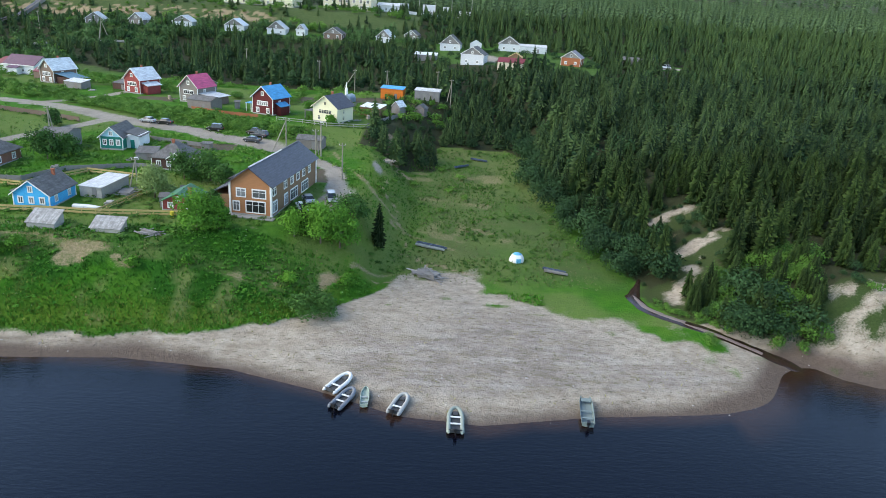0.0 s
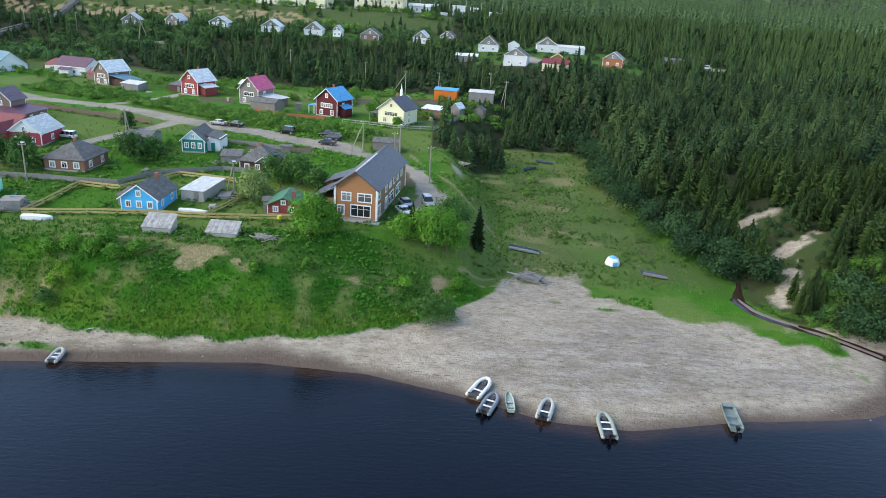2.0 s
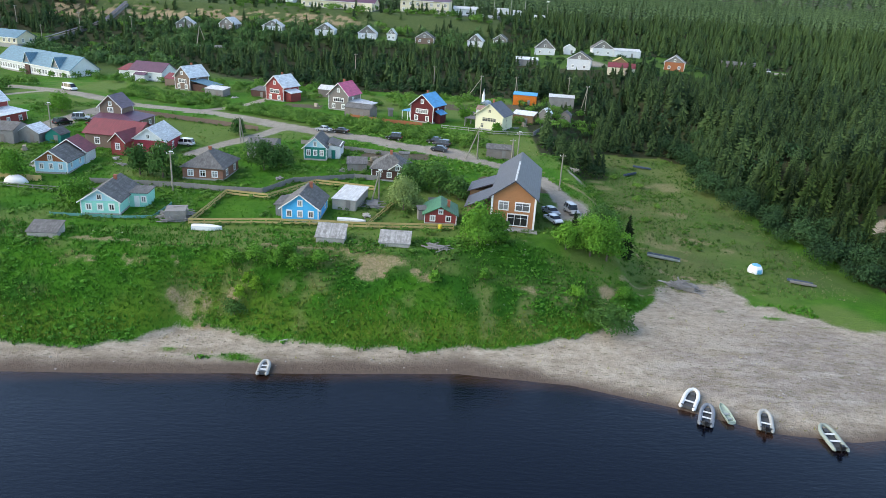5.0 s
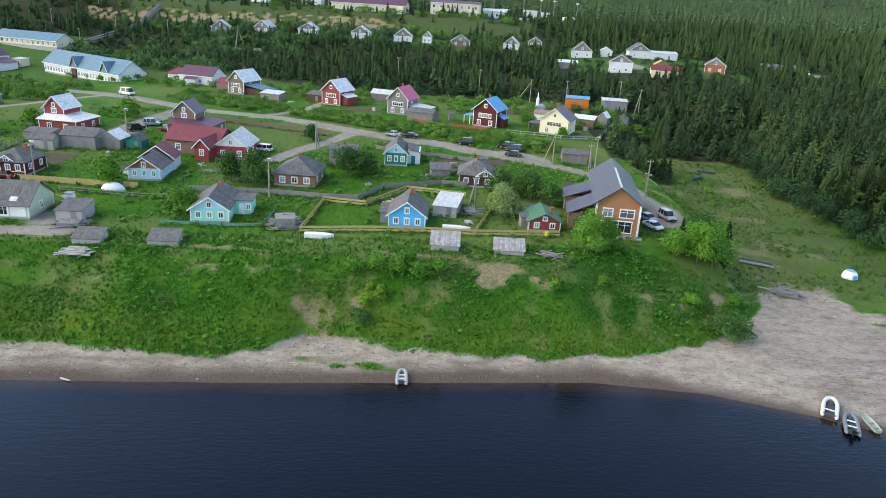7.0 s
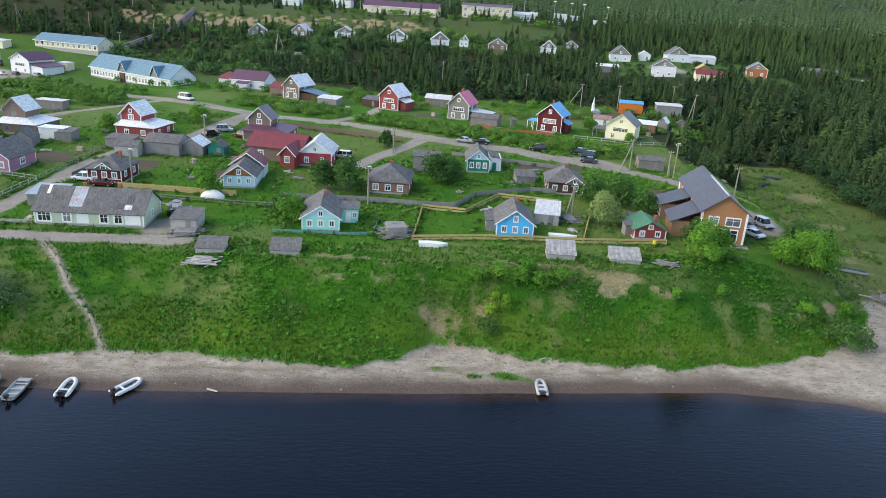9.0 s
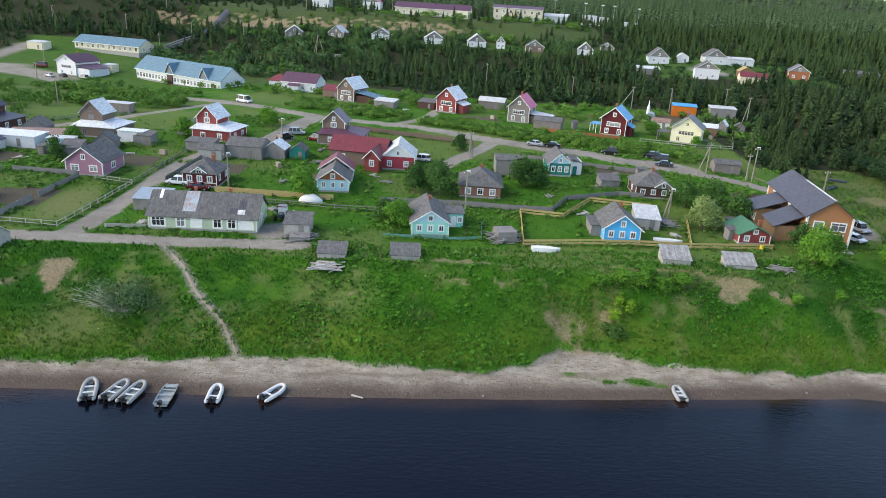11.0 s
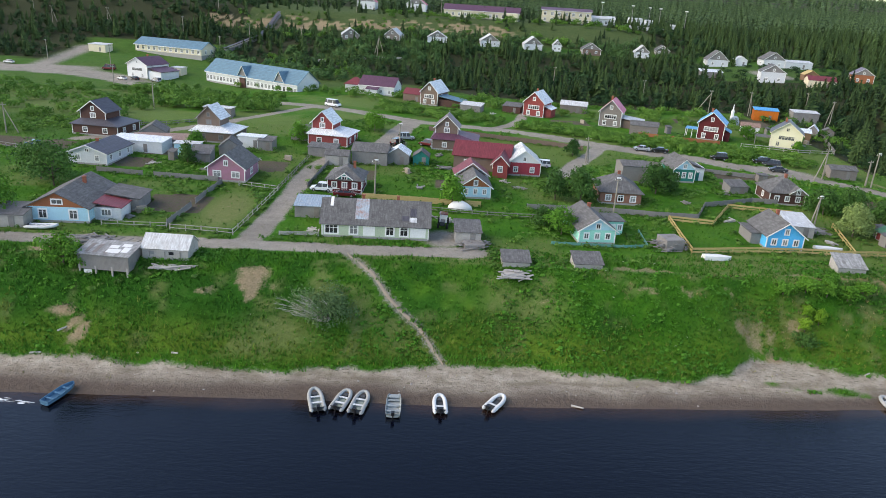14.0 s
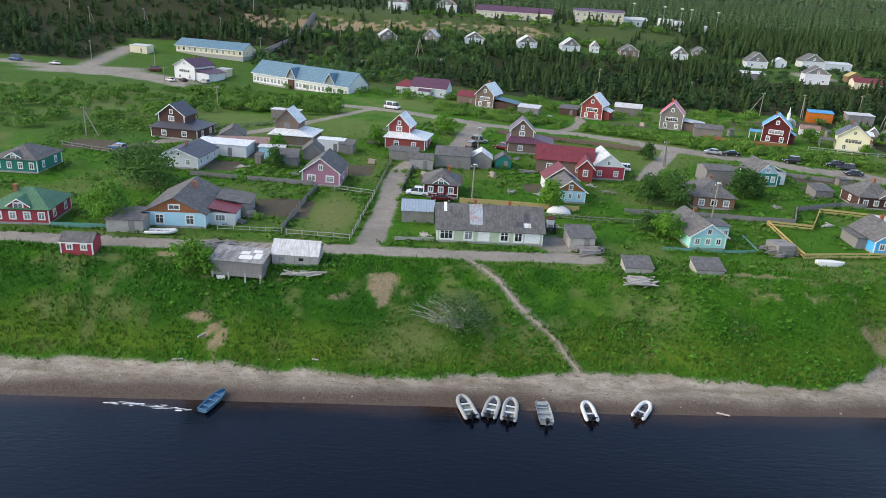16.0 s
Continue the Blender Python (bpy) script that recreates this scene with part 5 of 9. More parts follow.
back_home("grey house with pale tin roof under the scarp", (-150.5, 372.5), -10, 7.5, 2.8, 5.8, GREYLOG, TIN)
back_home("grey house with steep tin roof", (-171.0, 374.0), 10, 8.5, 2.6, 5.6, GREYLOG, TIN)
back_home("house with red brick wall and blue grey roof", (62.0, 318.5), -20, 8.5, 3.6, 6.4, RUST_WOOD, PLUM_GREY)
back_home("low white house with grey gable in the woods", (-12.0, 376.0), -10, 6.5, 2.6, 4.8, GREYLOG, SLATE)
shed("long pale outbuilding with tin roof", 45.5, 356.5, -3, 13, 5, 2.8, 3.6, WHITE_WALL, TIN, "lean")
shed("white garage hut with pale roof", 17.5, 357.0, -5, 5.5, 5, 2.8, 4.4, PLASTER, TIN, "gable")
shed("low grey shed with pale blue roof", -6, 331, -5, 10, 5, 2.4, 3.2, GREYWOOD, WHITE_ROOF, "lean")
shed("tan wooden hut with plank roof", 33.5, 319, -10, 6, 6, 2.6, 4.4, TAN_SIDING, FENCEWOOD, "gable")
shed("low house with red oxide hip roof and cream wall", 30.5, 303.5, -12, 11, 7, 3.0, 4.6, CREAM, OXIDE, "side")
shed("low grey building with dark roof at the clearing", 90, 329, -12, 15, 7, 3.2, 4.4, GREYLOG, SLATE, "side")

def campus(label, a, yaw, length, depth, wall, apex, wall_mat, roof_mat, rows, n):
    h = long_hall(label, a, yaw, length, depth, wall, apex, wall_mat, roof_mat, n)
    for r in range(1, rows):
        for i in range(n):
            window(h, pose(length * (i + 0.5) / n, -0.004, 1.0 + 3.2 * r), 1.3, 1.6, 2)
    return h


h = campus("long low cream school wing with plum roof", (-128.5, 437.0), -9, 44, 13, 4.2, 7.0, CREAM, PURPLE_TILE, 1, 12)
part("entrance", one_box(37.5, 43.5, -3.0, -0.01, -0.4, 4.0), YELLOW, h, "yellow entrance porch")
campus("two-storey cream school building with plum roof", (-70.5, 441.0), -8, 29, 14, 7.0, 8.4, CREAM, PURPLE_TILE, 2, 7)
campus("low white service building beside the school", (-38.5, 447.0), -5, 13, 10, 4.0, 5.2, PLASTER, TIN, 1, 4)
back_home("white house with raspberry roof above the scarp", (-171.0, 462.0), -5, 11, 4.5, 8.5, PLASTER, PINK_ROOF, 10)
back_home("white gabled house with raspberry roof", (-140.0, 470.0), -5, 12, 4.5, 8.8, PLASTER, PINK_ROOF, 10)

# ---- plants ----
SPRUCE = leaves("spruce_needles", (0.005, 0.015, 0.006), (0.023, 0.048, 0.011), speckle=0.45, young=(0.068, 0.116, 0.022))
# Lighter than the near needles, with some distance haze put into the colour.
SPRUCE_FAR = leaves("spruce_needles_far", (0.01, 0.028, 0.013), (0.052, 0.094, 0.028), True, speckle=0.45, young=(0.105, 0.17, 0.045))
LEAF = leaves("green_leaves", (0.036, 0.132, 0.014), (0.1, 0.25, 0.027), speckle=0.65)
LEAF_DARK = leaves("dark_green_leaves", (0.022, 0.07, 0.016), (0.06, 0.145, 0.03), speckle=0.55)
LEAF_GREEN_GREY = leaves("dull_willow_leaves", (0.055, 0.115, 0.04), (0.125, 0.205, 0.08), speckle=0.5)
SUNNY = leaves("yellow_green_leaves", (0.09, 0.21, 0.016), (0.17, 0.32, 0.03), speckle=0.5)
LEAF_PALE = leaves("pale_green_leaves", (0.1, 0.17, 0.05), (0.2, 0.28, 0.09))
ALDER = leaves("blue_green_leaves", (0.01, 0.033, 0.013), (0.035, 0.082, 0.028), True, speckle=0.4)
SCRUB = leaves("birch_scrub_leaves", (0.03, 0.082, 0.024), (0.085, 0.165, 0.052), True, speckle=0.45)
HEDGE = leaves("shrub_leaves", (0.04, 0.115, 0.016), (0.115, 0.24, 0.038), True, speckle=0.5)
GRASS = leaves("grass_blades", (0.015, 0.078, 0.006), (0.052, 0.185, 0.015), True)
VALLEY_DRY = leaves("valley_dry_blades", (0.1, 0.12, 0.05), (0.2, 0.2, 0.1), True, speckle=0.4)
SLOPE_LEAF = leaves("slope_bush_leaves", (0.03, 0.085, 0.016), (0.085, 0.185, 0.03), True, speckle=0.45)
# Paler, bluer needles for the hills: haze put into the base colour.
SPRUCE_HAZE = leaves("spruce_needles_haze", (0.024, 0.055, 0.027), (0.085, 0.14, 0.056), True, speckle=0.35, young=(0.115, 0.175, 0.066))
DRY = leaves("dry_grass_blades", (0.14, 0.14, 0.05), (0.3, 0.27, 0.12), True)
WEED = leaves("broad_weed_leaves", (0.03, 0.125, 0.013), (0.078, 0.235, 0.025), True, speckle=0.35)
FOOT_GRASS = leaves("olive_grass_blades", (0.062, 0.115, 0.012), (0.15, 0.205, 0.036), True, speckle=0.4)
UMBEL = leaves("white_flower_heads", (0.28, 0.34, 0.2), (0.5, 0.53, 0.4), True)
BARK = boards("grey_brown_bark", (0.13, 0.1, 0.08), (0.08, 0.07, 0.06), 0.3, 0.2)
TWIG = plain("bleached_dead_twigs", (0.42, 0.4, 0.36), 0.9)
rng = np.random.default_rng(7)


def spruce_arrays(h, r, whorls, per, seed, core=True, light=False):
    """A spruce crown: whorls of drooping boughs round a dark core, marked so that tips are painted lighter than the
    shaded inside.
    """
    g = np.random.default_rng(seed)
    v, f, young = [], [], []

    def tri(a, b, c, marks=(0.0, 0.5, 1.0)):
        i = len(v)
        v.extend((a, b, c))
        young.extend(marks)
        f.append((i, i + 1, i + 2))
    base = h * 0.05
    for k in range(whorls):
        s = (k + 0.3) / whorls
        z = base + (h - base) * s
        full = 1 - 0.35 * max(0.0, 0.22 - s) / 0.22
        reach = r * full * (1 - s) ** 0.7 * (0.82 + 0.36 * g.random()) + 0.014
        n = max(4, int(per * (1 - 0.55 * s)))
        a0 = g.random() * 6.28
        for i in range(n):
            a = a0 + 6.283 * i / n + 0.5 * (g.random() - 0.5)
            rr = reach * (0.62 + 0.55 * g.random())
            wid = (0.45 + 0.35 * g.random()) * 6.283 / n * 0.5
            z1 = z - rr * (0.12 + 0.3 * g.random())
            top = (0.004 * math.cos(a), 0.004 * math.sin(a), z + 0.2 * rr)
            tip = (rr * math.cos(a), rr * math.sin(a), z1)
            m = 0.62 * rr
            if light:
                tri(top, (m * math.cos(a - wid), m * math.sin(a - wid), z - rr * 0.3 - 0.02), (rr * math.cos(a + wid * 0.7), rr * math.sin(a + wid * 0.7), z1))
                continue
            for sg in (-1, 1):
                tri(top, (m * math.cos(a + sg * wid), m * math.sin(a + sg * wid), z - rr * 0.28 - 0.015), tip)
    # Opaque filler cones against see-through, without the painted tip light.
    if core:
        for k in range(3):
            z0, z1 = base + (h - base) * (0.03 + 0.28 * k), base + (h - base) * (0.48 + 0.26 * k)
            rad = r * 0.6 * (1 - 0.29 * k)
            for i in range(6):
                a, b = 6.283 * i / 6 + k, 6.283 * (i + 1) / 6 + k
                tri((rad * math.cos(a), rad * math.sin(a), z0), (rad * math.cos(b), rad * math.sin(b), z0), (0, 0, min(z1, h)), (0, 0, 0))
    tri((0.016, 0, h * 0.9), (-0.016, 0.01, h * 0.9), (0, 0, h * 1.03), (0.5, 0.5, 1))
    return np.array(v), np.array(f), np.array(young)


def leaf_arrays(blobs, count, size, seed, flat=0.35):
    """Leaf clumps on and in a few overlapping ellipsoids (x, y, z, rx, ry, rz)."""
    g = np.random.default_rng(seed)
    weight = np.array([b[3] * b[4] + b[3] * b[5] for b in blobs])
    pick = g.choice(len(blobs), count, p=weight / weight.sum())
    b = np.array(blobs)[pick]
    d = g.normal(size=(count, 3))
    d /= np.linalg.norm(d, axis=1)[:, None]
    d[:, 2] = np.where(d[:, 2] < -0.5, -d[:, 2] * 0.6, d[:, 2])
    rad = 1 - 0.45 * g.random(count) ** 2.2
    bump = 1 + 0.26 * np.sin(5 * d[:, 0] + 3 * d[:, 2] + pick) * np.cos(4 * d[:, 1] + 2 * pick) + 0.12 * np.sin(11 * d[:, 0] + 9 * d[:, 1] + 3 * pick)
    c = b[:, :3] + d * b[:, 3:] * (rad * bump)[:, None]
    out = d + g.normal(size=(count, 3)) * 0.55
    out[:, 2] += flat
    out /= np.linalg.norm(out, axis=1)[:, None]
    u = np.cross(out, g.normal(size=(count, 3)))
    u /= np.linalg.norm(u, axis=1)[:, None]
    w = np.cross(out, u)
    s = size * (0.55 + 0.9 * g.random(count))[:, None]
    q = np.stack([c - u * s * 0.5, c - w * s * 0.38 - out * s * 0.12, c + u * s * 0.6, c + w * s * 0.38 - out * s * 0.1], 1)
    v = q.reshape(-1, 3)
    i = np.arange(count) * 4
    f = np.concatenate([np.stack([i, i + 1, i + 2], 1), np.stack([i, i + 2, i + 3], 1)])
    return v, f


def arrays_mesh(name, v, f, mat, tone=None, young=None):
    me = make_sheet(name, v, f, mat)
    me.polygons.foreach_set("use_smooth", np.zeros(len(f), bool))
    if tone is not None:
        me.attributes.new("tone", "FLOAT", "POINT").data.foreach_set("value", np.asarray(tone, np.float32))
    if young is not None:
        me.attributes.new("tip_light", "FLOAT", "POINT").data.foreach_set("value", np.asarray(young, np.float32))
    return me


def scatter(name, templates, x, y, size, mat, label, category, sink=0.1, z=None, tones=None, squash=0.15):
    """Many plants in one mesh: templates (vertices, triangles) turned, sized and set on the land."""
    vs, fs, ts, ys, base = [], [], [], [], 0
    z = ground(x, y) if z is None else z
    turn = rng.random(len(x)) * 6.283
    kind = rng.integers(0, len(templates), len(x))
    tones = rng.random(len(x)) if tones is None else tones
    slim = 1 + squash * (rng.random(len(x)) * 2 - 1)
    for k, (tv, tf, *marks) in enumerate(templates):
        s = np.nonzero(kind == k)[0]
        if not len(s):
            continue
        c, n = np.cos(turn[s])[:, None], np.sin(turn[s])[:, None]
        sz, sl = size[s][:, None], slim[s][:, None]
        px = x[s][:, None] + (tv[:, 0] * c - tv[:, 1] * n) * sz * sl
        py = y[s][:, None] + (tv[:, 0] * n + tv[:, 1] * c) * sz * sl
        pz = z[s][:, None] - sink + tv[:, 2] * sz
        vs.append(np.stack([px, py, pz], -1).reshape(-1, 3))
        fs.append((tf[None] + (np.arange(len(s)) * len(tv))[:, None, None] + base).reshape(-1, 3))
        ts.append(np.repeat(tones[s], len(tv)))
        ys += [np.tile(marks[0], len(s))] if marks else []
        base += len(s) * len(tv)
    me = arrays_mesh(name, np.concatenate(vs), np.concatenate(fs), mat, np.concatenate(ts), np.concatenate(ys) if ys else None)
    return tagged(new(name, me), label, category, kind="stuff")


def jittered(x0, x1, y0, y1, step):
    xs, ys = np.meshgrid(np.arange(x0, x1, step), np.arange(y0, y1, step))
    xs, ys = xs.ravel(), ys.ravel()
    return xs + (rng.random(len(xs)) - 0.5) * step * 1.1, ys + (rng.random(len(xs)) - 0.5) * step * 1.1


def in_view(x, y):
    """The wedge of country that the flight can see, with a margin."""
    return (x < 8 + 0.70 * y) & (x > -160 - 0.70 * y)


homes = [(o.matrix_world.translation.x, o.matrix_world.translation.y) for o in scene.objects if o.type == "EMPTY" and o.name.startswith(("house", "building"))]
huts = [(-15.4, 248.8), (-3.2, 246.0), (-19.2, 216.0), (-11.8, 222.0), (-4.8, 226.0), (-82.3, 249.5), (103, 331), (22, 318)]


def sight_cap(x, y):
    """Low growth before houses and huts."""
    cap = np.full(len(x), 99.0)
    for hx, hy, wide, deep in [(*h, 7, 70 if h[1] < 345 else 12) for h in homes] + [(*h, 3.5, 24) for h in huts]:
        side = np.abs(x - hx) - wide
        back = hy - y
        near = (side < 6) & (back > -4) & (back < deep)
        cap = np.where(near, np.minimum(cap, 1.8 + 0.1 * np.maximum(back, 0) + 0.6 * np.maximum(side, 0)), cap)
    return cap


def clear_of_homes(x, y, r=8.0):
    ok = np.ones(len(x), bool)
    for hx, hy in homes:
        ok &= (np.abs(x - hx) > r) | (y < hy - r * 0.75) | (y > hy + 14)
    return ok


# spruces: the nearest as trees of their own, the rest as woods
NEAR_SPRUCE = [spruce_arrays(1.0, r, wh, 17, s) for s, (r, wh) in enumerate(((0.22, 22), (0.25, 20), (0.19, 23), (0.23, 20), (0.27, 19)))]
HALF_SPRUCE = [spruce_arrays(1.0, r, wh, 12, 60 + s) for s, (r, wh) in enumerate(((0.26, 15), (0.3, 14), (0.23, 16), (0.27, 14), (0.32, 13), (0.25, 15)))]
MID_SPRUCE = [spruce_arrays(1.0, r, wh, 9, 20 + s, True, True) for s, (r, wh) in enumerate(((0.28, 12), (0.32, 11), (0.25, 13), (0.3, 11)))]
FAR_SPRUCE = [spruce_arrays(1.0, r, 5, 6, 40 + s, False, True) for s, r in enumerate((0.3, 0.36, 0.27))]
spruce_meshes = []
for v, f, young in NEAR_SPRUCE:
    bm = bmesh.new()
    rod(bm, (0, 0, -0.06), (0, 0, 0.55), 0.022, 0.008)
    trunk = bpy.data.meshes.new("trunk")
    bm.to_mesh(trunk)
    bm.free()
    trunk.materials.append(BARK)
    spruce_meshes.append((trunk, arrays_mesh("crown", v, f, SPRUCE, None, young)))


def spruce(x, y, h, k, label="dark green spruce tree on the valley slope", group="spruces"):
    t = thing("spruce_tree", pose(x, y, high(x, y) - 0.1, 0, 0, (x * 37 + y * 17) % 360) @ Matrix.Scale(h, 4), label, "tree", group)
    part("trunk", spruce_meshes[k][0], None, t)
    part("crown", spruce_meshes[k][1], None, t)
    return t


sx, sy = jittered(-420, 330, 96, 480, 3.5)
keep = (wooded(sx, sy) > 0.5) & in_view(sx, sy) & clear_of_homes(sx, sy) & (path_distance(sx, sy, CREEK) > 3)
keep &= rng.random(len(sx)) < np.where(sx > 0, 0.86, 0.72)
keep &= ~((sx > 38) & (sx < 66) & (sy < 110) & (rng.random(len(sx)) < 0.35))
keep &= ~((sy > 375) & (sx < -12) & (rng.random(len(sx)) < 0.45))
sx, sy = sx[keep], sy[keep]
size = 5.2 + 5.0 * rng.random(len(sx)) ** 1.3 + 1.6 * ease(110, 170, sy) * rng.random(len(sx)) * (sx > 0)
size *= np.clip(1.0 + 0.45 * rough(sx, sy, 0.5) + 0.25 * rough(sx, sy, 1.6), 0.5, 1.5)
size *= 1 - 0.2 * ease(250, 300, sy)
size = np.where((sx > 38) & (sx < 68) & (sy < 114), 0.6 * size, size)
size = np.minimum(size, sight_cap(sx, sy) * (0.8 + 0.4 * rng.random(len(sx))))
gap = (rough(sx, sy, 0.8) < -0.42) & (rng.random(len(sx)) < 0.7)
sx, sy, size = sx[~gap], sy[~gap], size[~gap]
front = np.argsort(sy - 0.12 * np.abs(sx - 45))
near = np.zeros(len(sx), bool)
near[[i for i in front if sx[i] > -22][:270]] = True
for i in np.nonzero(near)[0]:
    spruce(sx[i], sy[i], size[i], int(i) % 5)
far = ~near
g = random.Random(21)
for i in range(60):
    x, y = 45 + 20 * g.random(), 98.5 + 15 * g.random()
    if x > float(ramp(RTOE, y)) + 1 and float(path_distance(x, y, CREEK)) > 2.5 and float(path_distance(x, y, BLUFF_STRIP)) > 2.2:
        spruce(x, y, 3.0 + 3.4 * g.random(), i % 5, "young yellow green spruce above the creek")
round_crown = far & (rng.random(len(sx)) < np.where(size < 4.5, 0.6, np.where((sx > 20) | ((sx > -26) & (sy < 225)), 0.1, 0.42)))
far &= ~round_crown
half = far & (sy < 250) & (sx > -30)
far &= ~half
# Darker on the right valley slope; lighter with distance, as painted haze.
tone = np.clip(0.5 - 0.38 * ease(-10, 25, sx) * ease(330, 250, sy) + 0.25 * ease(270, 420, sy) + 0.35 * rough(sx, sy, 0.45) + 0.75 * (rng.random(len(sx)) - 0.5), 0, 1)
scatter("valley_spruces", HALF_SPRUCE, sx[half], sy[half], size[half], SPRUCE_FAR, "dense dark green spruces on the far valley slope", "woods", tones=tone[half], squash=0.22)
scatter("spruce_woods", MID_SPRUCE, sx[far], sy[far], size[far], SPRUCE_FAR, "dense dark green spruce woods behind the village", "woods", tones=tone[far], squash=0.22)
fx, fy = jittered(-1000, 900, 476, 1100, 7.6)
keep = in_view(fx, fy) & (wooded(fx, fy) > 0.5) & (rng.random(len(fx)) < 0.9)
fx, fy = fx[keep], fy[keep]
scatter("far_woods", FAR_SPRUCE, fx, fy, 7.5 + 5.5 * rng.random(len(fx)), SPRUCE_HAZE, "far spruce woods rising to the hills", "woods", 0.5)
fx, fy = jittered(-3300, 3200, 1100, 4300, 40)
keep = in_view(fx, fy)
fx, fy = fx[keep], fy[keep]
scatter("hill_woods", FAR_SPRUCE, fx, fy, 17 + 9 * rng.random(len(fx)), SPRUCE_HAZE, "forest on the far hills", "woods", 2.5, squash=0.5)


def broadleaf(x, y, h, spread, mat, label, seed, count=900, leaf=0.42, trunk=True, group="", name="tree", low=0.25, blobs=7):
    """A leafy tree or shrub: trunk, limbs and a crown of leaf clumps in uneven lobes."""
    g = random.Random(seed)
    t = thing(name, pose(x, y, high(x, y)), label, "tree" if name == "tree" else "bush", group)
    lobes = []
    for i in range(blobs):
        a, rr = 6.283 * i / blobs + g.random(), spread * (0.25 + 0.6 * g.random())
        zz = h * (0.18 + 0.6 * ((i * 0.38) % 1.0))
        s = spread * (0.32 + 0.3 * g.random())
        lobes.append((rr * math.cos(a), rr * math.sin(a), zz, s, s, min(s * (0.8 + 0.3 * g.random()), zz)))
    top = h * 0.2
    lobes.append((0, 0, h - top * 1.5, spread * 0.55, spread * 0.55, top * 1.5))
    lobes.append((0, 0, h * 0.4, spread * 0.8, spread * 0.8, h * 0.36))
    bm = bmesh.new()
    rod(bm, (0, 0, -0.3), (0.05, 0.05, h * 0.5), 0.05 + 0.018 * h, 0.05)
    part("trunk", bm, BARK, t)
    if trunk:
        for b in lobes[:5]:
            bm = bmesh.new()
            rod(bm, (0, 0, h * 0.25), (b[0] * 0.8, b[1] * 0.8, b[2]), 0.03 + 0.008 * h, 0.02, 5)
            part("limb", bm, BARK, t)
    v, f = leaf_arrays(lobes, count, leaf, seed)
    v[:, 2] = np.maximum(v[:, 2], 0.05)
    part("crown", arrays_mesh("crown", v, f, mat), None, t)
    return t


# trees and shrubs in the village
# the front row
for i, (x, y, h, s, mat, label, n) in enumerate((
        (-38.4, 110.3, 7.6, 3.2, LEAF, "bright green bird cherry before the orange house", 2600),
        (-35.2, 111.4, 6.0, 2.2, LEAF, "bright green bird cherry before the orange house", 2000),
        (-37.6, 117.0, 5.6, 1.8, LEAF_DARK, "dark green shrubby tree at the house corner", 1200),
        (-18.6, 114.0, 7.8, 3.1, LEAF, "round bright green tree on the bank top", 2400),
        (-15.4, 114.8, 8.2, 3.2, LEAF, "round bright green tree beside the parking place", 2400),
        (-23.0, 113.5, 5.4, 2.0, LEAF, "low leafy tree on the bank top", 1200),
        (-14.6, 122.6, 5.2, 3.2, LEAF_DARK, "dark green willow beside the parking place", 1500),
        (-14.0, 126.5, 4.0, 2.4, LEAF_DARK, "dark green willow on the slope crest", 1200),
        (-51.5, 126.5, 6.6, 2.9, LEAF_PALE, "pale green flowering bird cherry behind the fence", 2600),
        (-50.5, 139.5, 6.2, 3.0, LEAF_DARK, "dark green tree beside the brown house", 1700),
        (-45.0, 139.0, 6.6, 3.2, LEAF_DARK, "dark green tree among the gardens", 1700)), 0):
    broadleaf(x, y, h, s * 1.12, mat, label, 100 + i, int(n * (2.1 if y < 128 else 1.4)), 0.3 if y < 128 else 0.38, blobs=9)
# between the houses
for i, (x, y, h, s, mat, label, n) in enumerate((
        (-41.0, 135.0, 5.0, 2.6, LEAF_DARK, "dark green garden tree", 1300),
        (-100.5, 138.5, 7.6, 3.2, LEAF_DARK, "dark green poplar beside the brick house", 2200),
        (-105.5, 139.5, 6.6, 2.6, LEAF_DARK, "dark green tree beside the brick house", 1700),
        (-82.5, 148.0, 6.8, 3.4, LEAF_DARK, "grey green tree on the meadow", 2200),
        (-79.5, 151.0, 5.4, 2.4, LEAF_DARK, "grey green tree on the meadow", 1400),
        (-126.5, 131.5, 6.6, 2.5, LEAF, "green garden tree behind the boarded fence", 1800),
        (-107.5, 118.6, 5.4, 2.6, LEAF, "bright green shrub beside the turquoise house", 1300),
        (-110.0, 122.5, 4.0, 2.0, LEAF_DARK, "dark green shrub beside the turquoise house", 900),
        (-201.0, 111.5, 6.4, 4.0, LEAF, "broad round green tree beside the red house", 3000),
        (-201.0, 130.0, 9.2, 4.4, LEAF_DARK, "dark green tree behind the light blue house", 2200),
        (-205.5, 134.0, 8.0, 4.0, LEAF_DARK, "dark green tree behind the light blue house", 1700)), 11):
    broadleaf(x, y, h, s * 1.12, mat, label, 100 + i, int(n * (2.1 if y < 128 else 1.4)), 0.3 if y < 128 else 0.38, blobs=9)
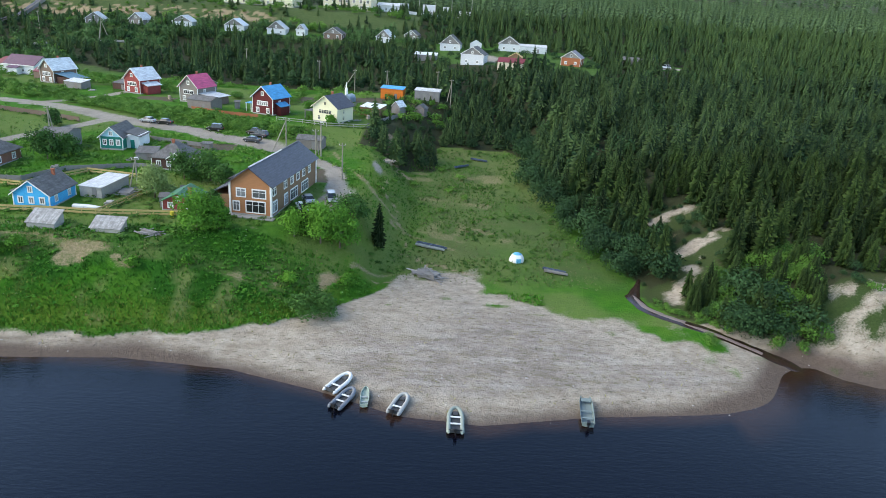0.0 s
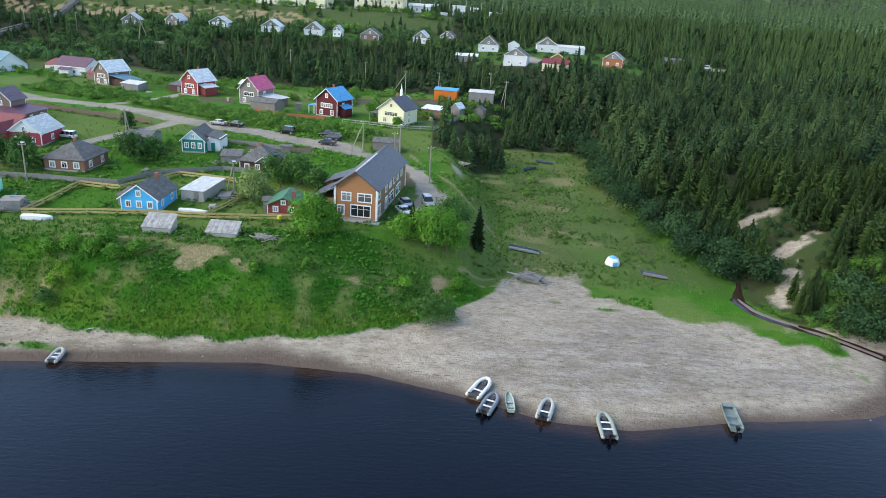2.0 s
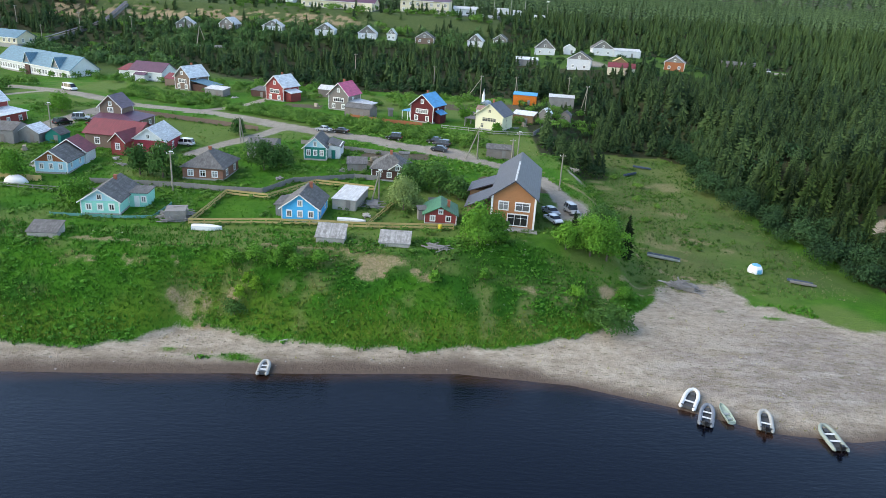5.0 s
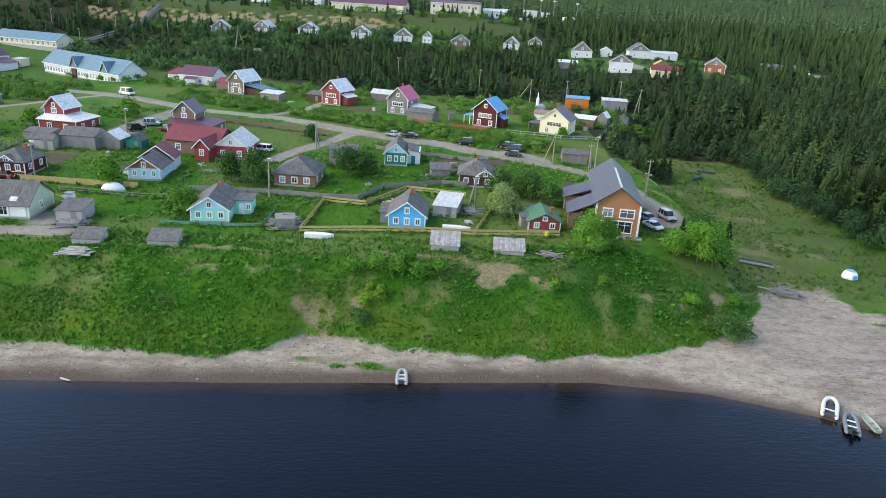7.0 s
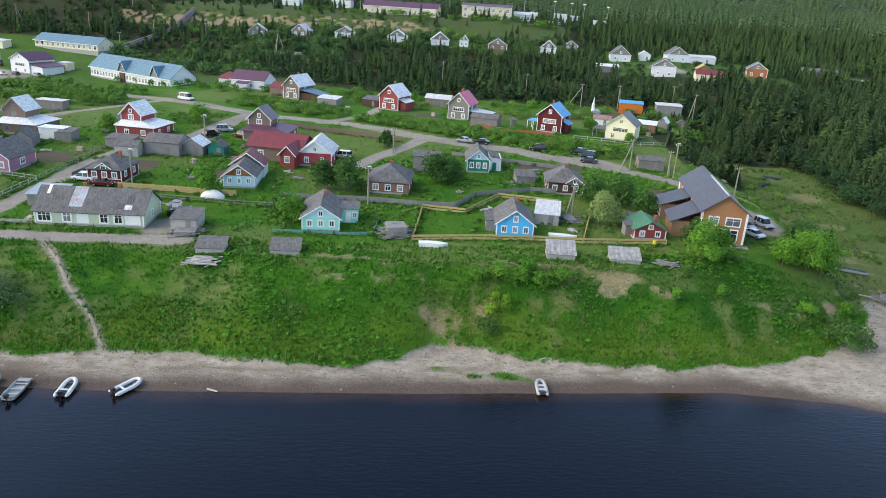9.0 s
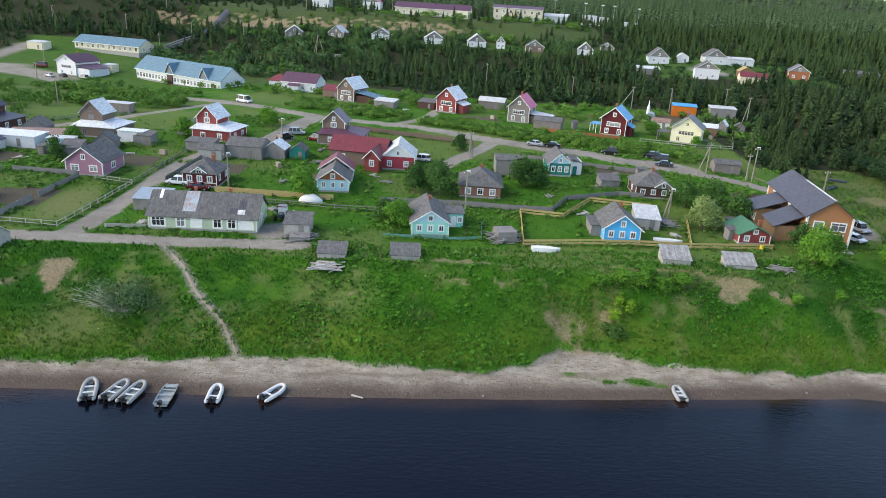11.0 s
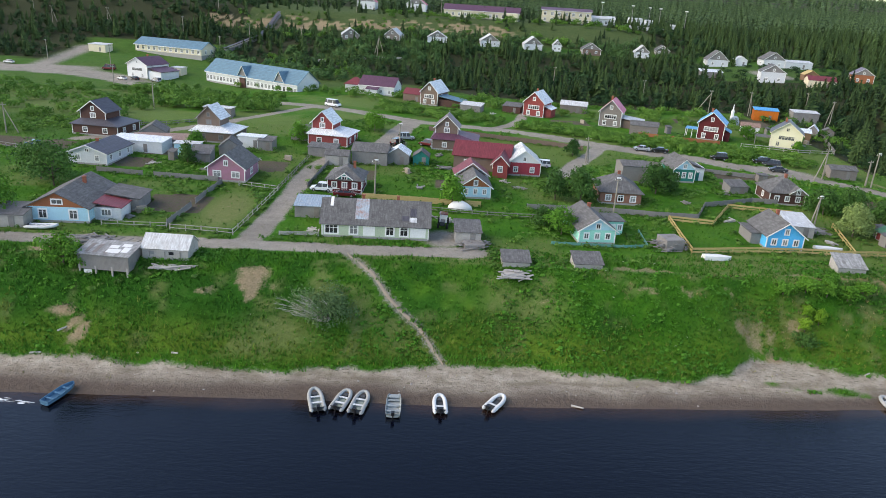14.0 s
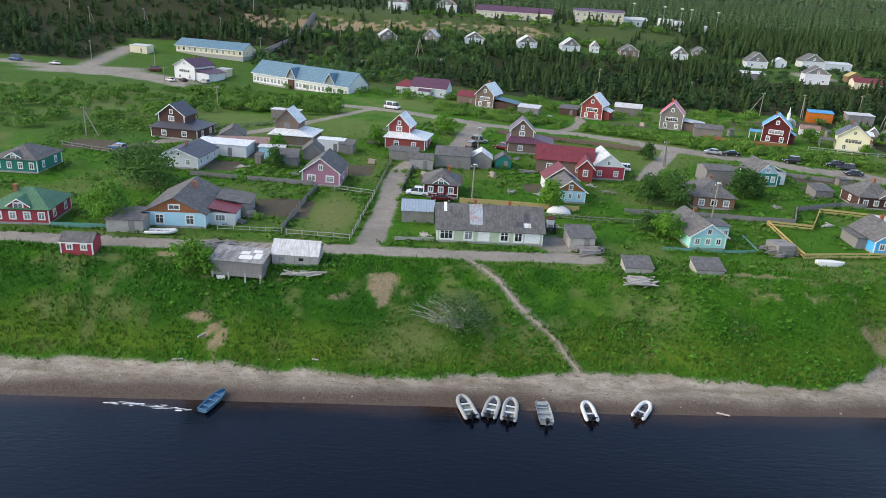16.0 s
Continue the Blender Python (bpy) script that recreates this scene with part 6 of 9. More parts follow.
# farther back
for i, (x, y, h, s, mat, label, n) in enumerate((
        (-182.2, 95.6, 5.0, 2.5, LEAF, "young green tree beside the grey shed on the bank", 1500),
        (-163.7, 175.0, 5.4, 2.6, LEAF, "green tree in the yard", 1200),
        (-146.5, 190.5, 5.6, 3.0, LEAF, "green tree behind the red house", 1400),
        (-95.5, 176.5, 4.6, 2.0, LEAF_DARK, "dark green shrub beside the lane", 900),
        (-185.0, 163.0, 4.4, 2.2, LEAF, "green shrub among the sheds", 900),
        (-183.0, 150.5, 4.8, 1.8, LEAF_DARK, "slim dark green tree among the sheds", 900),
        (-118.0, 166.0, 4.6, 2.4, LEAF, "green tree behind the red barn roof", 1000),
        (-27.5, 212.0, 5.2, 2.6, LEAF, "bright green tree beside the yellow house", 1200),
        (-37.0, 211.0, 4.4, 2.0, LEAF, "bright green garden tree", 900),
        (-29.0, 196.0, 3.0, 1.5, LEAF, "green garden bush before the yellow house", 600)), 22):
    broadleaf(x, y, h, s * 1.12, mat, label, 100 + i, int(n * (2.1 if y < 128 else 1.4)), 0.3 if y < 128 else 0.38, blobs=9)
spruce(-9.4, 124.4, 9.0, 2, "lone slim spruce on the slope crest", "")
spruce(-21.6, 115.2, 6.4, 2, "slim spruce between round trees", "")
broadleaf(-17.8, 100.4, 3.8, 3.7, LEAF_DARK, "dark round willow bush at the foot of the bank", 301, 4600, 0.28, False, "", "bush", 0.05, 9)
broadleaf(-74.6, 94.9, 2.2, 1.9, LEAF_DARK, "low dark green willow bush on the bank", 302, 1500, 0.24, False, "", "bush", 0.05)
for i, (x, y, h, s) in enumerate(((-74.0, 96.4, 2.4, 1.0), (-71.8, 97.0, 2.8, 1.1), (-73.2, 98.0, 1.8, 0.8))):
    broadleaf(x, y, h, s, SUNNY, "upright yellow green willow bush on the bank", 303 + i, 700, 0.24, False, "bank shrubs", "bush", 0.05)
for i, (x, y, h, s) in enumerate(((-76.2, 100.6, 2.2, 1.8), (-72.6, 101.0, 2.8, 2.0), (-69.4, 100.6, 2.7, 2.0), (-66.2, 100.4, 2.4, 2.1), (-68.0, 102.6, 2.0, 1.7), (-63.2, 101.8, 1.9, 1.9), (-45.2, 100.6, 1.8, 1.0), (-37.4, 102.6, 2.0, 0.9), (-22.0, 104.4, 1.8, 1.6), (-13.2, 108.6, 2.0, 1.6))):
    broadleaf(x, y, h, s, LEAF, "bright green shrub on the bank top", 310 + i, 1300, 0.25, False, "bank shrubs", "bush", 0.05)
dead = broadleaf(-144.2, 91.6, 4.6, 4.4, LEAF_GREEN_GREY, "half dead willow bush with bleached twigs on the bank", 320, 4200, 0.26, False, "", "bush", 0.1, 12)
g = random.Random(5)
for i in range(46):
    a = radians(165 + 100 * g.random())
    r = 3.4 + 3.2 * g.random()
    up = 0.8 + 3.0 * g.random()
    root = (-1.4 + 2.0 * g.random(), -0.9 + 1.2 * g.random(), 0.2)
    knee = (root[0] + 0.55 * r * math.cos(a), root[1] + 0.4 * r * math.sin(a), 0.3 + 0.75 * up)
    end = (root[0] + r * math.cos(a + 0.15), root[1] + 0.55 * r * math.sin(a + 0.15), up + 0.5)
    bm = bmesh.new()
    rod(bm, root, knee, 0.05, 0.03, 4)
    rod(bm, knee, end, 0.03, 0.012, 4)
    for k in range(3):
        u = 0.3 + 0.6 * g.random()
        p = Vector(knee).lerp(Vector(end), u)
        rod(bm, p, p + Vector((-0.5 - 0.6 * g.random(), g.gauss(0, 0.4), 0.2 + 0.5 * g.random())), 0.018, 0.008, 3)
    part("twig", bm, TWIG, dead)

THICKET = [leaf_arrays([(0, 0, 0.55, 0.42, 0.42, 0.45), (0.2, 0.15, 0.4, 0.36, 0.36, 0.36), (-0.2, -0.1, 0.35, 0.36, 0.36, 0.34)], 430, 0.095, 560 + s) for s in range(4)]
SHRUB = [leaf_arrays([(0, 0, 0.45, 0.7, 0.7, 0.5), (0.35, 0.2, 0.55, 0.5, 0.5, 0.45), (-0.3, -0.25, 0.4, 0.5, 0.5, 0.4)], 220, 0.17, 500 + s) for s in range(4)]
ROUND = [leaf_arrays([(0, 0, 0.4, 0.42, 0.42, 0.42), (0.2, 0.12, 0.5, 0.3, 0.3, 0.34), (-0.2, -0.12, 0.45, 0.3, 0.3, 0.36)], 230, 0.13, 540 + s) for s in range(4)]
ALDERS = [leaf_arrays([(0, 0, 0.55, 0.42, 0.42, 0.45), (0.2, 0.15, 0.4, 0.36, 0.36, 0.36), (-0.2, -0.1, 0.35, 0.36, 0.36, 0.34)], 110, 0.17, 520 + s) for s in range(4)]
DOME = [leaf_arrays([(0, 0, 0.4, 0.42, 0.42, 0.42), (0.2, 0.12, 0.5, 0.3, 0.3, 0.34), (-0.2, -0.12, 0.45, 0.3, 0.3, 0.36), (0.02, -0.2, 0.3, 0.3, 0.3, 0.3)], 880, 0.058, 580 + s) for s in range(5)]


def masked(values, x, y):
    """A land mask looked up at many places."""
    i = np.clip(np.searchsorted(gy, y), 0, len(gy) - 1)
    j = np.clip(np.searchsorted(gx, x), 0, len(gx) - 1)
    return values[i, j]


def masked_scars(x, y):
    return np.maximum.reduce([blot(x, y, cx, cy - 1.5, rx, ry + 2, turn) for cx, cy, rx, ry, turn in SCARS])


def shrubs(region, step, lo, hi, label, density=0.85, plants=None):
    px, py = [], []
    for x0, x1, y0, y1, tilt in region:
        x, y = jittered(x0, x1, y0, y1, step)
        y = y + (x - (x0 + x1) / 2) * tilt
        px.append(x)
        py.append(y)
    x, y = np.concatenate(px), np.concatenate(py)
    ok = rng.random(len(x)) < density
    for road, half in ((MAIN_ROAD, 4.6), (WEST_LANE, 3), (NORTH_LANE, 3), (YARD_ROAD, 4)):
        ok &= path_distance(x, y, road) > half
    ok &= clear_of_homes(x, y, 5.0)
    x, y = x[ok], y[ok]
    return scatter("shrubbery", plants or SHRUB, x, y, lo + (hi - lo) * rng.random(len(x)), HEDGE, label, "shrubs", 0.2)


shrubs(((-148, -112, 216, 232, -0.5), (-110, -78, 199, 214, -0.5), (-76, -52, 187, 200, -0.35), (-52, -34, 180, 189, -0.3)), 2.2, 1.5, 2.6, "green willow shrubs along the village road", 0.75)
shrubs(((-236, -182, 240, 262, -0.62), (-214, -176, 214, 222, -0.2)), 2.5, 2.8, 4.6, "tall rounded green willow hedge before the long hall", 0.85, ROUND)
shrubs(((-206, -150, 263, 282, -0.55), (-210, -160, 310, 335, -0.4)), 4.0, 2.2, 4.0, "willow shrubs round the long hall", 0.5, ROUND)
shrubs(((-255, -90, 394, 412, 0.0),), 4.2, 1.4, 2.8, "scrub on the tan scarp", 0.42, ROUND)
shrubs(((-295, -212, 172, 262, 0.0),), 4.2, 1.2, 3.4, "scattered willow shrubs on the open meadow", 0.5)
shrubs(((-150, -30, 236, 268, -0.15), (-34, 6, 214, 250, 0.0)), 4.2, 1.6, 3.4, "shrubs at the edge of the woods", 0.4)
shrubs(((-215, -60, 378, 396, 0.0), (-160, -15, 415, 440, 0.0)), 5.5, 2, 4.2, "shrubs on the heath below the school", 0.5)
shrubs(((-220, -20, 118, 175, 0.0),), 7.5, 0.7, 1.5, "low garden bushes between the houses", 0.4)
hx, hy = jittered(-232, -10, 296, 394, 3.4)
hall_yard = (hx < -168) & (hy < 300 - 0.66 * (hx + 224) + 16)
ok = (wooded(hx, hy) < 0.5) & ~hall_yard & clear_of_homes(hx, hy, 6.5) & (masked(way, hx, hy) < 0.2) & (rng.random(len(hx)) < 0.72) & (rough(hx, hy, 0.8) > -0.5)
low = np.minimum(2.0 + 3.4 * rng.random(len(hx)), sight_cap(hx, hy) * 1.1)
scatter("birch_scrub", ALDERS, hx[ok], hy[ok], low[ok], SCRUB, "grey green birch scrub between the far homes", "scrub", 0.2)
hx, hy = jittered(-235, -14, 380, 480, 5.0)
ok = (rng.random(len(hx)) < np.where((hy > 394) & (hy < 416), 0.14, 0.5)) & clear_of_homes(hx, hy, 9) & (path_distance(hx, hy, ((-240, 432), (-130, 428), (-12, 425))) > 7)
scatter("heath_trees", MID_SPRUCE, hx[ok], hy[ok], 3.5 + 4.5 * rng.random(ok.sum()), SPRUCE_FAR, "scattered young spruces on the heath", "trees")
near_round = round_crown & (sy < 222)
scatter("birch_grove", THICKET, sx[near_round], sy[near_round], 0.62 * size[near_round], ALDER, "blue green birches and alders above the valley", "woods", 0.2)
round_crown &= ~near_round
scatter("birch_woods", ALDERS, sx[round_crown], sy[round_crown], 0.62 * size[round_crown], ALDER, "blue green birches and alders among the spruces", "woods", 0.2)
ax, ay = jittered(16, 62, 100, 215, 3.4)
off = ax - ramp(RTOE, ay)
ok = (off > -1.5) & (off < 13 - 0.03 * (ay - 100)) & (path_distance(ax, ay, CREEK) > 2.2) & (masked_scars(ax, ay) < 0.2) & ~((ax > 37.5) & (ax < 50) & (ay > 103) & (ay < 119)) & (rng.random(len(ax)) < 0.9)
scatter("alder_thicket", DOME, ax[ok], ay[ok], 4.2 + 3.2 * rng.random(ok.sum()), ALDER, "thick blue green alder bushes along the creek", "thicket", 0.2)
ax, ay = jittered(-14, 12, 148, 198, 5.5)
ok = (rng.random(len(ax)) < 0.45)
scatter("valley_bushes", SHRUB, ax[ok], ay[ok], 0.9 + 1.0 * rng.random(ok.sum()), HEDGE, "low bushes on the valley meadow", "shrubs", 0.1)
ax, ay = jittered(45, 66, 98, 118, 2.3)
ok = (rng.random(len(ax)) < 0.72) & (masked_scars(ax, ay) < 0.12) & (path_distance(ax, ay, CREEK) > 2.6) & (path_distance(ax, ay, BLUFF_STRIP) > 2.6) & ~((ax < 48.5) & (ay > 104.5))
scatter("slope_birches", DOME, ax[ok], ay[ok], 2.2 + 2.2 * rng.random(ok.sum()), SLOPE_LEAF, "young fresh green birches on the slope above the creek", "trees", 0.15, squash=0.3)
ax, ay = jittered(38.5, 48, 102.5, 112, 1.1)
ok = (masked_scars(ax, ay) < 0.3) & (path_distance(ax, ay, CREEK) > 1.9) & (ax > ramp(RTOE, ay) - 5) & (path_distance(ax, ay, CREEK) < 7)
scatter("creek_bushes", SHRUB, ax[ok], ay[ok], 0.5 + 0.7 * rng.random(ok.sum()), SLOPE_LEAF, "low green bushes along the creek", "shrubs", 0.1)
ax, ay = jittered(42, 66, 98, 114, 2.0)
ok = (rng.random(len(ax)) < 0.55) & (masked_scars(ax, ay) < 0.35) & (path_distance(ax, ay, CREEK) > 1.8) & (ax > ramp(RTOE, ay) - 1) & ~((ax < 49.5) & (ay > 103.5))
scatter("slope_bushes", THICKET, ax[ok], ay[ok], 1.2 + 1.7 * rng.random(ok.sum()), SLOPE_LEAF, "fresh green bushes on the slope above the creek", "shrubs", 0.15)
ax, ay = jittered(58, 110, 88, 112, 3.0)
ok = (rng.random(len(ax)) < 0.4) & (ay > ramp(SHORE, ax) + 9)
scatter("bluff_bushes", SHRUB, ax[ok], ay[ok], 1.0 + 1.4 * rng.random(ok.sum()), HEDGE, "bushes hanging on the sandy bluff", "shrubs", 0.1)

# grass on the bank and around the houses
def blade_arrays(n, h, wide, seed):
    g = np.random.default_rng(seed)
    v, f = [], []
    for i in range(n):
        a, lean = g.random() * 6.283, 0.25 + 0.6 * g.random()
        bx, by = (g.random() - 0.5) * 0.7, (g.random() - 0.5) * 0.7
        hh = h * (0.6 + 0.6 * g.random())
        k = len(v)
        v += [(bx - wide * math.sin(a), by + wide * math.cos(a), 0), (bx + wide * math.sin(a), by - wide * math.cos(a), 0), (bx + lean * hh * math.cos(a), by + lean * hh * math.sin(a), hh)]
        f.append((k, k + 1, k + 2))
    return np.array(v), np.array(f)


TUFT = [blade_arrays(6, 0.55, 0.065, 600 + s) for s in range(5)]
WEEDS = [leaf_arrays([(0, 0, 0.25, 0.5, 0.5, 0.28)], 16, 0.3, 620 + s, 1.0) for s in range(4)]
HEADS = [leaf_arrays([(0, 0, 0.65, 0.3, 0.3, 0.08)], 7, 0.16, 640 + s, 3.0) for s in range(3)]


bare = np.maximum.reduce([sand, soil * 0.9, way, garden])
tx, ty = jittered(-245, 40, 66, 112, 0.5)
ok = (masked(bare, tx, ty) < 0.35) & (ty > ramp(SHORE, tx) + 2) & (ty < ramp(EDGE, tx) + 8) & (tx < 20)
tx, ty = tx[ok], ty[ok]
patch = rough(tx, ty, 0.5)
thick = (rough(tx, ty, 1.1) + 0.9 * rng.random(len(tx)) > -0.05) & (masked(field, tx, ty) < 0.3 + 0.7 * rng.random(len(tx)))
tx, ty, patch = tx[thick], ty[thick], patch[thick]
scatter("bank_grass", TUFT, tx, ty, 0.55 + 0.65 * rng.random(len(tx)), GRASS, "long bright green grass on the river bank", "grass", 0.03, tones=np.clip(0.45 + 0.55 * patch + 0.3 * rough(tx, ty, 0.16) + 0.2 * (rng.random(len(tx)) - 0.5) + 0.45 * ease(9, 1, ty - ramp(FOOT, tx)) - 0.45 * masked(lush, tx, ty), 0, 1))
ok = (rough(tx, ty, 0.8) + 0.9 * rng.random(len(tx)) > 0.86)
scatter("bank_weeds", WEEDS, tx[ok], ty[ok], 0.4 + 0.65 * rng.random(ok.sum()), WEED, "dark broad-leaved weeds on the river bank", "weeds", 0.03)
ok = (rough(tx, ty, 0.9) - 0.1 > 0.0) & (rng.random(len(tx)) < 0.025)
scatter("bank_flowers", HEADS, tx[ok], ty[ok], 0.35 + 0.35 * rng.random(ok.sum()), UMBEL, "white flower heads in the grass", "flowers", 0.0)
tx, ty = jittered(-240, 16, 84, 190, 1.15)
ok = (masked(bare, tx, ty) < 0.3) & (ty > ramp(EDGE, tx) + 3) & in_view(tx, ty)
tx, ty = tx[ok], ty[ok]
mown = masked(field, tx, ty)
thin = (mown < 0.55) | (rng.random(len(tx)) < 0.3)
tx, ty, mown = tx[thin], ty[thin], mown[thin]
scatter("meadow_grass", TUFT, tx, ty, 0.4 + 0.5 * rng.random(len(tx)), GRASS, "green meadow grass between the houses", "grass", 0.03, tones=np.clip(0.45 + 0.6 * rough(tx, ty, 0.3), 0, 1))
ok = (mown > 0.35) & (rng.random(len(tx)) < 0.6)
scatter("dry_grass", TUFT, tx[ok], ty[ok], 0.3 + 0.3 * rng.random(ok.sum()), DRY, "yellowish dry grass on the mown field", "grass", 0.02)
wx, wy = jittered(-240, -18, 72, 104, 0.62)
low = wy - ramp(FOOT, wx)
ok = (low > 0.8) & (low < 8) & (masked(sand, wx, wy) < 0.4) & (rough(wx * 0.5, wy, 0.9) + 0.5 * rng.random(len(wx)) > 0.05 + 0.07 * low)
scatter("olive_foot_grass", TUFT, wx[ok], wy[ok], 0.55 + 0.6 * rng.random(ok.sum()), FOOT_GRASS, "olive and yellowish grass at the foot of the bank", "grass", 0.02)
wx, wy = jittered(-105, -44, 92, 107, 0.6)
ok = (masked(field, wx, wy) > 0.45) & (masked(bank, wx, wy) > 0.3) & (rng.random(len(wx)) < 0.8)
scatter("bank_dry_grass", TUFT, wx[ok], wy[ok], 0.4 + 0.4 * rng.random(ok.sum()), DRY, "straw coloured dry grass on the worn bank", "grass", 0.02, tones=rng.random(ok.sum()) * 0.6)
tx, ty = jittered(-240, 60, 68, 120, 1.7)
ok = (masked(sand, tx, ty) > 0.7) & (masked(wet, tx, ty) < 0.5) & (rough(tx, ty, 1.6) + 0.3 * rng.random(len(tx)) > 0.45)
scatter("beach_tufts", TUFT, tx[ok], ty[ok], 0.3 + 0.4 * rng.random(ok.sum()), DRY, "thin grass tufts on the sand", "grass", 0.02, tones=rng.random(ok.sum()) * 0.4)

tx, ty = jittered(-238, -10, 104, 205, 1.25)
ok = (masked(bare, tx, ty) < 0.3) & (ty > ramp(EDGE, tx) + 1) & in_view(tx, ty) & clear_of_homes(tx, ty, 6) & (masked(field, tx, ty) < 0.35) & (rough(tx, ty, 0.9) + 0.6 * rough(tx, ty, 0.25) + 0.5 * rng.random(len(tx)) > 0.42)
tx, ty = tx[ok], ty[ok]
lawn = (tx > -85.5) & (tx < -73.5) & (ty > 112) & (ty < 129)
tx, ty = tx[~lawn], ty[~lawn]
scatter("garden_weeds", WEEDS, tx, ty, 0.7 + 0.9 * rng.random(len(tx)), HEDGE, "rank green weeds and tall grass between the gardens", "weeds", 0.05, tones=np.clip(0.4 + 0.6 * rough(tx, ty, 0.5) + 0.3 * (rng.random(len(tx)) - 0.5), 0, 1))

# bushes round the sandy scars, on the valley floor and among the far homes
ax, ay = jittered(40, 72, 106, 156, 2.4)
ok = (scar_land[np.clip(np.searchsorted(gy, ay), 0, len(gy) - 1), np.clip(np.searchsorted(gx, ax), 0, len(gx) - 1)] > 0.1) & (masked_scars(ax, ay) < 0.75) & (ax > ramp(RTOE, ay)) & (masked(sand, ax, ay) < 0.4) & ~((ax < 46) & (ay < 118)) & (rng.random(len(ax)) < 0.95)
scatter("scar_bushes", THICKET, ax[ok], ay[ok], 1.0 + 1.5 * rng.random(ok.sum()), ALDER, "dark bushes round the sandy scars", "shrubs", 0.15)
ax, ay = jittered(-6, 32, 116, 205, 0.95)
ok = (ax > ramp(TOE, ay) - 3) & (ax < ramp(RTOE, ay)) & (rough(ax, ay, 1.3) + 0.5 * rng.random(len(ax)) > 0.35)
scatter("valley_tufts", TUFT, ax[ok], ay[ok], 0.5 + 0.6 * rng.random(ok.sum()), SLOPE_LEAF, "rough grass tufts on the valley floor", "grass", 0.02)
ok = (ax > ramp(TOE, ay) - 1) & (ax < ramp(RTOE, ay) - 1) & (rough(ax, ay, 1.0) + 0.9 * rng.random(len(ax)) > 0.5)
scatter("valley_dry_grass", TUFT, ax[ok], ay[ok], 0.35 + 0.4 * rng.random(ok.sum()), VALLEY_DRY, "grey green dry grass on the valley floor", "grass", 0.02)
ax, ay = jittered(-10, 34, 118, 204, 1.5)
ok = (ax > ramp(CREST, ay)) & (ax < ramp(RTOE, ay) - 0.5) & (rough(ax * 0.45, ay, 1.6) + 0.4 * rng.random(len(ax)) > 0.42) & (masked(sand, ax, ay) < 0.3)
scatter("valley_hummocks", SHRUB, ax[ok], ay[ok], 0.3 + 0.5 * rng.random(ok.sum()), SLOPE_LEAF, "low dark heather hummocks on the valley meadow", "shrubs", 0.08, squash=0.5)
ax, ay = jittered(-24, 2, 112, 192, 1.1)
ok = (ax > ramp(CREST, ay) - 2) & (ax < ramp(TOE, ay) + 2) & (masked(bare, ax, ay) < 0.3) & (rough(ax, ay, 1.2) + 0.7 * rng.random(len(ax)) > 0.25)
scatter("slope_grass", TUFT, ax[ok], ay[ok], 0.5 + 0.6 * rng.random(ok.sum()), GRASS, "long green grass on the valley slope", "grass", 0.02, tones=np.clip(0.5 + 0.6 * rough(ax[ok], ay[ok], 0.7), 0, 1))
ax, ay = jittered(-195, 75, 296, 384, 4.5)
ok = (masked(woods, ax, ay) < 0.5) & clear_of_homes(ax, ay, 6) & (masked(way, ax, ay) < 0.3) & (((ax > -4) & (ay < 360)) | (ay > 352)) & (rng.random(len(ax)) < 0.5)
scatter("homestead_bushes", SHRUB, ax[ok], ay[ok], 1.3 + 1.6 * rng.random(ok.sum()), ALDER, "grey green bushes among the far homes", "shrubs", 0.15)
rx, ry = jittered(-190, 46, 352, 386, 3.6)
ok = clear_of_homes(rx, ry, 6.5) & (masked(way, rx, ry) < 0.3) & (rng.random(len(rx)) < 0.42)
scatter("homestead_trees", MID_SPRUCE, rx[ok], ry[ok], 2.6 + 3.6 * rng.random(ok.sum()), SPRUCE_FAR, "small spruces among the far homes", "trees", 0.1)

# ---- sheds, wood piles and yards ----
PALE_PLANK = boards("pale_bleached_planks", (0.42, 0.4, 0.37), (0.25, 0.23, 0.21), 0.35, 0.2, "Z")
BLUE_GREY_TIN = roofing("blue_grey_tin", (0.25, 0.33, 0.4), 0.5, (0.4, 0.42, 0.42), 0.4, 0.45)
RUSTY = roofing("rusty_tin", (0.3, 0.2, 0.16), 0.4, (0.18, 0.1, 0.07), 0.4, 0.6)
ORANGE_PAINT = boards("orange_painted_boards", (0.62, 0.16, 0.02), (0.5, 0.16, 0.04), 0.1, 0.2, "X")
STRIPED = roofing("striped_old_tin", (0.34, 0.34, 0.33), 0.9, (0.13, 0.12, 0.11), 0.55, 0.6, groove=0.4)
TARP = plain("white_tarpaulin", (0.72, 0.72, 0.7), 0.6, 0, 0.08)
SPLIT_WOOD = plain("stacked_split_firewood", (0.34, 0.29, 0.23), 0.9, 0, 0.35, 4)

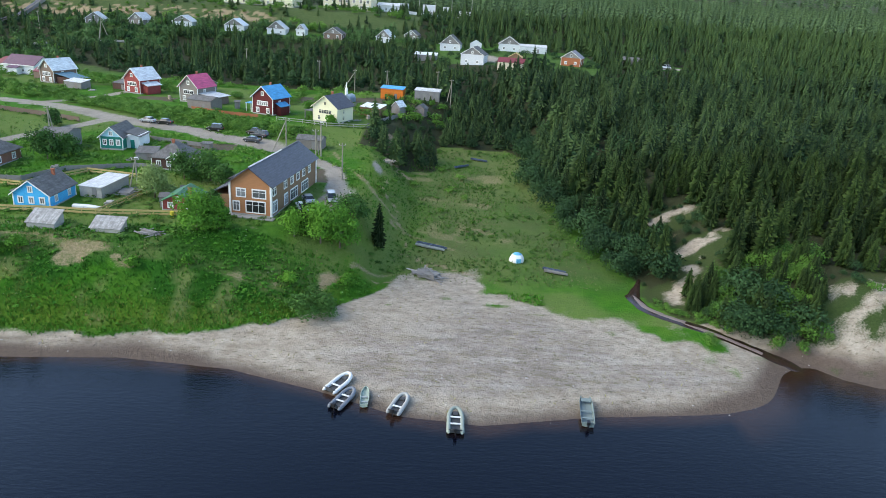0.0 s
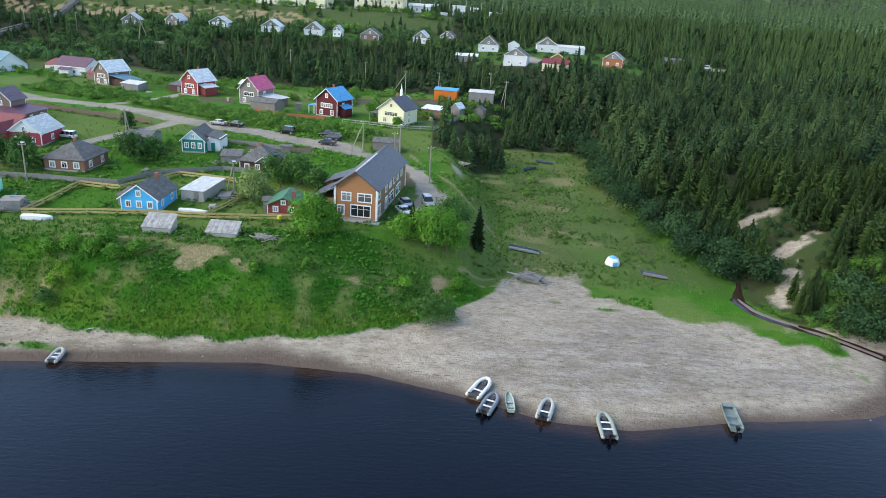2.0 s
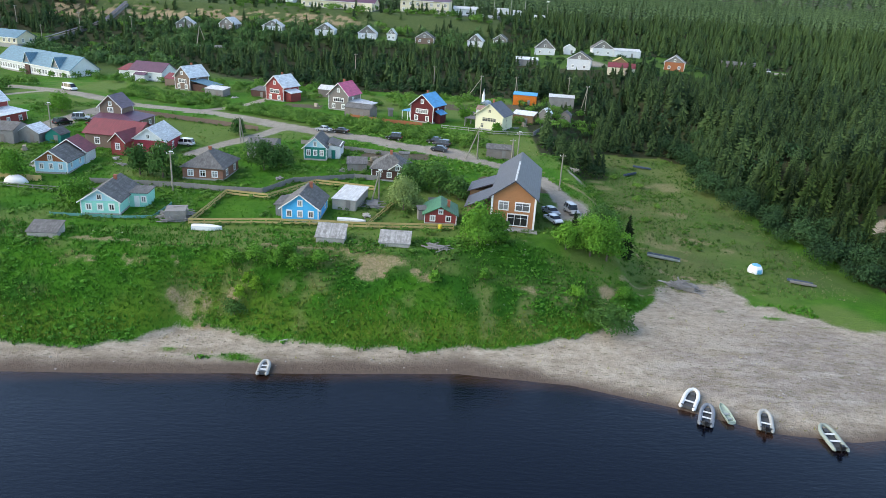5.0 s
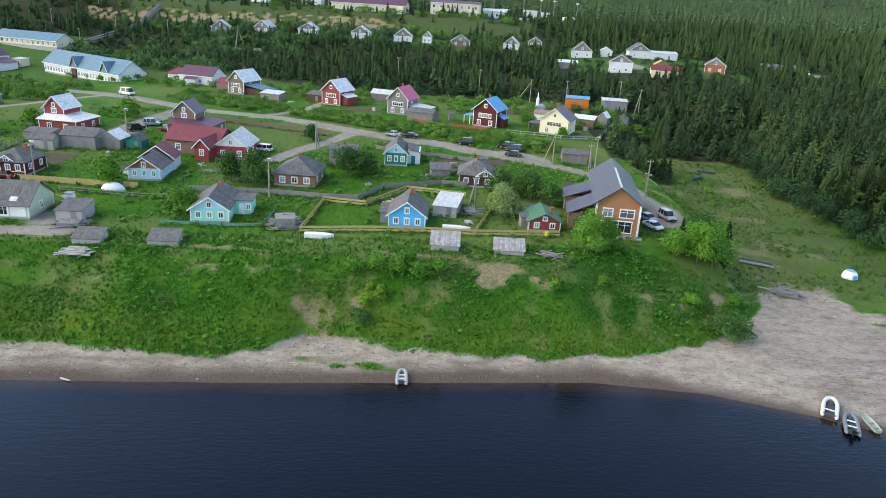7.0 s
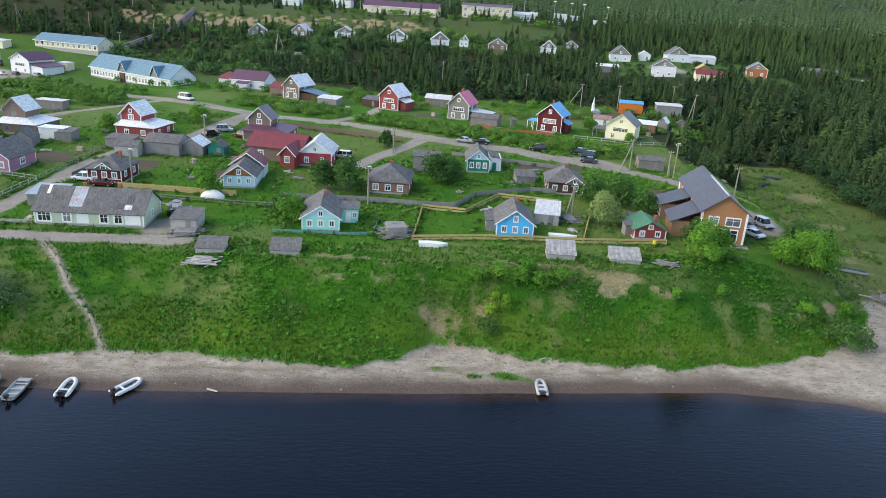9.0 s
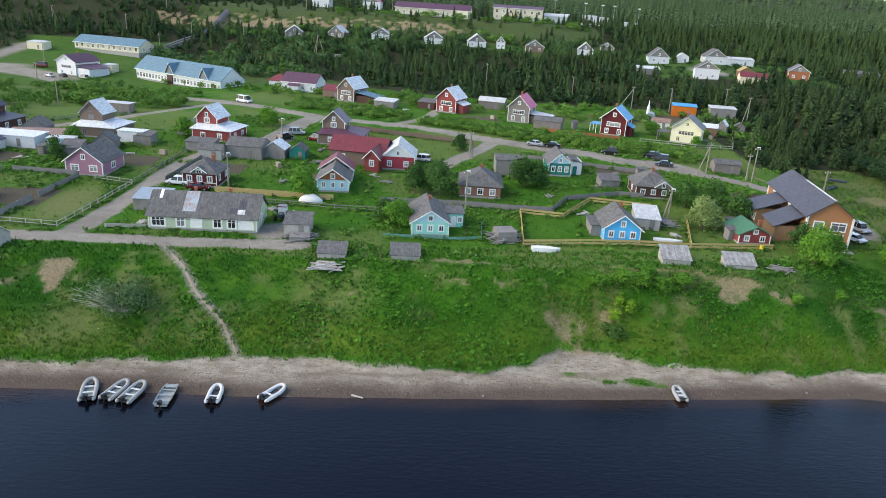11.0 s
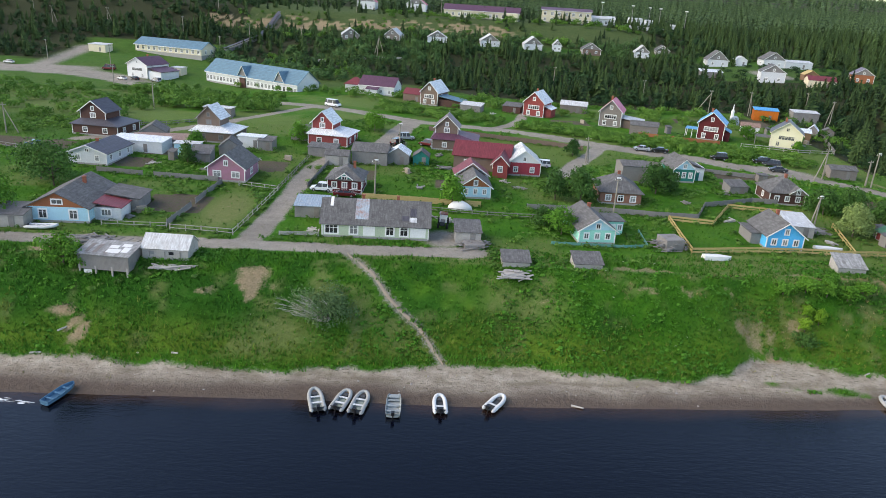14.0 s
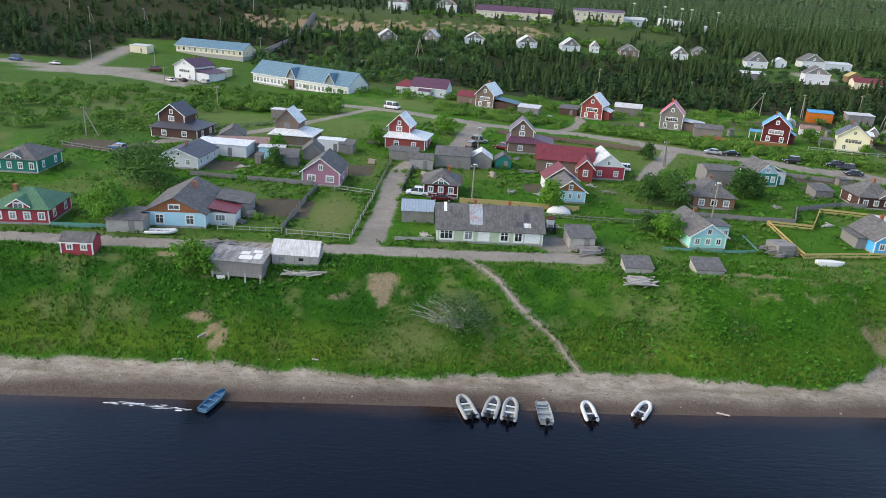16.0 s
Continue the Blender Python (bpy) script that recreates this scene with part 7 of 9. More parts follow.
shed("low grey shed with blue grey tin roof", -151.5, 122.6, 2, 5.6, 5.0, 2.0, 2.6, GREYWOOD, BLUE_GREY_TIN, "lean")
shed("leaning grey shed beside a heap of wood", -124.2, 113.8, 2, 4.2, 5.0, 1.9, 2.5, PALE_PLANK, SLATE, "lean")
shed("small grey shed at the edge of the bank", -117.1, 103.4, 2, 4.2, 3.0, 0.8, 1.6, PALE_PLANK, SLATE, "lean", 1.5)
shed("small pale shed at the edge of the bank", -105.9, 104.2, 3, 4.4, 3.0, 0.8, 1.7, PALE_PLANK, SLATE, "lean", 1.2)
shed("grey shed with pale tin roof before the blue house", -62.3, 108.6, -2, 4.5, 3.0, 0.9, 2.2, PALE_PLANK, STRIPED, "lean", 1.0)
shed("low shed with striped tin roof on the bank top", -51.9, 108.2, -2, 4.8, 2.6, 0.7, 1.8, PALE_PLANK, STRIPED, "lean", 1.0)
shed("grey lean-to shed with metal roof beside the blue house", -61.6, 128.6, -10, 4.4, 8.5, 1.9, 2.3, PALE_PLANK, TIN, "lean")
shed("wrecked grey hut with sagging roof", -63.2, 153.4, 6, 4.2, 3.6, 1.5, 2.2, GREYWOOD, SLATE, "lean")
shed("tall grey barn with rounded plank walls", -85.0, 159.0, 0, 6.2, 6.5, 3.6, 4.3, GREYWOOD, SLATE, "side")
shed("grey plank shed beside the power pole", -30.2, 171.2, -6, 6.2, 4.2, 2.2, 3.0, GREYLOG, SLATE, "side")
shed("grey shed beside the light blue house", -197.0, 109.6, 4, 5.6, 5.0, 2.0, 2.6, PALE_PLANK, SLATE, "lean")
shed("low grey outbuilding with windows", -151.8, 157.6, -3, 5.2, 3.4, 2.2, 3.2, PALE_PLANK, SLATE, "side")
shed("dark grey plank workshop with slate roof", -144.6, 161.2, -4, 8.0, 6.5, 2.8, 4.2, GREYWOOD, SLATE, "side")
shed("small dark shed with white gable roof", -138.3, 161.8, -4, 5.0, 5.0, 2.2, 3.8, GREYWOOD, WHITE_ROOF, "gable")
shed("small shed with teal gable", -133.2, 162.0, -2, 3.6, 4.0, 1.9, 3.2, DEEP_TEAL, SLATE, "gable")
shed("low flat shed before the red house", -156.0, 164.0, -6, 6.6, 3.6, 2.0, 2.4, GREYWOOD, SLATE, "lean")
shed("grey slanted shed among the gardens", -180.8, 153.4, 4, 4.4, 4.4, 2.0, 3.0, GREYWOOD, SLATE, "lean")
shed("pale blue metal container", -185.4, 158.4, 3, 5.6, 2.6, 2.5, 2.6, SKY_BLUE, TIN, "lean")
shed("white metal container in the yard", -173.4, 167.6, -5, 6.2, 2.8, 2.6, 2.7, PLASTER, WHITE_ROOF, "lean")
shed("small dark boarded shed", -169.6, 166.2, -5, 3.4, 3.4, 2.2, 2.7, GREYWOOD, SLATE, "lean")
shed("grey gabled hut behind the pink house", -176.6, 160.6, 8, 4.6, 4.6, 2.0, 3.8, GREYWOOD, SLATE, "gable")
shed("long low tin-roofed row of sheds", -193.5, 163.6, 8, 12.0, 4.0, 1.9, 2.5, GREYWOOD, RUSTY, "lean")
shed("grey gabled shed behind the brown house", -197.5, 170.5, 12, 6.0, 6.0, 2.0, 3.8, GREYWOOD, SLATE, "gable")
shed("white flat-roofed annex behind the white house", -196.5, 160.0, -6, 12.0, 5.0, 2.4, 2.7, WHITE_WALL, WHITE_ROOF, "lean")
shed("grey weathered shed with tin roof by the woods", -82.3, 249.5, -15, 9.0, 5.5, 2.6, 3.8, GREYLOG, TIN, "side")
shed("low grey shed beside the maroon house", -68.5, 210.0, -18, 8.0, 5.5, 2.8, 3.8, GREYLOG, SLATE, "side")
shed("orange boarded trailer with blue roof", -15.4, 248.8, -12, 8.0, 3.4, 3.4, 4.0, ORANGE_PAINT, BLUE_ROOF, "lean")
shed("grey plank store with pale roof", -3.2, 246.0, -8, 8.5, 4.6, 3.2, 3.6, GREYWOOD, TIN, "lean")
shed("tan shed with white roof behind the yellow house", -19.2, 216.0, -22, 6.5, 4.6, 2.6, 3.2, TAN_SIDING, WHITE_ROOF, "lean")
shed("small shed with bright tin roof", -11.8, 222.0, -30, 3.0, 3.6, 2.2, 3.8, GREYWOOD, WHITE_ROOF, "gable")
shed("small grey hut on the slope edge", -4.8, 226.0, -20, 3.4, 3.4, 2.0, 3.2, GREYLOG, SLATE, "gable")
shed("low garden hut with red brown roof", -30.2, 225.6, -20, 5.6, 4.0, 2.0, 3.0, PLASTER, RUSTY, "side")
shed("dark grey shed beside the red house", -162.5, 178.0, -6, 6.5, 5.0, 2.2, 2.9, GREYWOOD, SLATE, "lean")
shed("grey container behind the beige house", -191.0, 201.0, -8, 8.0, 3.0, 2.6, 2.7, GREYLOG, TIN, "lean")
shed("low shed under dark roof behind the red house", -104.5, 240.0, -20, 6.0, 5.0, 2.2, 2.9, BROWN_LOG, SLATE, "lean")
shed("low open hut with tin roof by the hedge", -118.5, 236.0, -20, 7.0, 4.0, 2.2, 2.8, GREYWOOD, TIN, "lean")
shed("red brown garage with oxide roof", -137.5, 254.5, -20, 7.5, 6.0, 2.6, 4.2, GREY_BROWN, OXIDE, "side")
shed("green blue container on the meadow", -53.2, 163.0, 0, 2.2, 1.8, 1.6, 1.7, GREYLOG, SLATE, "lean")
shed("small concrete substation hut", -287.0, 341.0, -15, 9.0, 5.0, 3.0, 3.4, CREAM, TIN, "lean")
shed("pale concrete kiosk beside the square", -238.0, 303.0, -20, 5.0, 4.0, 2.8, 3.0, CREAM, TIN, "lean")

h = shed("grey weathered shed on stilts with patched tin roof", -175.9, 96.5, -5, 7.4, 4.0, 1.7, 2.3, GREYWOOD, STRIPED, "lean", 0.55, False, 0.25)
for px, py in ((-3.5, -1.9), (-1.2, -1.9), (1.2, -1.9), (3.4, -1.9), (-3.5, 1.8), (3.4, 1.8)):
    part("stilt", one_box(px - 0.11, px + 0.11, py - 0.11, py + 0.11, -3.2, 0.0), PALE_PLANK, h)
part("hatch", one_box(-2.9, -1.7, -2.06, -2.005, -1.7, -0.6), WHITE, h, "white sheet under the floor")
for px, py, pw, pl in ((1.0, -0.8, 1.9, 1.1), (2.6, -0.3, 1.0, 1.5), (0.6, 0.4, 1.3, 0.9), (2.2, 1.0, 1.3, 0.8)):
    bm = bmesh.new()
    slab(bm, [(px + u * pw / 2, py + v * pl / 2, 2.0 + (py + v * pl / 2) * 0.15 + 0.13) for u, v in ((-1, -1), (1, -1), (1, 1), (-1, 1))], 0.02)
    part("roof_patch", bm, TARP, h, "white roof sheet")
for px in (-2.6, -1.4, 0.2):
    bm = bmesh.new()
    slab(bm, [(px + u * 0.28, v, 2.0 + v * 0.15 + 0.125) for u, v in ((-1, -1.6), (1, -1.6), (1, 0.9), (-1, 0.9))], 0.02)
    part("roof_patch", bm, GREYLOG, h)
for i in range(5):
    bm = bmesh.new()
    rod(bm, (-2.6 + 1.5 * i, 1.7, 2.0), (-1.6 + 1.5 * i, 4.4, 2.2), 0.07, 0.07, 5)
    part("rafter", bm, GREYWOOD, h)
h = shed("pale boarded shed with white tin roof above the bank", -168.4, 99.6, -1, 6.6, 4.4, 1.6, 3.1, PALE_PLANK, TIN, "side", 2.0, False)
for px in (-1.9, 0.9):
    part("window", one_box(px - 0.35, px + 0.35, -2.26, -2.19, 0.7, 1.15), PANE, h)
for pw in (-2.2, 0.0, 2.2):
    part("roof_seam", one_box(pw - 0.05, pw + 0.05, -2.3, -2.24, 0.4, 1.2), GREYWOOD, h)


def pile(label, x, y, w, l, h, mat, seed, yaw=0, category="wood pile", name="wood_pile", count=26, long=1.1, core=0.55, spread=0.5):
    """A heap of crossed planks and logs."""
    t = thing(name, pose(x, y, high(x, y), 0, 0, yaw), label, category)
    g = random.Random(seed)
    for i in range(count):
        px, py = (g.random() - 0.5) * w, (g.random() - 0.5) * l
        pz = 0.08 + h * (1 - (abs(px) / w + abs(py) / l)) * g.random()
        a = g.gauss(0, spread)
        r = long * (0.5 + 0.7 * g.random())
        bm = one_box(-r, r, -0.12, 0.12, -0.05, 0.05)
        part("plank", bm, mat, t, "", Matrix.Translation((px, py, pz)) @ Euler((g.gauss(0, 0.12), g.gauss(0, 0.14), a)).to_matrix().to_4x4())
    part("core", one_box(-w * 0.36, w * 0.36, -l * 0.36, l * 0.36, -0.1, h * core), mat, t)
    return t


pile("grey heap of firewood under tattered cover", -89.5, 115.0, 4.6, 4.8, 2.6, GREYWOOD, 1, 12, count=80, core=0.72)
pile("spilled heap of grey planks beside a shed", -123.3, 109.8, 4.6, 3.4, 1.3, GREYWOOD, 2, 10, count=44)
pile("bleached planks sliding down the bank", -117.6, 100.2, 4.0, 3.4, 0.9, PALE_PLANK, 3, 5, count=40, long=1.1, spread=0.15)
pile("bleached planks below the pale shed", -167.0, 95.9, 4.2, 1.8, 0.5, PALE_PLANK, 4, 3, count=24, long=1.7, spread=0.06)
pile("dark stack of old boards beside the road", -181.5, 103.0, 5.5, 2.6, 1.0, GREYWOOD, 5, 0, count=26, long=2.2)
pile("grey driftwood and rubbish on the bank top", -45.3, 107.4, 3.4, 1.8, 0.7, GREYWOOD, 6, -10, count=24)
pile("collapsed weathered raft of grey boards on the grass", 0.3, 117.4, 5.0, 2.8, 1.6, GREYWOOD, 7, -30, "wreck", "wreck", 46, 1.4)
pile("planks and scrap beside the lean-to shed", -57.5, 128.5, 3.0, 5.0, 0.9, GREYWOOD, 8, 5, count=26)
pile("stack of brown boards on the slope", -12.0, 173.0, 4.0, 3.0, 0.8, SPLIT_WOOD, 9, 40, count=20)
pile("heap of timber in the yard", -127.5, 158.5, 3.0, 2.0, 0.7, GREYWOOD, 10, 0, count=16)
pile("pile of sand coloured rubble by the road", -126.0, 226.0, 5.0, 3.0, 1.4, SPLIT_WOOD, 11, 0, "rubble heap", "rubble_heap", 24, 0.6)

# ---- fences ----
FADED_TEAL = boards("faded_teal_boards", (0.1, 0.3, 0.26), (0.2, 0.3, 0.27), 0.3, 0.15, "X")
fence_lines = []


def fence(label, pts, height, mat, rails=2, gap=2.6, solid=False, board=0.16, group="garden fences", broken=0.0):
    """Posts along a line with rails, or a closed boarding, between them."""
    fence_lines.append(pts)
    p = [Vector((*a, 0)) for a in pts]
    t = thing("fence", pose(p[0].x, p[0].y, high(p[0].x, p[0].y)), label, "fence", group)
    inv = t.matrix_world.inverted()
    g = random.Random(int(abs(p[0].x * 10)))
    for a, b in zip(p, p[1:]):
        n = max(1, round((b - a).length / gap))
        prev = None
        for i in range(n + 1):
            q = a.lerp(b, i / n)
            q.z = high(q.x, q.y)
            lean = g.gauss(0, 0.03)
            if i < n or b is p[-1]:
                part("post", one_box(-0.07, 0.07, -0.07, 0.07, -0.3, height), mat, t, "", inv @ Matrix.Translation(q) @ Euler((lean, lean, 0)).to_matrix().to_4x4())
            if prev is not None and g.random() >= broken:
                d = q - prev
                m = inv @ Matrix.Translation(prev) @ d.to_track_quat("X", "Z").to_matrix().to_4x4()
                if solid:
                    part("boarding", one_box(0, d.length, -0.11, -0.08, 0.08, height * 0.95), mat, t, "", m)
                else:
                    for r in range(rails):
                        z = height * (0.38 + 0.54 * r / max(1, rails - 1)) if rails > 1 else height * 0.8
                        part("rail", one_box(-0.05, d.length + 0.05, -0.11, -0.08, z - board / 2, z + board / 2), mat, t, "", m)
            prev = q
    return t


fence("yellow plank rail fence along the bank top", ((-86.6, 112.3), (-74.3, 114.6), (-64.6, 115.4), (-57.3, 115.3), (-50.7, 116.2), (-42.3, 117.0)), 1.05, FENCEWOOD, 2, 2.6, False, 0.36)
fence("yellow plank rail fence round the meadow", ((-86.6, 112.3), (-85.3, 129.6), (-77.2, 128.3), (-70.1, 139.7), (-58.0, 137.5)), 1.05, FENCEWOOD, 2, 2.8, False, 0.36)
fence("yellow plank rail fence beside the vegetable plot", ((-57.3, 115.3), (-53.0, 131.0)), 1.05, FENCEWOOD, 2, 2.8, False, 0.3)
fence("grey weathered picket fence behind the meadow", ((-112, 132), (-101.2, 132.4), (-92.2, 132.2), (-86.7, 131.4), (-79, 131.6), (-74.7, 140), (-62.8, 145.1), (-57.5, 144.9)), 1.2, GREYWOOD, 2, 2.4, True)
fence("grey rail fence round the mown field", ((-172.3, 110), (-162, 109.2), (-160.3, 134.4), (-168.3, 136.4)), 1.1, PALE_PLANK, 2, 2.6, False, 0.12)
fence("leaning grey fence beside the ploughed plot", ((-173.5, 112), (-172.5, 130.3), (-171.8, 137)), 1.2, GREYWOOD, 2, 2.0, True, broken=0.25)
fence("grey fence along the field lane", ((-160.3, 135.5), (-158.8, 161)), 1.1, GREYWOOD, 2, 2.4, False, 0.12)
fence("grey fence along the other side of the lane", ((-155.2, 138), (-153.5, 160)), 1.1, GREYWOOD, 2, 2.4, True)
fence("turquoise boarded fence before the red house", ((-208.5, 107.6), (-198.5, 108.4)), 0.9, FADED_TEAL, 2, 2.5, True)
fence("thin rail fence before the light blue house", ((-183.5, 110.6), (-173.2, 111)), 0.9, PALE_PLANK, 2, 2.4, False, 0.1)
fence("low barked log fence beside the green house", ((-154.8, 110.2), (-148.6, 110.8)), 0.8, PALE_PLANK, 3, 2.2, False, 0.16)
fence("low turquoise fence before the turquoise house", ((-110, 113.2), (-105.5, 113.4), (-97.8, 113.4), (-93.5, 114.4), (-93.0, 122)), 0.6, FADED_TEAL, 2, 2.2, True)
fence("yellow brown boarded fence behind the green house", ((-143.8, 132.6), (-121, 131.4)), 1.3, FENCEWOOD, 2, 2.4, True)
fence("grey rail fence behind the pink house", ((-198, 141), (-186, 139.5), (-173, 138.6)), 1.1, GREYWOOD, 2, 2.4, True, broken=0.1)
fence("brown boarded fence along the road", ((-132, 194), (-118, 190), (-104, 186), (-92, 182)), 1.3, GREY_BROWN, 2, 2.6, True)
fence("rust brown plank fence before the grey house", ((-71, 206), (-60, 201), (-50, 198.5)), 1.2, RUST_WOOD, 2, 2.4, True)
fence("pale fence with brick posts before the yellow house", ((-44.5, 197), (-37, 195.5), (-30, 193.5), (-19, 195)), 1.1, PALE_PLANK, 2, 3.4, False, 0.14)
fence("grey fence beside the yellow house", ((-19, 195), (-14, 208), (-10, 218)), 1.4, GREYWOOD, 2, 2.6, True)
fence("grey rail fence below the road", ((-79, 172), (-66, 168), (-54, 165)), 1.1, GREYWOOD, 2, 2.6, True, broken=0.15)
fence("long grey pole fence behind the crimson house", ((-134, 127.8), (-120, 126.5), (-106, 126.4)), 0.9, GREYWOOD, 2, 3.0, False, 0.14)
fence("grey pole fence on the meadow by the dark house", ((-232, 158), (-214, 152), (-203, 148)), 1.1, GREYWOOD, 2, 2.8, False, 0.14)
fence("dark fence along the meadow path", ((-216, 176), (-200, 185), (-186, 196)), 1.0, GREYWOOD, 2, 3.0, False, 0.14)
fence("white concrete fence round the boiler yard", ((-30, 452), (-8, 448), (12, 446), (26, 445)), 2.0, PLASTER, 1, 4.0, True)

# ---- poles and masts ----
def pole(x, y, h, brace=None, arm=True, label="grey wooden power pole with crossarm", lamp=False, lean=0.0):
    t = thing("power_pole", pose(x, y, high(x, y), lean, lean, 12), label, "pole", "power poles")
    bm = bmesh.new()
    rod(bm, (0, 0, -0.5), (0, 0, h), 0.17, 0.12, 8)
    part("post", bm, POLEWOOD, t)
    if brace:
        bm = bmesh.new()
        rod(bm, (brace[0], brace[1], -0.4), (0.1 * (1 if brace[0] > 0 else -1), 0, h * 0.86), 0.15, 0.11, 8)
        part("brace", bm, POLEWOOD, t)
    if arm:
        part("crossarm", one_box(-0.7, 0.7, -0.06, 0.06, h - 0.55, h - 0.42), POLEWOOD, t)
        for u in (-0.6, 0, 0.6):
            bm = bmesh.new()
            rod(bm, (u, 0, h - 0.42), (u, 0, h - 0.2), 0.05, 0.04)
            part("insulator", bm, WHITE, t)
    if lamp:
        part("lamp_head", one_box(-0.2, 0.5, -0.14, 0.14, h - 0.12, h + 0.06), WHITE, t)
    return t


for x, y, h, brace, lamp in (
        (-35.8, 168.5, 7.6, (-3.2, -1.0), False),
        (-26.6, 163.5, 8.2, None, True),
        (-27.9, 163.8, 6.4, (0.8, 0.6), False),
        (-19.2, 145.8, 8.0, None, False),
        (-30.3, 262, 8.4, (-5, 1), False),
        (-47.6, 288, 8.5, None, False),
        (-81.1, 306, 8.5, None, False),
        (-18.2, 256, 8.6, (1.4, 0.5), False),
        (-0.1, 252, 8.8, (0.8, 0.3), False),
        (4.7, 243, 9.5, (-1.6, 0.4), False),
        (-95.7, 130.4, 7.6, None, True),
        (-93.4, 170.1, 6.4, (0.8, 0.3), False),
        (-138.7, 169.7, 7.0, None, True),
        (-141.4, 133.4, 7.6, None, True),
        (-231.1, 167.5, 7.0, (3.0, -0.6), False)):
    pole(x, y, h, brace, True, "grey wooden power pole with crossarm" if not lamp else "grey wooden pole with street lamp", lamp)
for x, y, h, brace, lamp in (
        (-213.6, 212, 7.4, None, False),
        (-250.2, 268.9, 7.5, None, False),
        (-270.6, 313.2, 8.5, None, False),
        (-299.1, 316.8, 8.5, None, False),
        (-302.3, 385.4, 9, (2.5, 0.5), False),
        (-259, 372, 9, None, False),
        (-224.1, 364.9, 9, None, False),
        (-233.1, 345.6, 8.5, None, False),
        (-198.1, 363.6, 8.5, None, False),
        (-328, 380, 9, (2.4, 0.4), False),
        (-345, 395, 9, None, False),
        (-252, 410, 9, None, False),
        (-178, 424, 9, None, False),
        (-130, 436, 9, None, False),
        (-56.5, 131.0, 6.2, (-1.5, -0.4), True)):
    pole(x, y, h, brace, True, "grey wooden power pole with crossarm" if not lamp else "grey wooden pole with street lamp", lamp)
t = thing("tripod_mast", pose(-158.5, 344.0, high(-158.5, 344.0)), "grey wooden tripod survey mast in a clearing", "mast")
for a in (20, 140, 260):
    bm = bmesh.new()
    rod(bm, (3.2 * math.cos(radians(a)), 3.2 * math.sin(radians(a)), -0.4), (0.15 * math.cos(radians(a)), 0.15 * math.sin(radians(a)), 9.0), 0.2, 0.12)
    part("leg", bm, POLEWOOD, t)
bm = bmesh.new()
rod(bm, (0, 0, 8.6), (0, 0, 11.0), 0.1, 0.07)
part("spike", bm, POLEWOOD, t)
for i, (x, y) in enumerate(((-14, 452), (-4, 450), (6, 462), (18, 449), (-32, 455))):
    t = thing("floodlight_mast", pose(x, y, high(x, y)), "tall grey floodlight mast beside the school", "mast", "floodlight masts")
    bm = bmesh.new()
    rod(bm, (0, 0, -0.3), (0, 0, 13.0), 0.16, 0.1)
    part("post", bm, CONCRETE, t)
    part("lamp_head", one_box(-0.9, 0.9, -0.2, 0.2, 12.8, 13.4), WHITE, t)
for i, (x, y, w, d, h) in enumerate(((-24, 462, 6, 5, 5), (-8, 466, 8, 6, 5.5), (2, 470, 5, 4, 5), (14, 452, 7, 4, 4.5))):
    shed("white box of the boiler house yard", x, y, 0, w, d, h, h + 0.3, PLASTER, TIN, "lean")

# a chapel-like well house and a covered stair
t = thing("well_house", pose(-29.6, 239.5, high(-29.6, 239.5), 0, 0, -20), "white well house with domed blue roof and slim turret", "well house")
bm = bmesh.new()
prism(bm, ((-1.5, -0.4), (1.5, -0.4), (1.5, 1.4), (1.1, 2.3), (0, 2.7), (-1.1, 2.3), (-1.5, 1.4)), -2.2, 2.2)
part("vault", bm, BLUE_GREY_TIN, t)
bm = bmesh.new()
rod(bm, (-1.0, 0, 2.0), (-1.0, 0, 4.6), 0.55, 0.5, 8)
rod(bm, (-1.0, 0, 4.6), (-1.0, 0, 6.6), 0.3, 0.05, 8)
part("turret", bm, WHITE, t)
t = thing("covered_stair", pose(-222.5, 357, high(-222.5, 357)), "dark wooden covered stairway up the hillside", "stairway")
for x0, y0, x1, y1 in ((-9, -10, -4, 0), (-4, 0, 2, 14), (2, 14, 1, 32), (1, 32, 4, 52)):
    a = Vector((x0, y0, high(-222.5 + x0, 357 + y0) - high(-222.5, 357) + 1.4))
    b = Vector((x1, y1, high(-222.5 + x1, 357 + y1) - high(-222.5, 357) + 1.4))
    m = Matrix.Translation(a) @ (b - a).to_track_quat("X", "Z").to_matrix().to_4x4()
    part("flight", one_box(0, (b - a).length, -0.7, 0.7, -1.2, 0.3), GREYWOOD, t, "", m)
    part("roof", one_box(-0.2, (b - a).length + 0.2, -0.85, 0.85, 1.1, 1.22), DARK_TILE, t, "", m)
t = thing("pipeline", pose(-191, 337.2, high(-191, 337.2)), "pale boxed heating pipe over the grass", "pipe")
for x0, x1, y0, y1 in ((0, 9, 0, 1.5), (20, 30, 3, 5), (30, 44, 5, 7)):
    a, b = Vector((x0, y0, high(-191 + x0, 337.2 + y0) - high(-191, 337.2))), Vector((x1, y1, high(-191 + x1, 337.2 + y1) - high(-191, 337.2)))
    part("casing", one_box(0, (b - a).length, -0.6, 0.6, 0.1, 1.1), PALE_PLANK, t, "", Matrix.Translation(a) @ (b - a).to_track_quat("X", "Z").to_matrix().to_4x4())

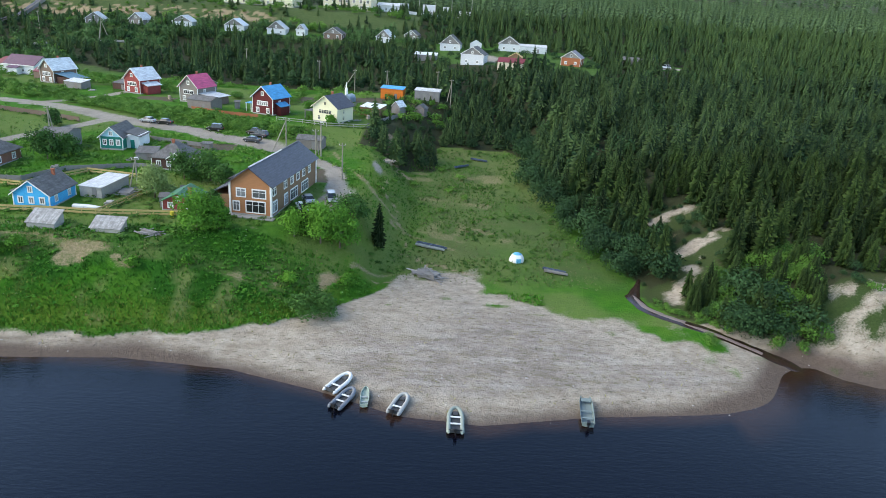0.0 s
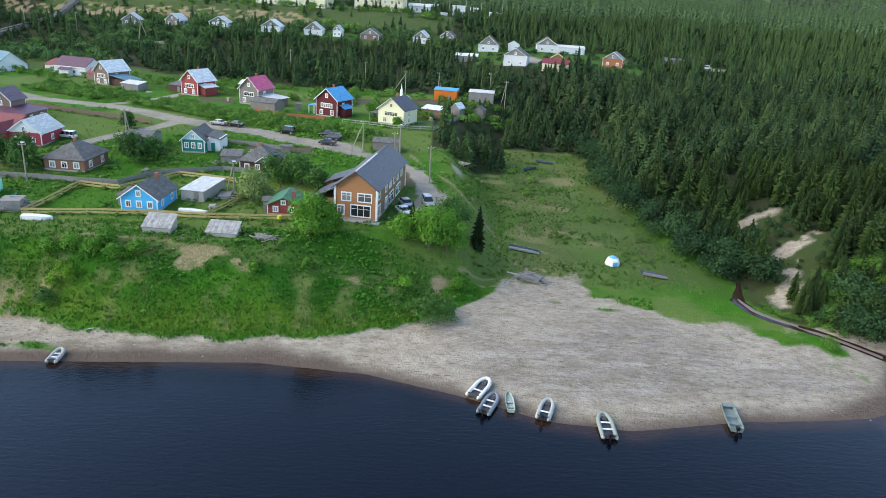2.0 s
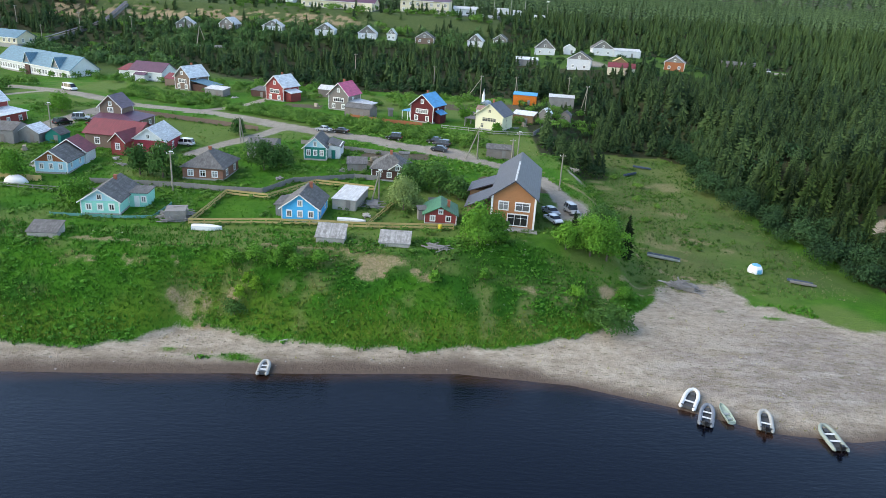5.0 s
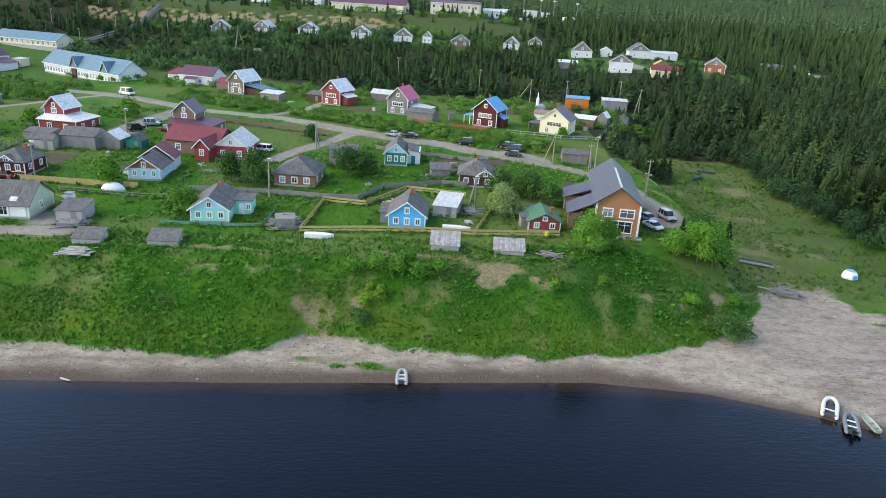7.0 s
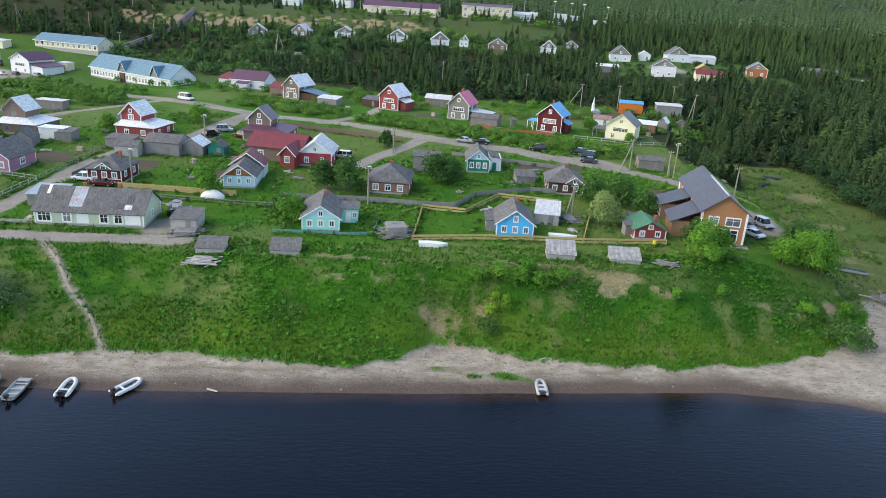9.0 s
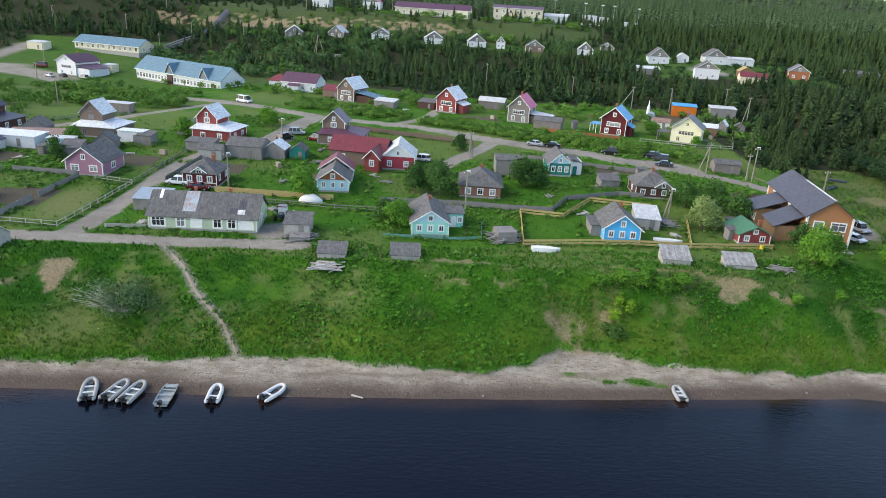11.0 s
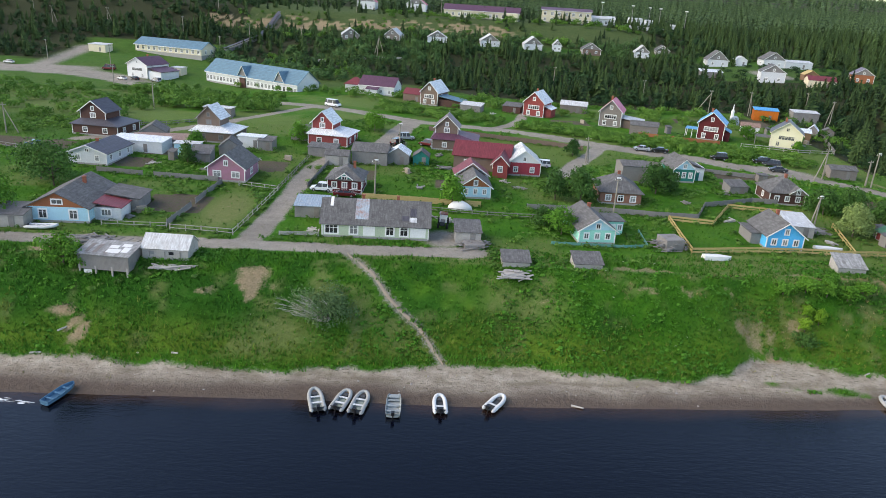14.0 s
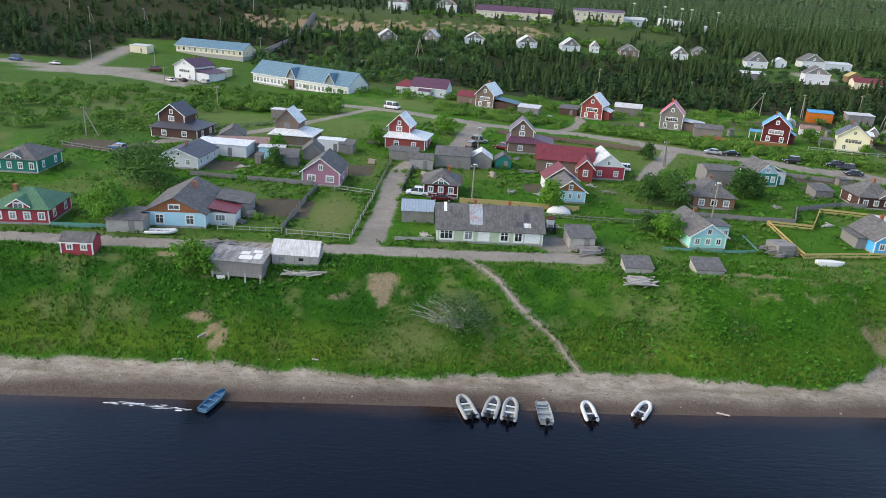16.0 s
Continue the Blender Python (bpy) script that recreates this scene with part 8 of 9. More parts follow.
# ---- boats ----
RUBBER_GREY = plain("pale_grey_inflatable_fabric", (0.33, 0.34, 0.33), 0.6, 0, 0.12)
RUBBER_WHITE = plain("white_inflatable_fabric", (0.6, 0.62, 0.62), 0.55, 0, 0.08)
RUBBER_GREEN = plain("grey_green_inflatable_fabric", (0.24, 0.28, 0.25), 0.6, 0, 0.1)
DARK_DECK = plain("dark_grey_boat_floor", (0.06, 0.065, 0.07), 0.7)
MOTOR_BLACK = plain("black_outboard_cowling", (0.015, 0.015, 0.017), 0.3, 0, 0.1, 3, 0.5)
ALU = plain("worn_aluminium_hull", (0.36, 0.39, 0.38), 0.45, 0.3, 0.15)
BLUE_HULL = plain("blue_painted_hull", (0.07, 0.18, 0.28), 0.5)
PALE_GREEN_HULL = plain("pale_green_hull", (0.3, 0.37, 0.32), 0.6)
DARK_BLUE_HULL = plain("dark_blue_grey_hull", (0.07, 0.1, 0.15), 0.5)


def sweep(pts, radii, sides=10):
    """A tube along points, closed with rounded ends."""
    bm = bmesh.new()
    rings = []
    pts = [Vector(p) for p in pts]
    for i, p in enumerate(pts):
        d = (pts[min(i + 1, len(pts) - 1)] - pts[max(i - 1, 0)]).normalized()
        u = Vector((0, 0, 1))
        s = d.cross(u).normalized()
        u = s.cross(d)
        rings.append([bm.verts.new(p + (s * math.cos(a) + u * math.sin(a)) * radii[i]) for a in (6.283185 * k / sides for k in range(sides))])
    for a, b in zip(rings, rings[1:]):
        for k in range(sides):
            j = (k + 1) % sides
            bm.faces.new((a[k], a[j], b[j], b[k]))
    bm.faces.new(rings[0][::-1])
    bm.faces.new(rings[-1])
    return bm


def outboard(t, y, m=MOTOR_BLACK):
    motor = part("motor", one_box(-0.2, 0.2, y - 0.45, y + 0.05, 0.55, 1.0), m, t, "black outboard motor")
    bm = bmesh.new()
    rod(bm, (0, y - 0.2, 0.6), (0, y - 0.3, -0.35), 0.1, 0.07)
    part("shaft", bm, m, motor)


def boat_pose(bow, stern, z=0.12):
    """Bow and stern on the ground plan; the boat's own y points to the bow."""
    d = Vector((bow[0] - stern[0], bow[1] - stern[1]))
    x, y = (bow[0] + stern[0]) / 2, (bow[1] + stern[1]) / 2
    rise = math.degrees(math.atan2(max(0, high(*bow)) - max(0, high(*stern)), d.length))
    return pose(x, y, max(0.0, high(x, y)) + z, rise, 0, math.degrees(math.atan2(-d.x, d.y))), d.length


def inflatable(label, bow, stern, mat, motor=True, seats=2, width=2.0, floor=DARK_DECK):
    m, n = boat_pose(bow, stern)
    n = min(n, 5.4)
    t = thing("inflatable_boat", m, label, "boat", "boats on the shore")
    r, w = 0.26, width / 2 - 0.26
    pts, rad = [], []
    for s in (-1, 1):
        side = [(s * w * 0.96, -n / 2 + 0.02, 0.3), (s * w, -n / 2 + 0.35, 0.3), (s * w, -n * 0.1, 0.3), (s * w, n * 0.12, 0.32), (s * w * 0.88, n * 0.27, 0.38), (s * w * 0.6, n * 0.39, 0.46), (s * w * 0.22, n / 2 - r, 0.52)]
        rr = [0.1, r, r, r, r * 0.98, r * 0.95, r * 0.92]
        if s > 0:
            side, rr = side[::-1], rr[::-1]
        pts += side
        rad += rr
    part("tube", sweep(pts, rad), mat, t, smooth=True)
    bm = bmesh.new()
    prism(bm, ((-w, -n / 2 + 0.4), (w, -n / 2 + 0.4), (w, n * 0.1), (w * 0.7, n * 0.32), (0, n * 0.42), (-w * 0.7, n * 0.32), (-w, n * 0.1)), 0.08, 0.16)
    for v in bm.verts:
        v.co = (v.co.x, v.co.z, v.co.y)
    part("floor", bm, floor, t)
    part("transom", one_box(-w, w, -n / 2 + 0.36, -n / 2 + 0.44, 0.1, 0.62), DARK_DECK, t)
    for i in range(seats):
        y = -n * 0.16 + i * n * 0.26
        part("bench", one_box(-w, w, y - 0.14, y + 0.14, 0.42, 0.48), RUBBER_WHITE, t)
    part("bag", one_box(-0.3, 0.3, n * 0.2, n * 0.33, 0.16, 0.42), DARK_DECK, t)
    if motor:
        outboard(t, -n / 2 + 0.38)
    return t


def hull_boat(label, bow, stern, mat, width=1.6, square=False, motor=True, depth=0.6, seats=3, category="boat", inside=None, flip=False, z=0.1, group="boats on the shore", name="boat"):
    """A hard hull lofted from stern to bow with a rim, floor and benches."""
    m, n = boat_pose(bow, stern, z)
    if flip:
        m = m @ pose(0, 0, depth, 0, 180, 0)
    t = thing(name, m, label, category, group)
    prof = ((-0.5, 0.86), (-0.25, 0.97), (0.0, 1.0), (0.2, 0.92), (0.36, 0.66), (0.46, 0.3), (0.5, 0.03)) if not square else ((-0.5, 0.92), (-0.25, 1.0), (0.0, 1.0), (0.25, 0.97), (0.4, 0.86), (0.5, 0.66))
    bm = bmesh.new()
    outer = []
    for s, k in prof:
        hw, lift = width / 2 * k, 0.22 * max(0, s) * 2 * depth
        ring = [(-hw, depth + lift * 0.6), (-hw * 0.86, 0.12 + lift), (0, lift), (hw * 0.86, 0.12 + lift), (hw, depth + lift * 0.6), (hw - 0.06, depth + lift * 0.6), (hw * 0.8, 0.2 + lift), (0, 0.14 + lift), (-hw * 0.8, 0.2 + lift), (-hw + 0.06, depth + lift * 0.6)]
        outer.append([bm.verts.new((x, s * n, zz)) for x, zz in ring])
    for a, b in zip(outer, outer[1:]):
        for i in range(10):
            j = (i + 1) % 10
            bm.faces.new((a[i], a[j], b[j], b[i]))
    bm.faces.new(outer[0])
    bm.faces.new(outer[-1][::-1])
    part("hull", bm, mat, t)
    part("transom", one_box(-width * 0.42, width * 0.42, -n / 2 + 0.02, -n / 2 + 0.08, 0.15, depth), mat, t)
    for i in range(seats):
        y = -n * 0.3 + i * n * 0.26
        part("bench", one_box(-width * 0.44, width * 0.44, y - 0.13, y + 0.13, depth - 0.18, depth - 0.12), inside or mat, t)
    if square or motor:
        part("deck", one_box(-width * 0.36, width * 0.36, n * 0.3, n * 0.42, depth - 0.04, depth + 0.03), inside or mat, t)
    if motor:
        outboard(t, -n / 2 + 0.05)
    return t


inflatable("white inflatable boat drawn up on the sand", (-9.5, 83.2), (-11.9, 79.0), RUBBER_WHITE, False, 1, 2.2)
inflatable("dark grey inflatable boat with outboard motor at the water", (-8.7, 80.0), (-10.7, 75.4), plain("slate_grey_inflatable_fabric", (0.16, 0.18, 0.21), 0.55), True, 2, 2.0)
hull_boat("narrow pale green rowing boat at the water", (-7.1, 80.2), (-7.0, 76.3), PALE_GREEN_HULL, 1.15, False, False, 0.5, 2, inside=ALU)
inflatable("pale grey inflatable boat at the water's edge", (-1.8, 79.0), (-3.3, 74.7), RUBBER_GREY, True, 1, 2.0)
inflatable("grey green inflatable boat with black outboard", (4.6, 76.7), (4.5, 71.4), RUBBER_GREEN, True, 2, 2.2)
hull_boat("grey green aluminium boat with outboard motor", (21.8, 80.4), (21.1, 74.6), plain("grey_green_painted_hull", (0.17, 0.215, 0.21), 0.5), 1.8, True, True, 0.7, 2)
inflatable("small pale grey inflatable boat alone on the shore", (-67.7, 85.6), (-67.6, 82.1), RUBBER_GREY, False, 2, 1.7, RUBBER_GREY)
inflatable("pale grey inflatable boat with two benches", (-144.2, 80.4), (-142.8, 75.6), RUBBER_GREY, True, 2, 2.1, RUBBER_GREEN)
inflatable("pale grey inflatable boat moored side by side", (-139.7, 80.4), (-140.9, 76.0), RUBBER_GREY, True, 2, 2.0, RUBBER_GREEN)
inflatable("pale grey inflatable boat with dark floor", (-137.6, 80.3), (-138.5, 75.5), RUBBER_GREY, True, 2, 2.1, RUBBER_GREEN)
hull_boat("square bowed aluminium skiff with benches", (-133.9, 79.9), (-133.8, 75.4), ALU, 1.9, True, True, 0.55, 4)
inflatable("white inflatable boat with black motor", (-128.2, 80.4), (-128.0, 76.4), RUBBER_WHITE, True, 1, 1.9)
inflatable("white inflatable boat lying slanted at the water", (-119.9, 81.0), (-122.2, 77.6), RUBBER_WHITE, True, 1, 1.9)
hull_boat("blue painted wooden boat at the water", (-173.6, 78.9), (-175.0, 74.4), BLUE_HULL, 1.5, False, False, 0.6, 3)
hull_boat("long narrow dark blue wooden boat on the grass", (3.6, 130.6), (-2.3, 133.2), DARK_BLUE_HULL, 0.8, False, False, 0.45, 4, group="long wooden boats")
hull_boat("long narrow pale blue wooden boat beside its pair", (3.2, 129.6), (-2.6, 132.1), ALU, 0.8, False, False, 0.45, 4, group="long wooden boats")
hull_boat("long black wooden boat far up the valley", (9.9, 190.0), (6.0, 187.4), DARK_BLUE_HULL, 0.9, False, False, 0.5, 3, group="long wooden boats")
hull_boat("long black wooden boat beside a log in the valley", (15.2, 194.6), (10.6, 196.6), DARK_BLUE_HULL, 0.9, False, False, 0.5, 3, group="long wooden boats")
hull_boat("long narrow dark wooden boat near the creek", (26.2, 121.0), (21.9, 122.6), GREYWOOD, 0.8, False, False, 0.45, 3, group="long wooden boats")
hull_boat("long narrow grey wooden boat near the creek", (26.0, 122.0), (21.8, 123.6), DARK_BLUE_HULL, 0.7, False, False, 0.45, 3, group="long wooden boats")
hull_boat("white upturned boat before the yellow fence", (-80.6, 110.6), (-85.4, 110.2), TARP, 1.6, False, False, 0.8, 0, flip=True, z=0.0)
hull_boat("white upturned boat inside the yellow fence", (-57.7, 118.4), (-62.7, 118.6), TARP, 1.4, False, False, 0.6, 0, flip=True, z=0.0)
inflatable("white inflatable boat before the light blue house", (-188.8, 107.6), (-193.8, 107.2), RUBBER_WHITE, False, 2, 1.8)

# a covered boat and the tent
t = thing("covered_boat", pose(-125.0, 130.0, high(-125.0, 130.0), 0, 0, -5), "boat under a rounded white tarpaulin", "boat")
v, f = [], []
bm = bmesh.new()
bmesh.ops.create_uvsphere(bm, u_segments=18, v_segments=10, radius=1.0)
for p in bm.verts:
    p.co = (p.co.x * (2.4 - 0.25 * p.co.z), p.co.y * 1.3, max(-0.05, p.co.z * 1.5 + 0.05 * math.sin(7 * p.co.x)))
part("cover", bm, TARP, t, smooth=True)
part("trailer", one_box(-2.0, 2.0, -0.7, 0.7, -0.2, 0.1), RUBBER, t)
t = thing("dome_tent", pose(17.2, 127.2, high(17.2, 127.2), 0, 0, 10), "white dome tent with light blue top on the grass", "tent")
CANVAS = plain("white_tent_canvas", (0.72, 0.74, 0.72), 0.8, 0, 0.05)
CANVAS_BLUE = plain("light_blue_tent_canvas", (0.12, 0.4, 0.6), 0.8, 0, 0.08)
for name, lo, hi, mat in (("skirt", 0.0, 0.6, CANVAS), ("top", 0.6, 1.0, CANVAS_BLUE)):
    bm = bmesh.new()
    rows = []
    for k in range(6):
        s = lo + (hi - lo) * k / 5
        a = s * math.pi / 2
        rows.append([bm.verts.new((1.45 * math.cos(a) * math.cos(q) * (1 + 0.05 * math.cos(6 * q)), 1.45 * math.cos(a) * math.sin(q) * (1 + 0.05 * math.cos(6 * q)), 1.75 * math.sin(a))) for q in (6.2832 * j / 24 for j in range(24))])
    for a, b in zip(rows, rows[1:]):
        for j in range(24):
            bm.faces.new((a[j], a[(j + 1) % 24], b[(j + 1) % 24], b[j]))
    bmesh.ops.remove_doubles(bm, verts=bm.verts, dist=0.001)
    part(name, bm, mat, t, smooth=True)
part("entrance", one_box(-0.45, 0.45, -1.42, -1.32, 0.0, 0.85), CANVAS_BLUE, t)

# ---- vehicles ----
CAR_GLASS = plain("tinted_car_glass", (0.015, 0.018, 0.022), 0.08, 0, 0.1, 3, 0.6)
TYRE = RUBBER
RIM = plain("grey_alloy_rim", (0.4, 0.4, 0.42), 0.35, 0.6)
LAMP_WHITE = plain("clear_headlight", (0.7, 0.72, 0.72), 0.15)
LAMP_RED = plain("red_tail_light", (0.4, 0.02, 0.02), 0.25)
paints = {}


def paint(name, c):
    if name not in paints:
        m, n, l, b = node_material(name + "_car_paint", 0.25, 0.0, 0.5)
        l.new(mix_node(n, l, noise_node(n, l, 1.5), tint(c, 0.9), tint(c, 1.08)), b.inputs["Base Color"])
        b.inputs["Coat Weight"].default_value = 0.5
        paints[name] = m
    return paints[name]


def car(label, x, y, yaw, mat, kind="suv", category="car"):
    """x forward; a lower body, a glazed cabin with a roof, wheels, lamps and bumpers."""
    n, w, h = {"suv": (4.5, 1.85, 1.75), "sedan": (4.3, 1.7, 1.45), "van": (5.2, 2.0, 2.3), "hatch": (3.9, 1.68, 1.5), "jeep": (4.2, 1.75, 1.9)}[kind]
    t = thing("car", pose(x, y, high(x, y) + 0.02, 0, 0, yaw), label, category, "parked vehicles")
    belt = 0.95 if kind != "van" else 1.15
    a, b = n / 2, -n / 2
    nose = {"suv": 0.95, "sedan": 0.85, "van": 0.5, "hatch": 0.8, "jeep": 1.15}[kind]
    bm = bmesh.new()
    prism(bm, ((b + 0.05, 0.35), (a - 0.1, 0.35), (a, 0.5), (a - 0.05, belt - 0.18), (a - nose, belt), (b + 0.1, belt + 0.03), (b, 0.7)), -w / 2, w / 2, "x")
    for v in bm.verts:
        v.co = (v.co.y, v.co.x, v.co.z)
    bmesh.ops.bevel(bm, geom=list(bm.edges), offset=0.05, segments=1, affect="EDGES")
    part("body", bm, mat, t)
    rear = b + (0.12 if kind in ("suv", "van", "jeep", "hatch") else 0.75)
    f0, f1, r1 = a - nose, a - nose - (0.75 if kind != "jeep" else 0.35), rear + (0.3 if kind != "sedan" else 0.6)
    s = w / 2 - 0.07
    bm = bmesh.new()
    vs = [bm.verts.new(p) for p in ((f0, -s, belt), (f0, s, belt), (rear, s, belt + 0.03), (rear, -s, belt + 0.03), (f1, -s + 0.16, h - 0.06), (f1, s - 0.16, h - 0.06), (r1, s - 0.16, h - 0.06), (r1, -s + 0.16, h - 0.06))]
    for q in ((0, 1, 5, 4), (1, 2, 6, 5), (2, 3, 7, 6), (3, 0, 4, 7), (4, 5, 6, 7), (3, 2, 1, 0)):
        bm.faces.new([vs[i] for i in q])
    part("window", bm, CAR_GLASS, t, "dark tinted glass cabin")
    part("roof", one_box(r1 - 0.06, f1 + 0.06, -s + 0.12, s - 0.12, h - 0.07, h), mat, t)
    for px in (f1 - 0.75, r1 + 0.55):
        for sg in (-1, 1):
            bm = bmesh.new()
            rod(bm, (px, sg * (s + 0.015), belt), (px, sg * (s - 0.14), h - 0.05), 0.06, 0.06, 4)
            part("pillar", bm, mat, t)
    for px in (a - 0.8, b + 0.85):
        for sg in (-1, 1):
            bm = bmesh.new()
            rod(bm, (px, sg * (w / 2 - 0.2), 0.34), (px, sg * (w / 2 + 0.03), 0.34), 0.34, 0.34, 14)
            wheel = part("wheel", bm, TYRE, t)
            bm = bmesh.new()
            rod(bm, (px, sg * (w / 2 + 0.02), 0.34), (px, sg * (w / 2 + 0.045), 0.34), 0.2, 0.18, 10)
            part("rim", bm, RIM, wheel)
    for sg in (-1, 1):
        part("headlight", one_box(a - 0.1, a + 0.01, sg * w * 0.36 - 0.16, sg * w * 0.36 + 0.16, belt - 0.34, belt - 0.18), LAMP_WHITE, t)
        part("tail_light", one_box(b - 0.02, b + 0.1, sg * w * 0.4 - 0.1, sg * w * 0.4 + 0.1, 0.7, 0.95), LAMP_RED, t)
    part("bumper", one_box(a - 0.06, a + 0.05, -w / 2 + 0.08, w / 2 - 0.08, 0.34, 0.5), RUBBER, t)
    return t


C_WHITE, C_BLACK, C_SILVER = paint("white", (0.75, 0.76, 0.77)), paint("black", (0.012, 0.012, 0.014)), paint("silver", (0.36, 0.38, 0.4))
C_RED, C_BLUE, C_DARK = paint("dark_red", (0.13, 0.015, 0.02)), paint("blue", (0.08, 0.16, 0.34)), paint("graphite", (0.05, 0.055, 0.065))
for args in (
        ("white off-road car parked on the lane", -152.0, 136.2, 176, C_WHITE, "suv"),
        ("dark red sedan before the maroon house", -147.2, 133.4, 2, C_RED, "sedan"),
        ("silver jeep parked in the yard", -137.7, 182.6, 15, C_SILVER, "jeep"),
        ("black car with open boot in the yard", -139.6, 177.0, 60, C_BLACK, "suv"),
        ("dark red car with roof box in the yard", -132.0, 177.6, 150, C_RED, "suv"),
        ("white minibus on the village road", -163.2, 228.6, -28, C_WHITE, "van"),
        ("white car behind the crimson house", -105.0, 164.6, 170, C_WHITE, "suv"),
        ("silver grey car at the roadside", -75.6, 185.4, 165, C_SILVER, "sedan"),
        ("black car at the roadside", -71.0, 184.8, 165, C_BLACK, "sedan"),
        ("black jeep with roof rack at the roadside", -56.7, 181.0, 172, C_BLACK, "jeep"),
        ("black car parked side by side", -46.0, 179.6, 165, C_BLACK, "suv"),
        ("black estate car at the roadside", -44.4, 177.6, 160, C_DARK, "suv"),
        ("dark grey car on the gravel", -45.0, 172.4, 168, C_DARK, "sedan"),
        ("blue grey jeep on the parking place", -19.2, 130.6, -74, C_SILVER, "jeep"),
        ("white car beside the orange house", -23.6, 124.6, -64, C_WHITE, "sedan"),
        ("pale car beside the orange house", -23.4, 129.3, -66, C_SILVER, "sedan"),
        ("blue car on the meadow track", -219.3, 157.2, 160, C_BLUE, "hatch"),
        ("white car before the shop", -254.0, 285.0, 150, C_WHITE, "sedan"),
        ("black car before the shop", -249.5, 286.5, 140, C_BLACK, "sedan"),
        ("silver car beside the shop", -240.5, 284.5, 150, C_SILVER, "suv"),
        ("white car on the square", -309.0, 304.8, 170, C_WHITE, "sedan"),
        ("blue truck body at the edge of the square", -327.0, 308.0, 175, C_BLUE, "van"),
        ("white car on the forest clearing", 103.9, 331.4, 170, C_WHITE, "suv"),
        ("dark red bus on the square", -267.0, 303.5, 178, C_RED, "van")):
    car(*args)
t = thing("tractor", pose(-128.2, 119.6, high(-128.2, 119.6), 0, 0, -95), "small old tractor with pale cab", "tractor", "parked vehicles")
part("bonnet", one_box(0.2, 1.8, -0.4, 0.4, 0.6, 1.3), C_DARK, t)
part("cab", one_box(-1.1, 0.2, -0.65, 0.65, 0.7, 2.2), WHITE, t)
part("roof", one_box(-1.2, 0.3, -0.75, 0.75, 2.2, 2.32), C_RED, t)
for px, r in ((-0.7, 0.7), (1.4, 0.42)):
    for sg in (-1, 1):
        bm = bmesh.new()
        rod(bm, (px, sg * 0.6, r), (px, sg * 0.95, r), r, r, 16)
        part("wheel", bm, RUBBER, t)

# ---- small things ----
STONE = plain("grey_beach_stone", (0.3, 0.28, 0.26), 0.9, 0, 0.3, 5)
g = np.random.default_rng(11)
bm = bmesh.new()
bmesh.ops.create_icosphere(bm, subdivisions=1, radius=1.0)
bm.verts.ensure_lookup_table()
pebble = (np.array([v.co for v in bm.verts]) * (1, 0.8, 0.5), np.array([[v.index for v in f.verts] for f in bm.faces]))
bm.free()
px, py = jittered(-240, 60, 70, 112, 1.5)
ok = (masked(sand, px, py) > 0.6) & (g.random(len(px)) < 0.16)
scatter("beach_stones", [pebble], px[ok], py[ok], 0.06 + 0.2 * g.random(ok.sum()) ** 3, STONE, "small grey stones scattered on the sand", "stones", 0.0)
DRIFT = [(np.array([(-1, -0.07, 0), (1, -0.05, 0), (1, 0.05, 0), (-1, 0.07, 0), (-1, 0, 0.12), (1, 0, 0.1)]), np.array([(0, 1, 5), (0, 5, 4), (3, 4, 5), (3, 5, 2), (0, 4, 3), (1, 2, 5)]))]
px, py = jittered(-240, 60, 68, 116, 4.0)
ok = (masked(sand, px, py) > 0.6) & (g.random(len(px)) < 0.2)
scatter("driftwood", DRIFT, px[ok], py[ok], 0.15 + 0.35 * g.random(ok.sum()) ** 2, BARK, "bleached driftwood sticks on the beach", "driftwood", 0.0)
for i, (x, y, n, yaw) in enumerate(((-110.5, 79.8, 1.6, -25), (-66.5, 91.0, 1.2, 30), (-181.5, 84.8, 1.4, 5), (-163.5, 85.5, 0.9, -15), (-178.9, 88.0, 2.2, 60), (-1.5, 119.2, 5.2, -28))):
    t = thing("driftwood_log", pose(x, y, high(x, y) + 0.1, 0, 0, yaw), "bleached log lying on the shore", "log", "driftwood logs")
    bm = bmesh.new()
    rod(bm, (-n / 2, 0, 0), (n / 2, 0.08, 0.05), 0.14, 0.1, 7)
    part("trunk", bm, TWIG, t)
t = thing("satellite_box", pose(-90.3, 149.5, high(-90.3, 149.5)), "white metal tank on the meadow", "tank")
part("tank", one_box(-1.1, 1.1, -0.5, 0.5, -0.1, 1.0), TARP, t)
t = thing("water_barrel", pose(-44.6, 116.2, high(-44.6, 116.2)), "yellow barrel beside the fence", "barrel")
bm = bmesh.new()
rod(bm, (0, 0, -0.1), (0, 0, 1.1), 0.35, 0.35, 12)
part("barrel", bm, plain("yellow_plastic", (0.6, 0.48, 0.05), 0.5), t)
FOAM = plain("white_river_foam", (0.7, 0.73, 0.75), 0.8)
t = thing("river_foam", pose(-180, 75.8, 0.0), "streak of white foam on the river by the shore", "foam")
g2 = random.Random(3)
